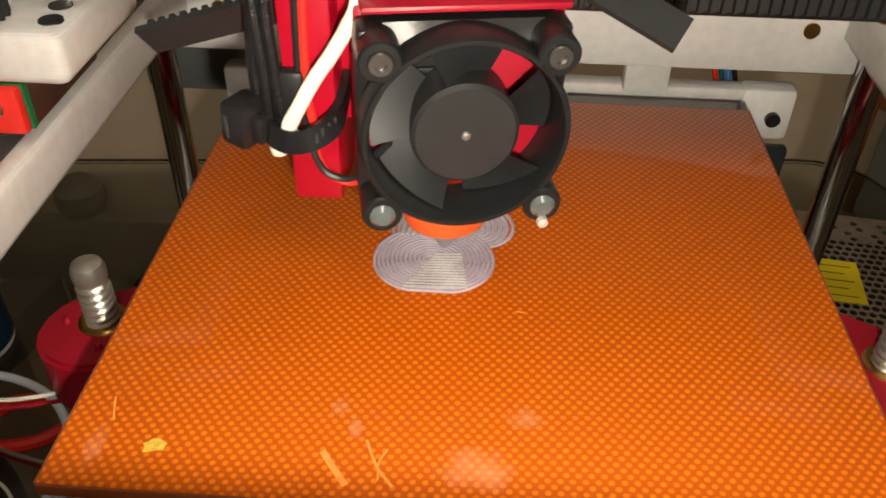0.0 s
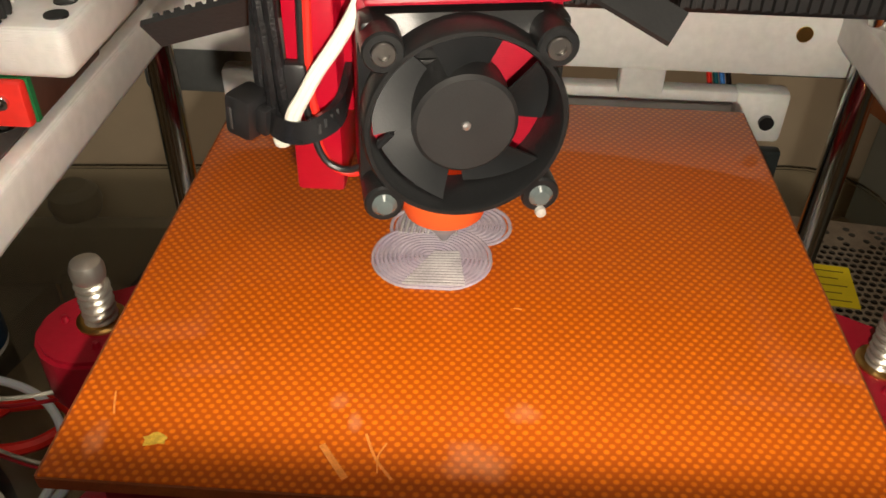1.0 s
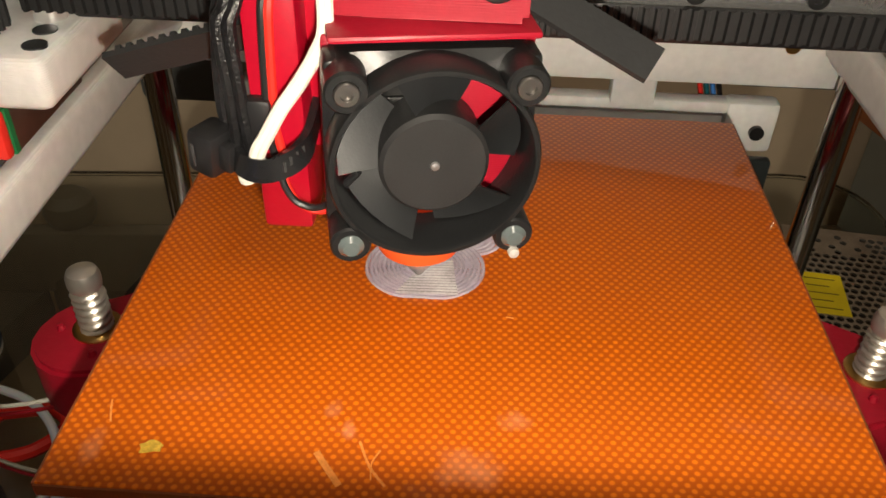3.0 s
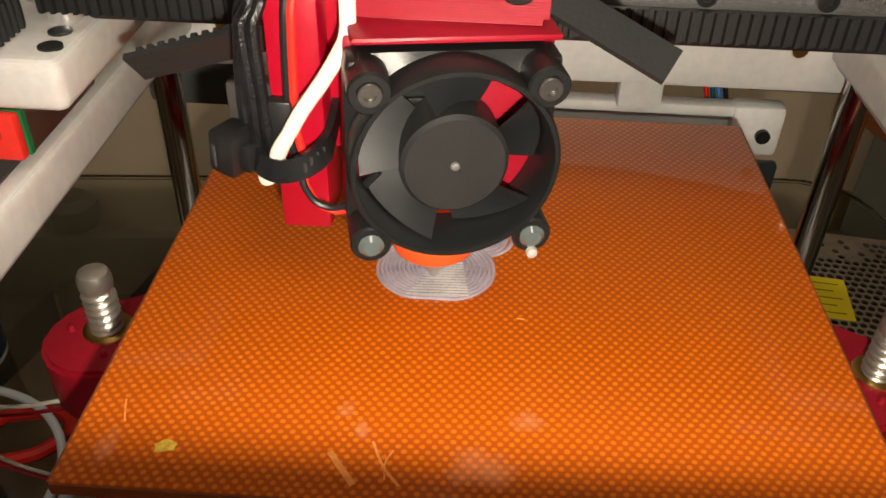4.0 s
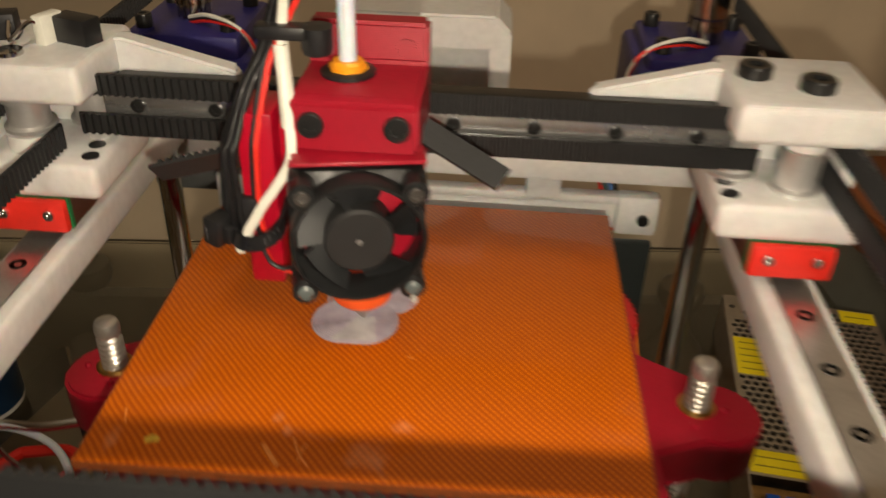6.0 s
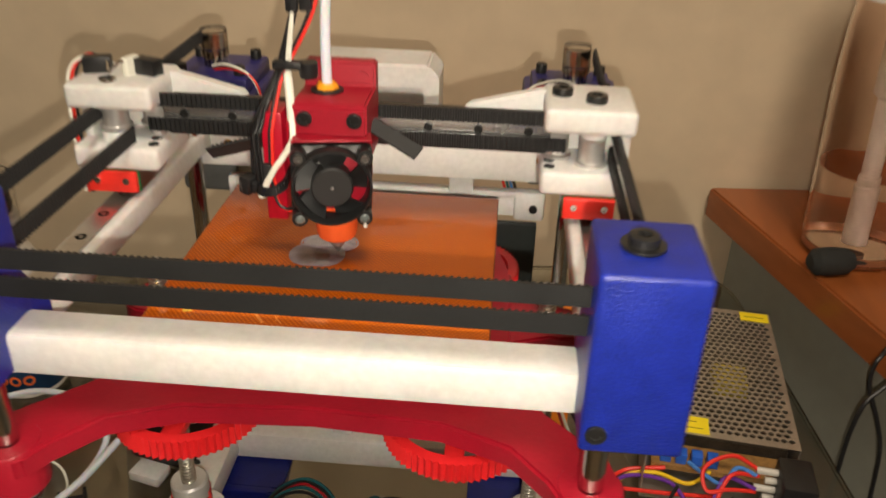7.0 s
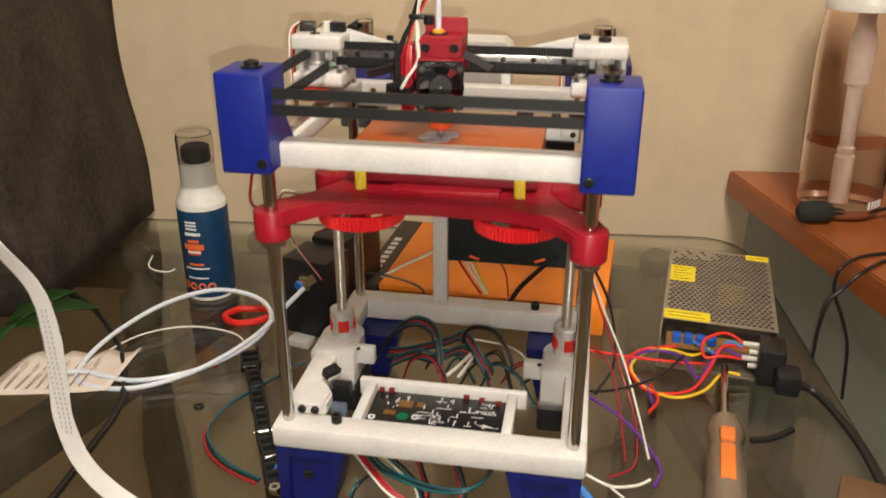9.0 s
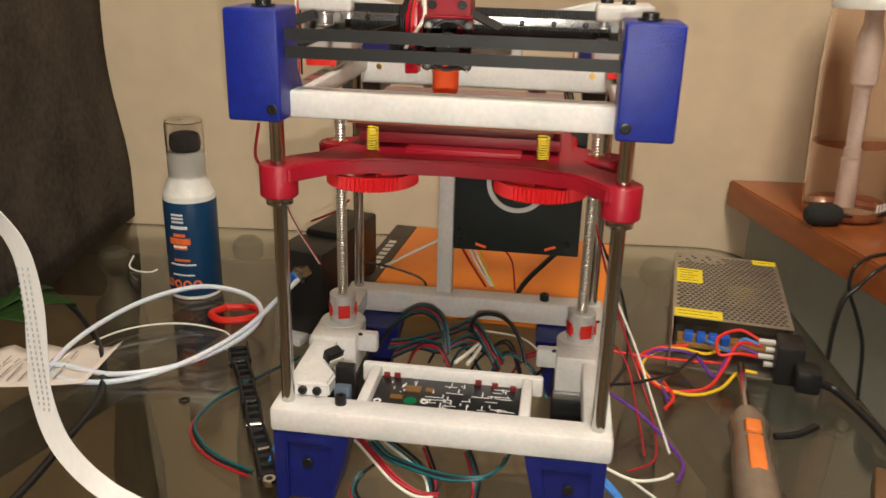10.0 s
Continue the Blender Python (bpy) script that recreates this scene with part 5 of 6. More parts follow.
    wires = [(REDWIRE, [(0.022, -0.103, 0.030), (0.005, -0.100, 0.036), (-0.012, -0.108, 0.030), (-0.010, -0.118, 0.020), (0.004, -0.116, 0.022), (0.020, -0.112, 0.020)]),
             (REDWIRE, [(0.022, -0.104, 0.026), (0.004, -0.110, 0.028), (-0.006, -0.126, 0.012), (-0.020, -0.150, 0.004), (-0.050, -0.160, 0.003), (-0.068, -0.140, 0.004), (-0.074, -0.118, 0.006), (-0.060, -0.098, 0.008), (-0.034, -0.096, 0.014)]),
             (YELLOWWIRE, [(0.020, -0.122, 0.010), (0.006, -0.124, 0.010), (-0.008, -0.146, 0.004), (-0.030, -0.162, 0.003), (-0.056, -0.154, 0.003), (-0.070, -0.128, 0.005), (-0.060, -0.104, 0.008), (-0.040, -0.100, 0.012), (-0.020, -0.108, 0.014), (-0.006, -0.096, 0.016)]),
             (PURPLEWIRE, [(0.020, -0.112, 0.022), (0.002, -0.108, 0.024), (-0.006, -0.122, 0.014), (-0.014, -0.132, 0.006), (-0.030, -0.108, 0.012), (-0.060, -0.106, 0.010), (-0.072, -0.128, 0.004), (-0.056, -0.150, 0.003), (-0.048, -0.176, 0.003)]),
             (REDWIRE, [(-0.004, -0.112, 0.010), (-0.040, -0.114, 0.008), (-0.080, -0.116, 0.008), (-0.130, -0.118, 0.010), (-0.150, -0.120, 0.012)]),
             (REDWIRE, [(-0.052, -0.150, 0.004), (-0.044, -0.170, 0.003), (-0.050, -0.190, 0.003)]),
             (BLUEWIRE, [(0.020, -0.106, 0.028), (0.008, -0.104, 0.030), (0.000, -0.112, 0.022), (-0.010, -0.104, 0.020), (-0.020, -0.094, 0.020)])]
    for mat, pts in wires:
        b = B()
        tube(b, pts, 0.0014, 8)
        part("wire", b, mat, t)
    b = B()
    tube(b, [(0.052, -0.128, 0.016), (0.062, -0.130, 0.014), (0.078, -0.128, 0.008), (0.092, -0.150, 0.005), (0.106, -0.190, 0.004), (0.118, -0.260, 0.004)], 0.0034, 10)
    part("mains_lead", b, BLACK, t, "thick black mains lead")
    part("mains_plug", box(B(), 0.046, 0.066, -0.142, -0.118, 0.006, 0.026, 0.004), BLACK, t, "black mains plug")


def desk():
    t = thing("wooden_desk", "red-brown wooden desk with a grey side panel beside the glass table", "desk")
    wood = surface("red_brown_wood", (0.30, 0.085, 0.022), 0.32, spread=0.3, scale=9, stretch=(1, 0.12, 1), coat=0.3)
    ax, ay, bx, by = 0.2590, 0.5535, 0.3690, 0.1950
    d = Vector((bx - ax, by - ay)).normalized()
    n = Vector((-d.y, d.x))
    far = Vector((ax, ay)) + d * 1.6
    out = [(ax, ay), (ax + n.x * 1.1, ay + n.y * 1.1 - 0.06), (far.x + n.x * 1.1, far.y + n.y * 1.1), (far.x, far.y)]
    out[1] = (1.4, 0.65)
    part("top", prism(B(), out, 0.0480, 0.0780, 0.002), wood, t, "red-brown wooden top with a darker edge")
    o2 = Vector((ax, ay)) + d * 0.02 + n * 0.022
    grey = surface("grey_green_panel", (0.30, 0.31, 0.27), 0.6, spread=0.08, scale=8)
    e2 = o2 + d * 1.5
    part("side_panel", prism(B(), [(o2.x, o2.y), (o2.x + n.x * 0.02, o2.y + n.y * 0.02), (e2.x + n.x * 0.02, e2.y + n.y * 0.02), (e2.x, e2.y)], -0.750, 0.0478, 0.001), grey, t, "grey-green side panel")


def water_bottle():
    x, y, z = 0.3520, 0.4380, 0.0780
    t = thing("water_bottle", "clear pink filter water bottle with a white lid, a quarter full", "bottle", (x, y, z))
    t.rotation_euler = (0, radians(-2.0), 0)
    wall = [(0.0, 0.002), (0.036, 0.002), (0.040, 0.006), (0.0410, 0.02), (0.0410, 0.150), (0.0390, 0.185), (0.0365, 0.209)]
    b = B()
    lathe(b, wall + [(r - 0.0016, h) for r, h in wall[:1:-1]] + [(0, 0.006)], seg=40)
    part("body", b, glass("pink_clear_plastic", (1.0, 0.91, 0.86), 0.02, 1.18), t, "clear pink plastic body")
    b = B()
    lathe(b, [(0, 0.0075), (0.036, 0.0078), (0.0388, 0.012), (0.0388, 0.076), (0, 0.076)], seg=40)
    part("water", b, glass("water", (1.0, 0.94, 0.90), 0.0, 1.12), t)
    # Peach put into the base stands in for orange caustics under the water.
    b = B()
    lathe(b, [(0, 0.0022), (0.0345, 0.0024), (0.0385, 0.0062), (0.0390, 0.0120), (0.0375, 0.0124), (0.0330, 0.0074), (0, 0.0074)], seg=40)
    part("base", b, surface("peach_caustic_plastic", (0.95, 0.42, 0.24), 0.12, trans=0.6, coat=0.5), t, "thick base, its peach colour standing for orange caustics")
    b = B()
    lathe(b, [(0, 0.205), (0.0385, 0.205), (0.0385, 0.209), (0.036, 0.213), (0.0270, 0.238), (0.0265, 0.242), (0.0285, 0.243), (0.0285, 0.272), (0.0265, 0.276), (0, 0.276)], seg=40)
    lid = part("lid", b, surface("white_lid_plastic", (0.72, 0.70, 0.66), 0.35), t, "white plastic lid")
    part("loop", box(B(), -0.012, 0.004, -0.032, -0.026, 0.250, 0.290, 0.002), surface("pink_lid_plastic", (0.80, 0.42, 0.36), 0.4), lid, "pink carrying loop")
    b = B()
    screw_head(b, (-0.008, -0.033, 0.259), 0.0055, 0.002, "y", 1)
    part("button", b, STEEL, lid, "steel button")
    b = B()
    lathe(b, [(0, -0.004), (0.004, -0.003), (0.004, 0.003), (0, 0.004)], (-0.030, -0.004, 0.252), 12)
    part("spout_hinge", b, WHITE, lid)
    b = B()
    lathe(b, [(0, 0.012), (0.0085, 0.012), (0.0085, 0.060), (0.0070, 0.062), (0.0080, 0.130), (0.0120, 0.134), (0.0125, 0.175), (0.0085, 0.190), (0.0085, 0.205), (0, 0.205)], seg=24)
    part("filter", b, surface("white_filter_plastic", (0.8, 0.76, 0.72), 0.4), t, "white filter tube")
    b = B()
    for k in range(5):
        a = radians(-62 + 6 * k)
        box(b, -0.0012, 0.0012, -0.0003, 0.0003, 0.014, 0.022, m=Matrix.Translation((0.0412 * math.cos(a), 0.0412 * math.sin(a), 0)) @ pose(0, 0, 0, 0, 0, math.degrees(a) + 90))
    part("logo_mark", b, surface("white_print", (0.8, 0.8, 0.8), 0.5), t)


def headset():
    t = thing("headset", "black headset with a foam microphone lying on the wooden desk", "headset")
    leather = surface("black_leatherette", (0.012, 0.012, 0.013), 0.4, spread=0.3, bump=0.4, bump_scale=300)
    for x, y, a in ((0.455, 0.440, 10), (0.440, 0.500, 25)):
        b = B()
        lathe(b, [(0, -0.018), (0.030, -0.018), (0.040, -0.010), (0.043, 0.0), (0.040, 0.010), (0.028, 0.014), (0, 0.010)], seg=32, m=Matrix.Translation((x, y, 0.121)) @ pose(0, 0, 0, 70, 0, 60 + a))
        part("ear_cushion", b, leather, t, "round black ear cushion")
    b = B()
    band(b, [(0.450, 0.47, 0.155), (0.452, 0.50, 0.190), (0.458, 0.53, 0.235), (0.475, 0.535, 0.270), (0.50, 0.53, 0.28)], 0.022, 0.006, 8, (0.6, 0.4, -0.2))
    part("headband", b, leather, t, "padded black headband")
    b = B()
    tube(b, [(0.445, 0.440, 0.110), (0.410, 0.425, 0.095), (0.375, 0.408, 0.088), (0.335, 0.398, 0.088)], 0.0018, 8)
    part("boom", b, BLACK, t, "thin black microphone arm")
    b = B()
    lathe(b, [(0, -0.018), (0.006, -0.0175), (0.0105, -0.013), (0.0115, 0.0), (0.0105, 0.011), (0.007, 0.017), (0, 0.0185)], seg=20, m=Matrix.Translation((0.3200, 0.3960, 0.0895)) @ pose(0, 0, 0, 0, 90, 10))
    part("foam", b, surface("black_foam", (0.02, 0.021, 0.02), 0.9, bump=0.6, bump_scale=900), t, "black foam windscreen")


def cables_on_desk():
    for pts in ([(0.3983, 0.3335, 0.0800), (0.3461, 0.3126, 0.0800), (0.3217, 0.2860, 0.0800), (0.3162, 0.2820, 0.0709), (0.3173, 0.2800, 0.0548), (0.3276, 0.2780, 0.0313), (0.3370, 0.2780, 0.0025), (0.3416, 0.2760, -0.0507)],
                [(0.3899, 0.3047, 0.0800), (0.3656, 0.3067, 0.0800), (0.3343, 0.2742, 0.0800), (0.3190, 0.2682, 0.0652), (0.3085, 0.2642, 0.0541), (0.3043, 0.2622, 0.0295), (0.3036, 0.2602, -0.0020)]):
        b = B()
        tube(b, pts, 0.0016, 8)
        tagged(part("cable", b, BLACK), "thin black cable hanging over the desk edge", "cable", "cables over the desk edge")
    t = thing("white_box", "small white box on the wooden desk", "box", (0.455, 0.170, 0.078))
    t.rotation_euler = (0, 0, radians(-20))
    part("carton", box(B(), -0.040, 0.040, -0.035, 0.035, 0, 0.050, 0.0015), surface("white_card", (0.72, 0.72, 0.72), 0.5, spread=0.04), t)
    b = B()
    cyl(b, (-0.02, -0.0352, 0.03), 0.008, 0.0010, "y", 20)
    part("mark", b, BLACK, t)


def glue_bottle():
    t = thing("glue_bottle", "white glue bottle with navy label and clear sponge cap", "bottle", (-0.2850, 0.2930, 0))
    R = 0.0245
    b = B()
    lathe(b, [(0, 0), (R - 0.001, 0), (R, 0.001), (R, 0.100), (R - 0.001, 0.1035), (0.0225, 0.1045), (0.0205, 0.1110), (0.0168, 0.1180), (0.0163, 0.1420), (0, 0.1420)], seg=40)
    part("body", b, surface("white_bottle_plastic", (0.75, 0.74, 0.70), 0.35), t)
    b = B()
    lathe(b, [(R + 0.0001, 0.004), (R + 0.0003, 0.0045), (R + 0.0003, 0.0965), (R + 0.0001, 0.097)], seg=48)
    lab = part("label", b, surface("navy_label", (0.008, 0.045, 0.115), 0.35, spread=0.1), t, "navy label")
    og = surface("orange_label_ink", (0.80, 0.16, 0.04), 0.5)
    wh = surface("white_label_ink", (0.75, 0.78, 0.80), 0.5)

    def on(bb, a, z, w, h, r=R + 0.0006):
        for k in range(3):
            aa = radians(a) + (k - 1) * w / 3 / r
            box(bb, -w / 6, w / 6, -0.0002, 0.0002, z - h / 2, z + h / 2, m=Matrix.Translation((r * math.sin(aa), -r * math.cos(aa), 0)) @ pose(0, 0, 0, 0, 0, math.degrees(aa)))

    b = B()
    for k, z in enumerate((0.0860, 0.0825, 0.0790)):
        on(b, -6, z, 0.012, 0.0018)
    on(b, -4, 0.0735, 0.017, 0.0030)
    on(b, -4, 0.0545, 0.014, 0.0020)
    on(b, -2, 0.0365, 0.026, 0.0015)
    on(b, -2, 0.0260, 0.022, 0.0012)
    part("label_bar", b, wh, lab)
    b = B()
    on(b, -4, 0.0600, 0.021, 0.0060)
    on(b, -4, 0.0660, 0.012, 0.0030)
    on(b, -4, 0.0540, 0.014, 0.0045, R + 0.0004)
    on(b, -2, 0.0410, 0.016, 0.0022)
    part("badge", b, og, lab, "orange badge")
    for a in (-38, -16, 6, 28):
        b = B()
        aa = radians(a)
        lathe(b, [(0.0024, 0), (0.0024, 0.0003), (0.0042, 0.0003), (0.0042, 0)], seg=18, m=Matrix.Translation(((R + 0.0004) * math.sin(aa), -(R + 0.0004) * math.cos(aa), 0.0165)) @ pose(0, 0, 0, 0, 0, a) @ pose(0, 0, 0, 90))
        part("ring_mark", b, og, lab)
    b = B()
    lathe(b, [(0, 0.1425), (0.0130, 0.1425), (0.0145, 0.1480), (0.0135, 0.1570), (0.0100, 0.1590), (0, 0.1590)], seg=28)
    part("sponge", b, surface("dark_sponge", (0.03, 0.03, 0.035), 0.9), t, "dark sponge tip")
    b = B()
    p = [(0.0173, 0.1190), (0.0178, 0.1660), (0.0170, 0.1700), (0, 0.1710)]
    lathe(b, p + [(max(r - 0.0012, 0), z - 0.0010) for r, z in p[::-1]], seg=36)
    part("cap", b, glass("clear_cap", (0.93, 0.92, 0.90), 0.08), t, "clear plastic cap")


def extruder():
    t = thing("extruder_box", "black filament extruder with a brass tube fitting on the glass table", "extruder", (-0.1500, 0.2180, 0))
    t.rotation_euler = (0, 0, radians(-14))
    b = B()
    box(b, -0.0230, 0.0230, -0.0100, 0.0320, 0.0060, 0.0830, 0.0025)
    box(b, -0.0180, 0.0200, 0.0320, 0.1000, 0.0300, 0.0880, 0.003)
    part("body", b, BLACK, t)
    part("motor_base", box(B(), -0.0200, 0.0200, -0.0060, 0.0300, 0.0, 0.0060, 0.001), ALU, t)
    b = B()
    lathe(b, [(0, 0), (0.0080, 0), (0.0080, 0.008), (0.0056, 0.009), (0.0056, 0.013), (0.002, 0.013)], seg=6, m=Matrix.Translation((0.0070, -0.0100, 0.0660)) @ pose(0, 0, 0, 100, 0, -15))
    part("fitting", b, surface("nickel_fitting", (0.62, 0.58, 0.48), 0.25, metal=1.0), t, "nickel tube fitting")
    b = B()
    lathe(b, [(0.002, 0), (0.0052, 0), (0.0052, 0.002), (0.002, 0.002)], seg=20, m=Matrix.Translation((0.0035, -0.0225, 0.0640)) @ pose(0, 0, 0, 100, 0, -15))
    part("collet", b, surface("blue_collet", (0.03, 0.2, 0.7), 0.4), t, "blue release collet")
    b = B()
    box(b, -0.0140, 0.0080, -0.0250, -0.0100, 0.0010, 0.0080, 0.001)
    part("plug", b, WHITE, t, "white connector")
    t2 = thing("filament_tube", "coil of white plastic tube from the extruder", "tube")
    b = B()
    tube(b, [(-0.1475, 0.1930, 0.0640), (-0.1600, 0.1800, 0.0520), (-0.1850, 0.1550, 0.0300), (-0.2250, 0.1250, 0.0120), (-0.2700, 0.1030, 0.0040), (-0.3150, 0.1020, 0.0030), (-0.3330, 0.1250, 0.0040), (-0.3260, 0.1700, 0.0120), (-0.3000, 0.2200, 0.0200), (-0.2600, 0.2500, 0.0240), (-0.2150, 0.2450, 0.0220), (-0.1900, 0.2150, 0.0180), (-0.1960, 0.1750, 0.0120), (-0.2300, 0.1350, 0.0060), (-0.2750, 0.1120, 0.0050), (-0.3200, 0.1150, 0.0070), (-0.345, 0.1100, 0.0060)], 0.0022, 10, 8)
    part("hose", b, TUBE, t2)
    b = B()
    tube(b, [(-0.333, 0.125, 0.004), (-0.310, 0.185, 0.004), (-0.270, 0.210, 0.004), (-0.225, 0.205, 0.004), (-0.205, 0.185, 0.004), (-0.205, 0.170, 0.004)], 0.0009, 8)
    tagged(part("filament", b, WHITEWIRE), "thin clear filament end on the glass", "filament")


def table_clutter():
    # ribbon cable
    b = B()
    band(b, [(-0.262, -0.050, 0.2300), (-0.240, -0.050, 0.2000), (-0.2225, -0.050, 0.1760), (-0.2180, -0.050, 0.1470), (-0.2200, -0.050, 0.1130), (-0.2220, -0.050, 0.0840), (-0.2140, -0.050, 0.0510), (-0.1920, -0.048, 0.0230), (-0.1600, -0.046, 0.0060), (-0.1300, -0.050, 0.0012), (-0.1000, -0.060, 0.0010), (-0.0800, -0.075, 0.0010)], 0.0118, 0.0005, 10, lambda q: (0.95 - 0.75 * q, -0.30 + 1.1 * q, 0.10))
    rib = tagged(part("ribbon_cable", b, surface("white_ribbon", (0.78, 0.76, 0.74), 0.45, spread=0.06, stretch=(1, 1, 0.2))), "white flat ribbon cable with faint grey print", "cable")
    # receipt
    b = B()
    n = 12
    g = [[b.verts.new((-0.395 + 0.105 * i / n, 0.075 + 0.062 * j / 6 + 0.02 * (i / n), 0.0012 + 0.006 * (math.sin(i * 0.9) ** 2) * (j / 6) + 0.004 * (i / n) ** 3)) for j in range(7)] for i in range(n + 1)]
    for i in range(n):
        for j in range(6):
            b.faces.new((g[i][j], g[i + 1][j], g[i + 1][j + 1], g[i][j + 1]))
    g_rows = [[v.co.copy() for v in row] for row in g]
    r = tagged(part("receipt", b, surface("thin_paper", (0.72, 0.64, 0.58), 0.7, spread=0.08, scale=30)), "crumpled white paper slip on the glass", "paper")
    md = r.modifiers.new("thickness", "SOLIDIFY")
    md.thickness = 0.0003
    b = B()
    for k in range(9):
        i = 1 + k
        a, c = g_rows[i][0], g_rows[i][6]
        for f0, f1 in ((0.10, 0.45), (0.50, 0.62 + 0.03 * (k % 3))):
            band(b, [a.lerp(c, f0) + Vector((0, 0, 0.0012 + 0.005 * f0)), a.lerp(c, f1) + Vector((0, 0, 0.0012 + 0.005 * f1))], 0.0011, 0.0002, 0, (1, 0, 0))
    part("print_bar", b, surface("grey_receipt_ink", (0.30, 0.28, 0.27), 0.7), r, "lines of grey print")
    b = B()
    for k in range(25):
        z = 0.075 + 0.0036 * k
        x = -0.2205 - max(0, z - 0.165) * 0.75 - max(0, 0.080 - z) * 0.1
        for dx in (-0.0030, 0.0, 0.0030):
            box(b, x + dx - 0.0004, x + dx + 0.0004, -0.0512, -0.0508, z, z + 0.0018)
    tagged(part("print_mark", b, surface("grey_cable_print", (0.45, 0.47, 0.50), 0.6), rib))
    # leaves at the table's edge, a twisted tie, a black lead
    t = thing("house_plant", "green house plant leaves beside the table", "plant", (-0.442, 0.180, 0.0))
    for k, (a, l) in enumerate(((20, 0.085), (-15, 0.075), (55, 0.07), (-60, 0.06))):
        b = B()
        rows = []
        for i in range(9):
            q = i / 8
            w = 0.016 * math.sin(math.pi * min(1, q * 0.92 + 0.06))
            rows.append([b.verts.new(((pose(0, 0, 0, 0, 0, a) @ Vector((l * q, y * w, 0.018 * math.sin(2.4 * q) + 0.004 * abs(y))))[:])) for y in (-1, 0, 1)])
        for p, q in zip(rows, rows[1:]):
            for i in range(2):
                b.faces.new((p[i], p[i + 1], q[i + 1], q[i]))
        o = part("leaf", b, surface("green_leaf", (0.018, 0.055, 0.010), 0.5, spread=0.3), t, sharp=80)
        md = o.modifiers.new("thickness", "SOLIDIFY")
        md.thickness = 0.0006
    b = B()
    tube(b, [(-0.372, 0.336, 0.014), (-0.376, 0.332, 0.004), (-0.366, 0.326, 0.0015), (-0.350, 0.325, 0.0015), (-0.344, 0.330, 0.003)], 0.0009, 6)
    tagged(part("twist_tie", b, WHITEWIRE), "bent white twist tie on the glass", "tie")
    b = B()
    tube(b, [(-0.450, 0.260, 0.010), (-0.390, 0.235, 0.004), (-0.340, 0.190, 0.003), (-0.300, 0.140, 0.003), (-0.270, 0.080, 0.003), (-0.262, 0.020, 0.003), (-0.258, -0.050, 0.003), (-0.27, -0.15, 0.003)], 0.0028, 8)
    tagged(part("cable", b, BLACK), "thick black cable lying on the glass", "cable")
    b = B()
    tube(b, [(0.228, 0.118, 0.003), (0.245, 0.124, 0.003), (0.262, 0.138, 0.003)], 0.0026, 8)
    tagged(part("plastic_stick", b, BLACK), "short black plastic stick on the glass", "stick")
    t = thing("brown_box", "small brown metal box on the glass table", "box", (0.282, 0.040, 0.0))
    part("case", box(B(), -0.012, 0.030, -0.030, 0.030, 0.0, 0.016, 0.001, m=pose(0, 0, 0, 0, 0, -18)), surface("brown_box_metal", (0.22, 0.13, 0.07), 0.35, metal=0.4), t)
    # screwdriver
    t = thing("screwdriver", "screwdriver with a clear and orange handle lying on the glass", "screwdriver", (0.2040, 0.0900, 0.0150))
    t.rotation_euler = (0, 0, radians(-7))
    turn = pose(0, 0, 0, -90)
    b = B()
    lathe(b, [(0, 0.030), (0.003, 0.030), (0.003, 0.115), (0.001, 0.120)], seg=14, m=turn)
    part("blade", b, STEEL, t, "steel blade")
    b = B()
    lathe(b, [(0, -0.100), (0.011, -0.098), (0.0145, -0.085), (0.0140, -0.020), (0.0118, -0.004), (0.0145, 0.014), (0.0120, 0.028), (0.0060, 0.031), (0, 0.031)], seg=12, m=turn)
    part("handle", b, surface("smoky_handle", (0.20, 0.15, 0.11), 0.25, coat=0.6), t, "smoky brown handle")
    for y0, y1 in ((-0.010, 0.006), (-0.055, -0.014)):
        part("grip", box(B(), -0.0055, 0.0055, y0, y1, 0.0100, 0.0149, 0.002), surface("orange_grip", (0.85, 0.22, 0.04), 0.45), t, "orange grip inlay")
    # washer, red clip, red bit
    b = B()
    lathe(b, [(0.0022, 0), (0.0022, 0.0012), (0.0042, 0.0012), (0.0042, 0), (0.0022, 0)], (-0.2072, 0.0910, 0.0005), 24)
    tagged(part("washer", b, BLACKSTEEL), "small dark steel washer on the glass", "washer")
    b = B()
    tube(b, [(-0.238, 0.252, 0.004), (-0.246, 0.236, 0.004), (-0.232, 0.224, 0.004), (-0.212, 0.230, 0.004), (-0.202, 0.246, 0.004), (-0.214, 0.256, 0.004), (-0.238, 0.252, 0.004)], 0.0035, 8)
    tagged(part("clip", b, BRIGHTRED), "red plastic ring clip on the glass", "clip")
    tagged(part("plastic_scrap", box(B(), -0.2255, -0.2175, 0.150, 0.1570, 0.0004, 0.004, 0.001), BRIGHTRED), "small red plastic scrap on the glass", "scrap")
    # black drag chain
    t = thing("drag_chain", "black plastic bracket strip lying on the glass beside the frame", "bracket")
    for k in range(6):
        q = (k + 0.5) / 6
        x, y = -0.199 + 0.090 * q, 0.178 - 0.176 * q
        m = pose(x, y, 0, 0, 0, 27 + 3 * ((k * 2) % 3 - 1))
        b = B()
        w = 0.0085 if k == 0 else 0.0060
        box(b, -w, w, -0.0150, 0.0150, 0.0005, 0.0035, 0.0008, m=m)
        for s in (-1, 1):
            box(b, *sorted((s * (w - 0.0020), s * w)), -0.0165, 0.0165, 0.0005, 0.0085, 0.0008, m=m)
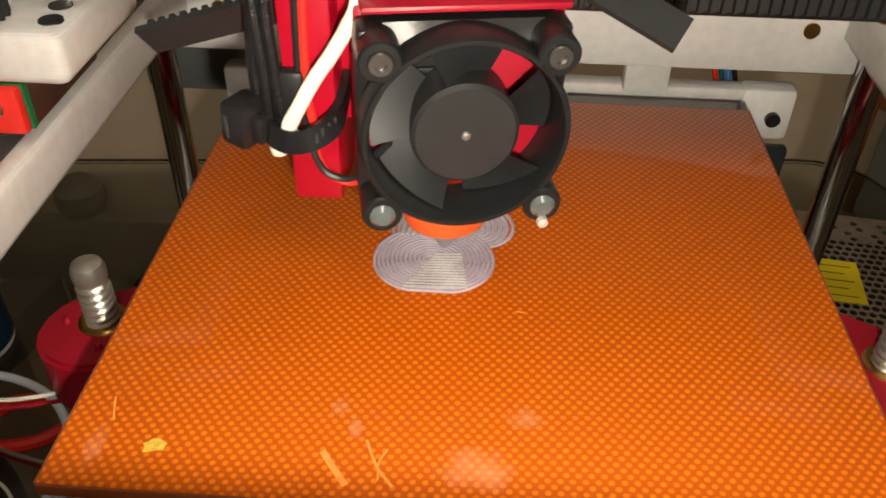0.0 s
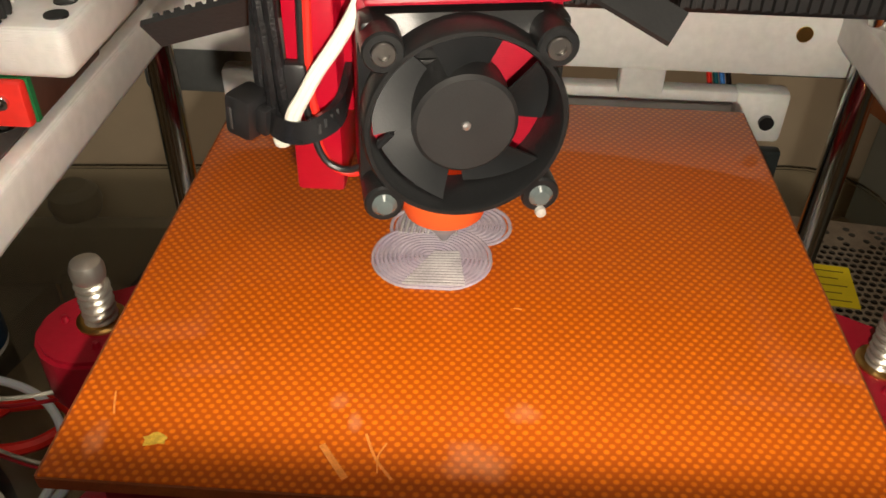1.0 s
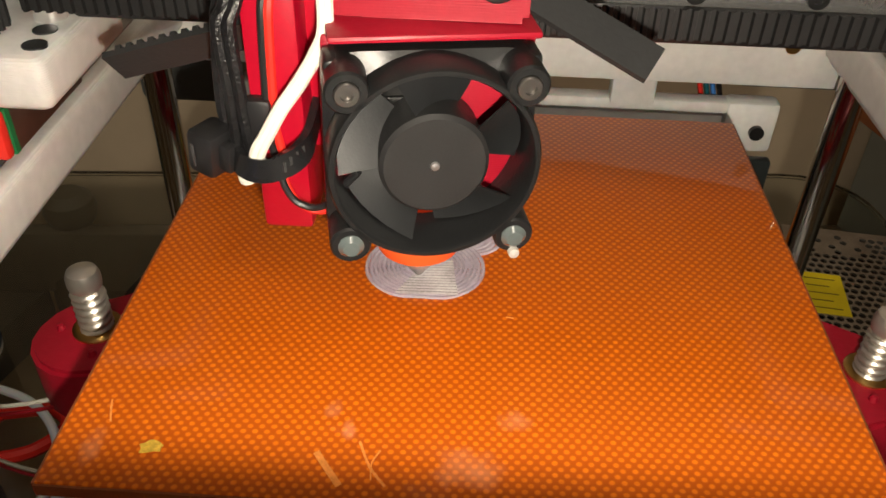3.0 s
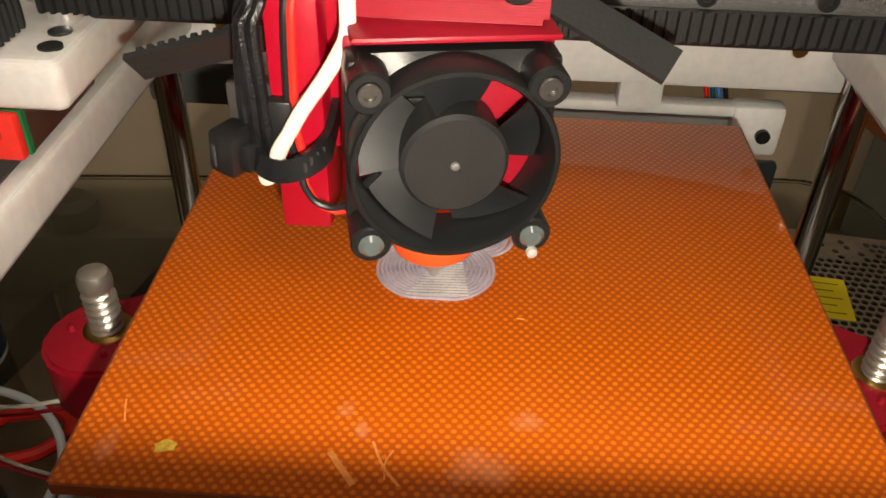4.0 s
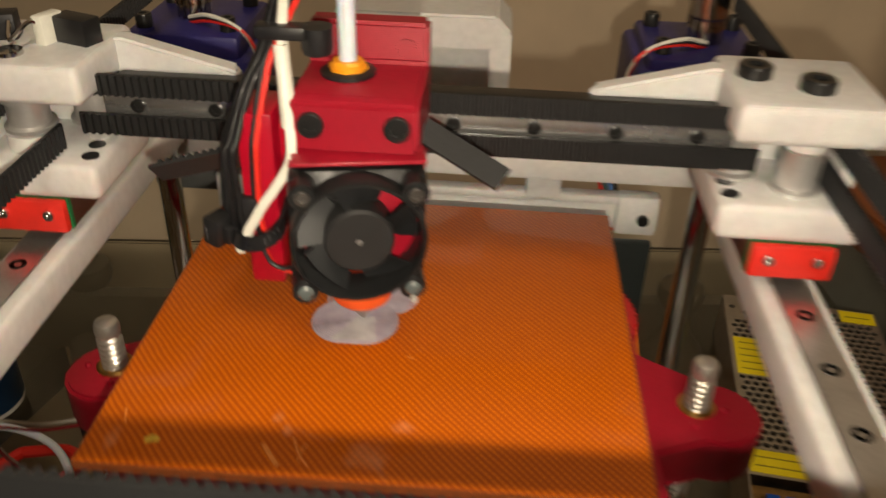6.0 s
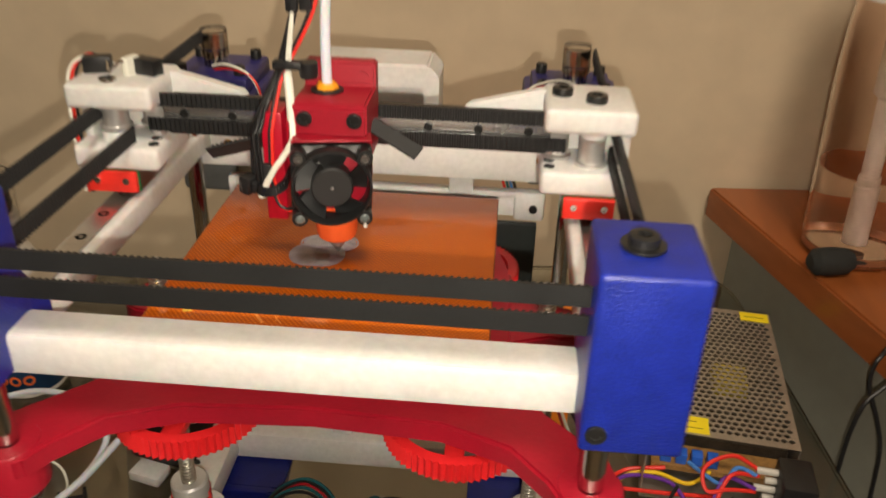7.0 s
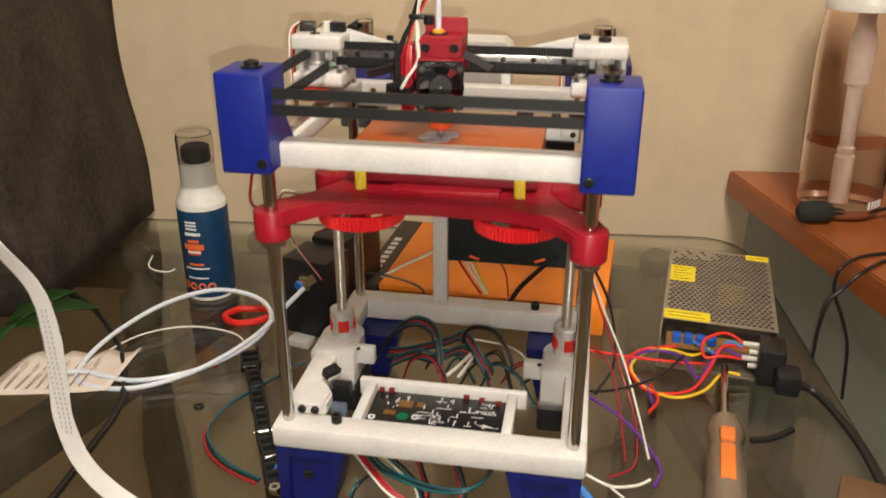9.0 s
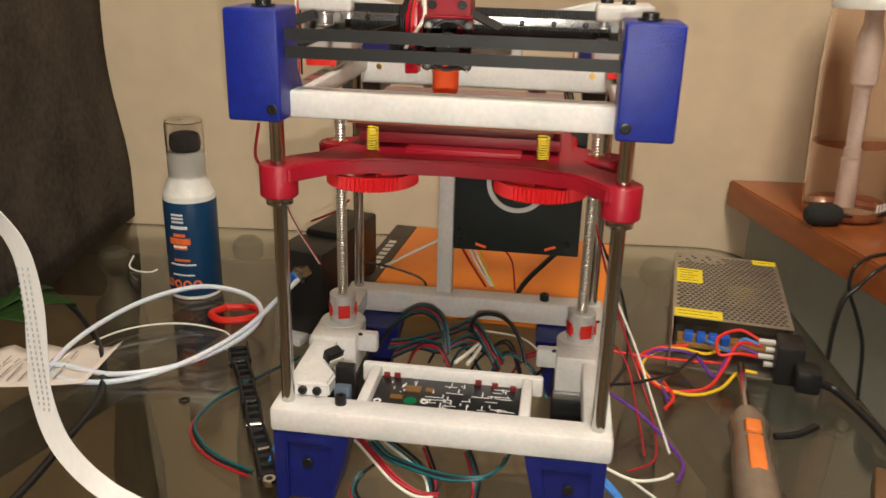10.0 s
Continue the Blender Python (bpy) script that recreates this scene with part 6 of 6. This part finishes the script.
        for yy in (-0.0120, -0.0020, 0.0080):
            box(b, -w, w, yy, yy + 0.0035, 0.0030, 0.0070, 0.0006, m=m)
        link = part("link", b, BLACK, t)
        b = B()
        cyl(b, (-w - 0.0008, -0.0140, 0.0050), 0.0018, 2 * w + 0.0016, "x", 12, m=m)
        part("pin", b, STEEL if k in (3, 4) else BLACKSTEEL, link)
    b = B()
    screw_head(b, (-0.109, 0.001, 0.0030), 0.0045, 0.0040)
    part("screw", b, STEEL, t, "steel pan-head screw")
    # orange box behind the printer
    t = thing("orange_box", "flat orange carton with a dark edge behind the printer", "box", (0.0050, 0.3560, 0))
    t.rotation_euler = (0, 0, radians(-4.0))
    orange = surface("orange_card", (0.95, 0.27, 0.02), 0.4, spread=0.08, scale=10)
    part("lid", box(B(), -0.1020, 0.1180, -0.0830, 0.0850, 0.0, 0.0300, 0.0015), orange, t, "orange card lid")
    dark = part("dark_edge", box(B(), -0.1260, -0.1022, -0.0830, 0.0850, 0.0, 0.0298, 0.0015), surface("dark_brown_card", (0.05, 0.035, 0.025), 0.5), t, "dark brown edge strip")
    b = B()
    for k in range(8):
        y = -0.060 + 0.012 * k
        box(b, -0.1190, -0.1110, y, y + 0.0075, 0.0298, 0.0301)
    part("logo_mark", b, surface("white_card_ink", (0.75, 0.72, 0.68), 0.5), dark, "row of white marks")


def loose_wires():
    rnd = random.Random(11)
    mats = [LOOMRED, BLACKWIRE, TEALWIRE, BLACKWIRE, TEALWIRE, LOOMRED, BLACKWIRE, BLACKWIRE]
    def bundle(pts, mats, r, label, group, side=(0.35, 0.6, 0.7)):
        """Wires lying side by side along one line, with a little play."""
        w = Vector(side).normalized()
        for k, mat in enumerate(mats):
            off = (k - (len(mats) - 1) / 2) * 2.05 * r
            b = B()
            tube(b, [Vector(q) + w * off + 0.0006 * Vector((rnd.uniform(-1, 1), rnd.uniform(-1, 1), rnd.uniform(-1, 1))) for q in pts], r, 8)
            tagged(part("wire", b, mat), label, "wire", group)

    # loom behind the board, inside the base
    inside = "thin insulated wire in the base loom"
    for pts in ([(-0.0681, 0.1350, 0.0333), (-0.0609, 0.1350, 0.0484), (-0.0479, 0.1350, 0.0650), (-0.0335, 0.1320, 0.0745), (-0.0208, 0.1250, 0.0733), (-0.0135, 0.1150, 0.0663), (-0.0101, 0.1050, 0.0493)], [(-0.0595, 0.1400, 0.0382), (-0.0439, 0.1400, 0.0416), (-0.0242, 0.1350, 0.0506), (-0.0074, 0.1300, 0.0597), (0.0039, 0.1300, 0.0658), (0.0142, 0.1200, 0.0615), (0.0246, 0.1100, 0.0489)], [(-0.0528, 0.1250, 0.0386), (-0.0342, 0.1250, 0.0481), (-0.0149, 0.1200, 0.0487), (0.0026, 0.1250, 0.0555), (0.0218, 0.1150, 0.0523), (0.0296, 0.1050, 0.0471)]):
        bundle(pts, (BLACKWIRE, TEALWIRE, LOOMRED, BLACKWIRE, TEALWIRE), 0.0009, inside, "wires of the base loom")
    for k in range(7):
        x, y = -0.045 + 0.016 * k, 0.120 + 0.03 * rnd.random()
        bundle([(x, y, 0.022), (x + 0.012, y - 0.012, 0.040 + 0.012 * rnd.random()), (x + 0.030, y - 0.020 * rnd.random(), 0.046 + 0.010 * rnd.random()), (x + 0.045, y - 0.03, 0.030)], (mats[k], mats[(k + 3) % 8]), 0.0009, inside, "wires of the base loom")
    for pts, mat, r in (([(0.0046, 0.1250, 0.0620), (0.0065, 0.1250, 0.0721), (0.0155, 0.1220, 0.0790), (0.0292, 0.1180, 0.0786), (0.0389, 0.1120, 0.0702), (0.0447, 0.1060, 0.0591), (0.0461, 0.1020, 0.0528)], BLACKWIRE, 0.0015), ([(-0.0014, 0.0850, 0.0569), (0.0054, 0.1000, 0.0571), (0.0128, 0.1250, 0.0552)], WHITEWIRE, 0.0014), ([(0.0072, 0.0850, 0.0566), (0.0109, 0.1000, 0.0564), (0.0145, 0.1250, 0.0546)], WHITEWIRE, 0.0014), ([(-0.0002, 0.1500, 0.0522), (0.0191, 0.1450, 0.0538), (0.0380, 0.1400, 0.0541), (0.0500, 0.1300, 0.0538), (0.0574, 0.1200, 0.0495)], WHITEWIRE, 0.0008)):
        b = B()
        tube(b, pts, r, 8)
        tagged(part("wire", b, mat), "cable arching over the base loom", "wire", "wires of the base loom")
    # loom under the base
    under = "thin insulated wire hanging under the base"
    for pts, cols in (([(-0.0458, 0.0200, 0.0300), (-0.0326, 0.0050, 0.0301), (-0.0153, -0.0050, 0.0312), (0.0083, -0.0120, 0.0313), (0.0285, -0.0120, 0.0339), (0.0384, 0.0000, 0.0355), (0.0412, 0.0150, 0.0324)], (TEALWIRE, BLACKWIRE, TEALWIRE)), ([(-0.0436, 0.0100, 0.0185), (-0.0467, -0.0100, 0.0252), (-0.0498, -0.0150, 0.0172), (-0.0457, -0.0150, 0.0065), (-0.0352, -0.0100, -0.0027)], (LOOMRED, TEALWIRE, BLACKWIRE)), ([(-0.0357, 0.0200, 0.0312), (-0.0143, 0.0000, 0.0312), (-0.0057, -0.0050, 0.0246), (-0.0018, -0.0100, 0.0109)], (WHITEWIRE, TEALWIRE, BLACKWIRE)), ([(0.0157, 0.0200, 0.0294), (0.0201, 0.0080, 0.0278), (0.0237, -0.0000, 0.0204), (0.0222, -0.0040, 0.0073)], (LOOMRED, TEALWIRE, BLACKWIRE)), ([(-0.0563, 0.0220, 0.0298), (-0.0404, 0.0050, 0.0269), (-0.0267, -0.0050, 0.0220), (-0.0123, -0.0100, 0.0162), (0.0009, -0.0100, 0.0157)], (WHITEWIRE, LOOMRED, LOOMRED)), ([(-0.0134, 0.0300, 0.0228), (-0.0069, 0.0150, 0.0197), (-0.0013, 0.0050, 0.0136), (-0.0041, 0.0000, 0.0008)], (LOOMRED, BLACKWIRE))):
        bundle(pts, cols, 0.0010, under, "wires under the base", (0.8, 0.3, 0.5))
    bundle([(-0.1400, 0.1600, 0.0080), (-0.154, 0.148, 0.004), (-0.168, 0.123, 0.003), (-0.183, 0.094, 0.003), (-0.186, 0.060, 0.003), (-0.172, 0.036, 0.003), (-0.151, 0.020, 0.003), (-0.124, 0.008, 0.004)], (LOOMRED, BLACKWIRE, TEALWIRE), 0.0010, "three-way wire looped on the glass", "loose wires", (0.6, 0.6, 0.5))
    # long wires at the sides
    side = [(LOOMRED, 0.0008, [(0.090, 0.160, 0.140), (0.105, 0.170, 0.090), (0.125, 0.160, 0.040), (0.140, 0.130, 0.010), (0.142, 0.095, 0.004), (0.138, 0.070, 0.003), (0.120, 0.055, 0.003)]),
            (LOOMRED, 0.0008, [(0.098, 0.150, 0.060), (0.120, 0.145, 0.040), (0.130, 0.110, 0.012), (0.133, 0.075, 0.003)]),
            (WHITEWIRE, 0.0009, [(0.092, 0.172, 0.130), (0.110, 0.176, 0.080), (0.130, 0.160, 0.040), (0.143, 0.130, 0.012), (0.150, 0.080, 0.004)]),
            (BLACKWIRE, 0.0012, [(0.096, 0.180, 0.120), (0.118, 0.190, 0.070), (0.124, 0.170, 0.030), (0.110, 0.150, 0.010)]),
            (BLACKWIRE, 0.0012, [(0.085, 0.115, 0.035), (0.120, 0.130, 0.028), (0.160, 0.170, 0.020), (0.185, 0.215, 0.016)]),
            (BLUEWIRE, 0.0028, [(0.100, 0.020, 0.020), (0.112, 0.010, 0.012), (0.118, -0.010, 0.005), (0.118, -0.040, 0.004), (0.114, -0.080, 0.004)]),
            (WHITEWIRE, 0.0011, [(0.100, 0.050, 0.010), (0.122, 0.045, 0.004), (0.140, 0.050, 0.003), (0.150, 0.058, 0.003)]),
            (WHITEWIRE, 0.0009, [(0.122, 0.045, 0.003), (0.140, 0.025, 0.003), (0.160, 0.005, 0.003), (0.170, -0.010, 0.003)]),
            (PURPLEWIRE, 0.0013, [(0.100, 0.120, 0.030), (0.130, 0.115, 0.014), (0.150, 0.095, 0.004), (0.158, 0.070, 0.003), (0.152, 0.050, 0.003)]),
            (TEALWIRE, 0.0009, [(-0.098, 0.090, 0.050), (-0.112, 0.085, 0.030), (-0.114, 0.060, 0.012), (-0.110, 0.020, 0.005)]),
            (LOOMRED, 0.0009, [(-0.098, 0.094, 0.050), (-0.115, 0.088, 0.028), (-0.117, 0.060, 0.010), (-0.113, 0.018, 0.004)]),
            (BLUEWIRE, 0.0009, [(-0.098, 0.098, 0.048), (-0.118, 0.092, 0.030), (-0.120, 0.064, 0.012), (-0.116, 0.020, 0.005)]),
            (LOOMRED, 0.0005, [(-0.094, 0.100, 0.190), (-0.108, 0.098, 0.188), (-0.125, 0.098, 0.186), (-0.126, 0.112, 0.150), (-0.112, 0.140, 0.100)]),
            (WHITEWIRE, 0.0005, [(-0.094, 0.101, 0.1915), (-0.108, 0.099, 0.1895), (-0.126, 0.099, 0.1875), (-0.128, 0.114, 0.150), (-0.114, 0.142, 0.100)]),
            (LOOMRED, 0.0009, [(-0.105, 0.004, 0.236), (-0.110, 0.010, 0.215), (-0.104, 0.018, 0.205)]),
            (LOOMRED, 0.0009, [(-0.100, 0.180, 0.140), (-0.115, 0.195, 0.125), (-0.140, 0.210, 0.110)]),
            (WHITEWIRE, 0.0012, [(-0.080, 0.205, 0.075), (-0.055, 0.205, 0.090), (-0.030, 0.203, 0.105), (-0.018, 0.203, 0.112)]),
            (BLACKWIRE, 0.0010, [(-0.095, 0.190, 0.085), (-0.070, 0.200, 0.078), (-0.045, 0.200, 0.070), (-0.040, 0.200, 0.060)]),
            (BLACKWIRE, 0.0022, [(0.070, 0.196, 0.110), (0.055, 0.205, 0.090), (0.040, 0.210, 0.070), (0.030, 0.212, 0.050)]),
            (LOOMRED, 0.0010, [(-0.018, 0.200, 0.110), (-0.005, 0.205, 0.085), (0.008, 0.206, 0.065)]),
            (WHITEWIRE, 0.0010, [(-0.010, 0.200, 0.110), (-0.002, 0.205, 0.088), (0.012, 0.206, 0.066)]),
            (WHITEWIRE, 0.0010, [(-0.006, 0.200, 0.108), (0.003, 0.205, 0.086), (0.014, 0.206, 0.066)]),
            (YELLOWWIRE, 0.0009, [(0.000, 0.200, 0.108), (0.006, 0.205, 0.085), (0.016, 0.206, 0.064)]),
            (LOOMRED, 0.0007, [(0.015, 0.198, 0.108), (0.028, 0.205, 0.090), (0.032, 0.206, 0.064)])]
    for mat, r, pts in side:
        b = B()
        tube(b, pts, r, 8)
        tagged(part("wire", b, mat), "loose insulated wire beside the printer", "wire", "loose wires")
    # wires of the rear motors
    for s in (-1, 1):
        for k, mat in enumerate((REDWIRE, BLACKWIRE, WHITEWIRE)):
            b = B()
            tube(b, [(s * 0.0955, 0.230, 0.2695 + 0.001 * k), (s * 0.085, 0.222, 0.2730 + 0.001 * k), (s * 0.072, 0.216, 0.2720), (s * 0.066, 0.214, 0.262), (s * 0.065 + 0.001 * k, 0.214, 0.240)], 0.0008, 6)
            tagged(part("wire", b, mat), "thin wire over the rear motor housing", "wire", "rear motor wires")
    for k, mat in enumerate((REDWIRE, TEALWIRE, BLUEWIRE, BLACKWIRE)):
        b = B()
        tube(b, [(0.058 + 0.0018 * k, 0.212, 0.240), (0.060 + 0.0018 * k, 0.213, 0.228), (0.064 + 0.0018 * k, 0.214, 0.214), (0.070, 0.214, 0.200)], 0.0008, 6)
        tagged(part("wire", b, mat), "thin motor wire behind the rear bracket", "wire", "rear motor wires")


def black_bag():
    t = thing("black_bag", "black fabric bag hanging beside the table", "bag")
    b = B()
    nx, nz = 20, 24
    rows = []
    for j in range(nz + 1):
        z = 0.001 + 0.70 * j / nz
        row = []
        lean = 0.008 * math.sin(z * 9) - 0.006 + max(0, z - 0.12) * 0.05
        for i in range(nx + 1):
            q = i / nx
            x, y = (-0.482 + 0.07 * q, 0.500 - 0.56 * q) if q < 0.5 else (-0.447 - 1.1 * (q - 0.5), 0.220 - 0.10 * (q - 0.5))
            fold = noise.noise((x * 9, y * 9, z * 7))
            row.append(b.verts.new((x - lean + 0.010 * fold * min(1, z * 12), y + 0.006 * fold, z)))
        rows.append(row)
    for j in range(nz):
        for i in range(nx):
            b.faces.new((rows[j][i], rows[j][i + 1], rows[j + 1][i + 1], rows[j + 1][i]))
    o = part("fabric", b, surface("black_fabric", (0.048, 0.037, 0.028), 0.85, spread=0.75, scale=16, bump=0.8, bump_scale=120), t, sharp=80)
    md = o.modifiers.new("thickness", "SOLIDIFY")
    md.thickness = 0.02


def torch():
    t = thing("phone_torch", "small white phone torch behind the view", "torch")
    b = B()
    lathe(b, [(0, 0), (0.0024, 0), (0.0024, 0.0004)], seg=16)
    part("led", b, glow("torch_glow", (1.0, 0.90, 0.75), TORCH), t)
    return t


room()
glass_table()
desk()
black_bag()
printer_frame()
circuit_board()
print_bed()
printed_part()
GANTRY = gantry()
HEAD = toolhead()
drive_belts()
power_supply()
water_bottle()
headset()
cables_on_desk()
glue_bottle()
extruder()
table_clutter()
loose_wires()
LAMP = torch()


# ---- what moves ----
HEAD_ROWS = [
    (0.0, -0.0075, 0.0807),
    (0.5, -0.0036, 0.0846),
    (1.0, -0.0074, 0.0823),
    (1.5, -0.0074, 0.0836),
    (2.0, -0.0021, 0.0833),
    (2.5, -0.0104, 0.0743),
    (4.0, -0.0096, 0.0746),
    (4.5, -0.0046, 0.0831),
    (5.0, -0.0079, 0.0806),
    (5.5, -0.0073, 0.0758),
    (5.7, -0.0080, 0.0788),
    (5.8, -0.0069, 0.0780),
    (6.0, -0.0074, 0.0786),
    (6.2, -0.0077, 0.0814),
    (7.3, 0.0001, 0.0810),
    (7.5, -0.0052, 0.0810),
    (8.0, 0.0010, 0.0810),
    (8.5, -0.0110, 0.0800),
    (9.0, -0.0054, 0.0800),
    (9.5, -0.0071, 0.0790),
    (10.0, -0.0117, 0.0790),
]
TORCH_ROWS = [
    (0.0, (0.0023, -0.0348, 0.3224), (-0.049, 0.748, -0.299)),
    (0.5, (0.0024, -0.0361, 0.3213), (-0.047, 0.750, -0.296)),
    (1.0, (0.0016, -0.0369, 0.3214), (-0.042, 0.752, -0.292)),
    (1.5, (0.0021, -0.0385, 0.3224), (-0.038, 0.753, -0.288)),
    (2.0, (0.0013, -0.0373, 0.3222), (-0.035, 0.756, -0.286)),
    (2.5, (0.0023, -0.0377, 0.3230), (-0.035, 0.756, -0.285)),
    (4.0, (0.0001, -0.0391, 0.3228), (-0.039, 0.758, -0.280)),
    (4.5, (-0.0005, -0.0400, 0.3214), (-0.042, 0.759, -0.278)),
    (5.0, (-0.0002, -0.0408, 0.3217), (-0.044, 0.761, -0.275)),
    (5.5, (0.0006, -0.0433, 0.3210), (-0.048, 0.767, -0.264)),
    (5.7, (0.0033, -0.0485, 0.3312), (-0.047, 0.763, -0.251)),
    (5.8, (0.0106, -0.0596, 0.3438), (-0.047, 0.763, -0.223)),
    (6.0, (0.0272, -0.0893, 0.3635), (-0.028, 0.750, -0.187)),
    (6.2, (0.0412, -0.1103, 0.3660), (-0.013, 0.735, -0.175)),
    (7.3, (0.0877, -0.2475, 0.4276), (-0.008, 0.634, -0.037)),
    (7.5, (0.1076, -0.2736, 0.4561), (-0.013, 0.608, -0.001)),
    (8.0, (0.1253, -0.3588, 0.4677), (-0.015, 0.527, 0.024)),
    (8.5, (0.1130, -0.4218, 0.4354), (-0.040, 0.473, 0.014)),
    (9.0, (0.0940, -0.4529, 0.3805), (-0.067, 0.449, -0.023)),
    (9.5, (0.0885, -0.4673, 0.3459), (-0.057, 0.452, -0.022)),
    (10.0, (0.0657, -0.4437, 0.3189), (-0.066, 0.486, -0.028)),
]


def motions():
    walk(HEAD, [(t, pose(x, y, 0.2735)) for t, x, y in HEAD_ROWS])
    walk(GANTRY, [(t, pose(0, y + 0.0400, 0)) for t, x, y in HEAD_ROWS])
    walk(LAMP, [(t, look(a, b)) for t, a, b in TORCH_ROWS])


motions()
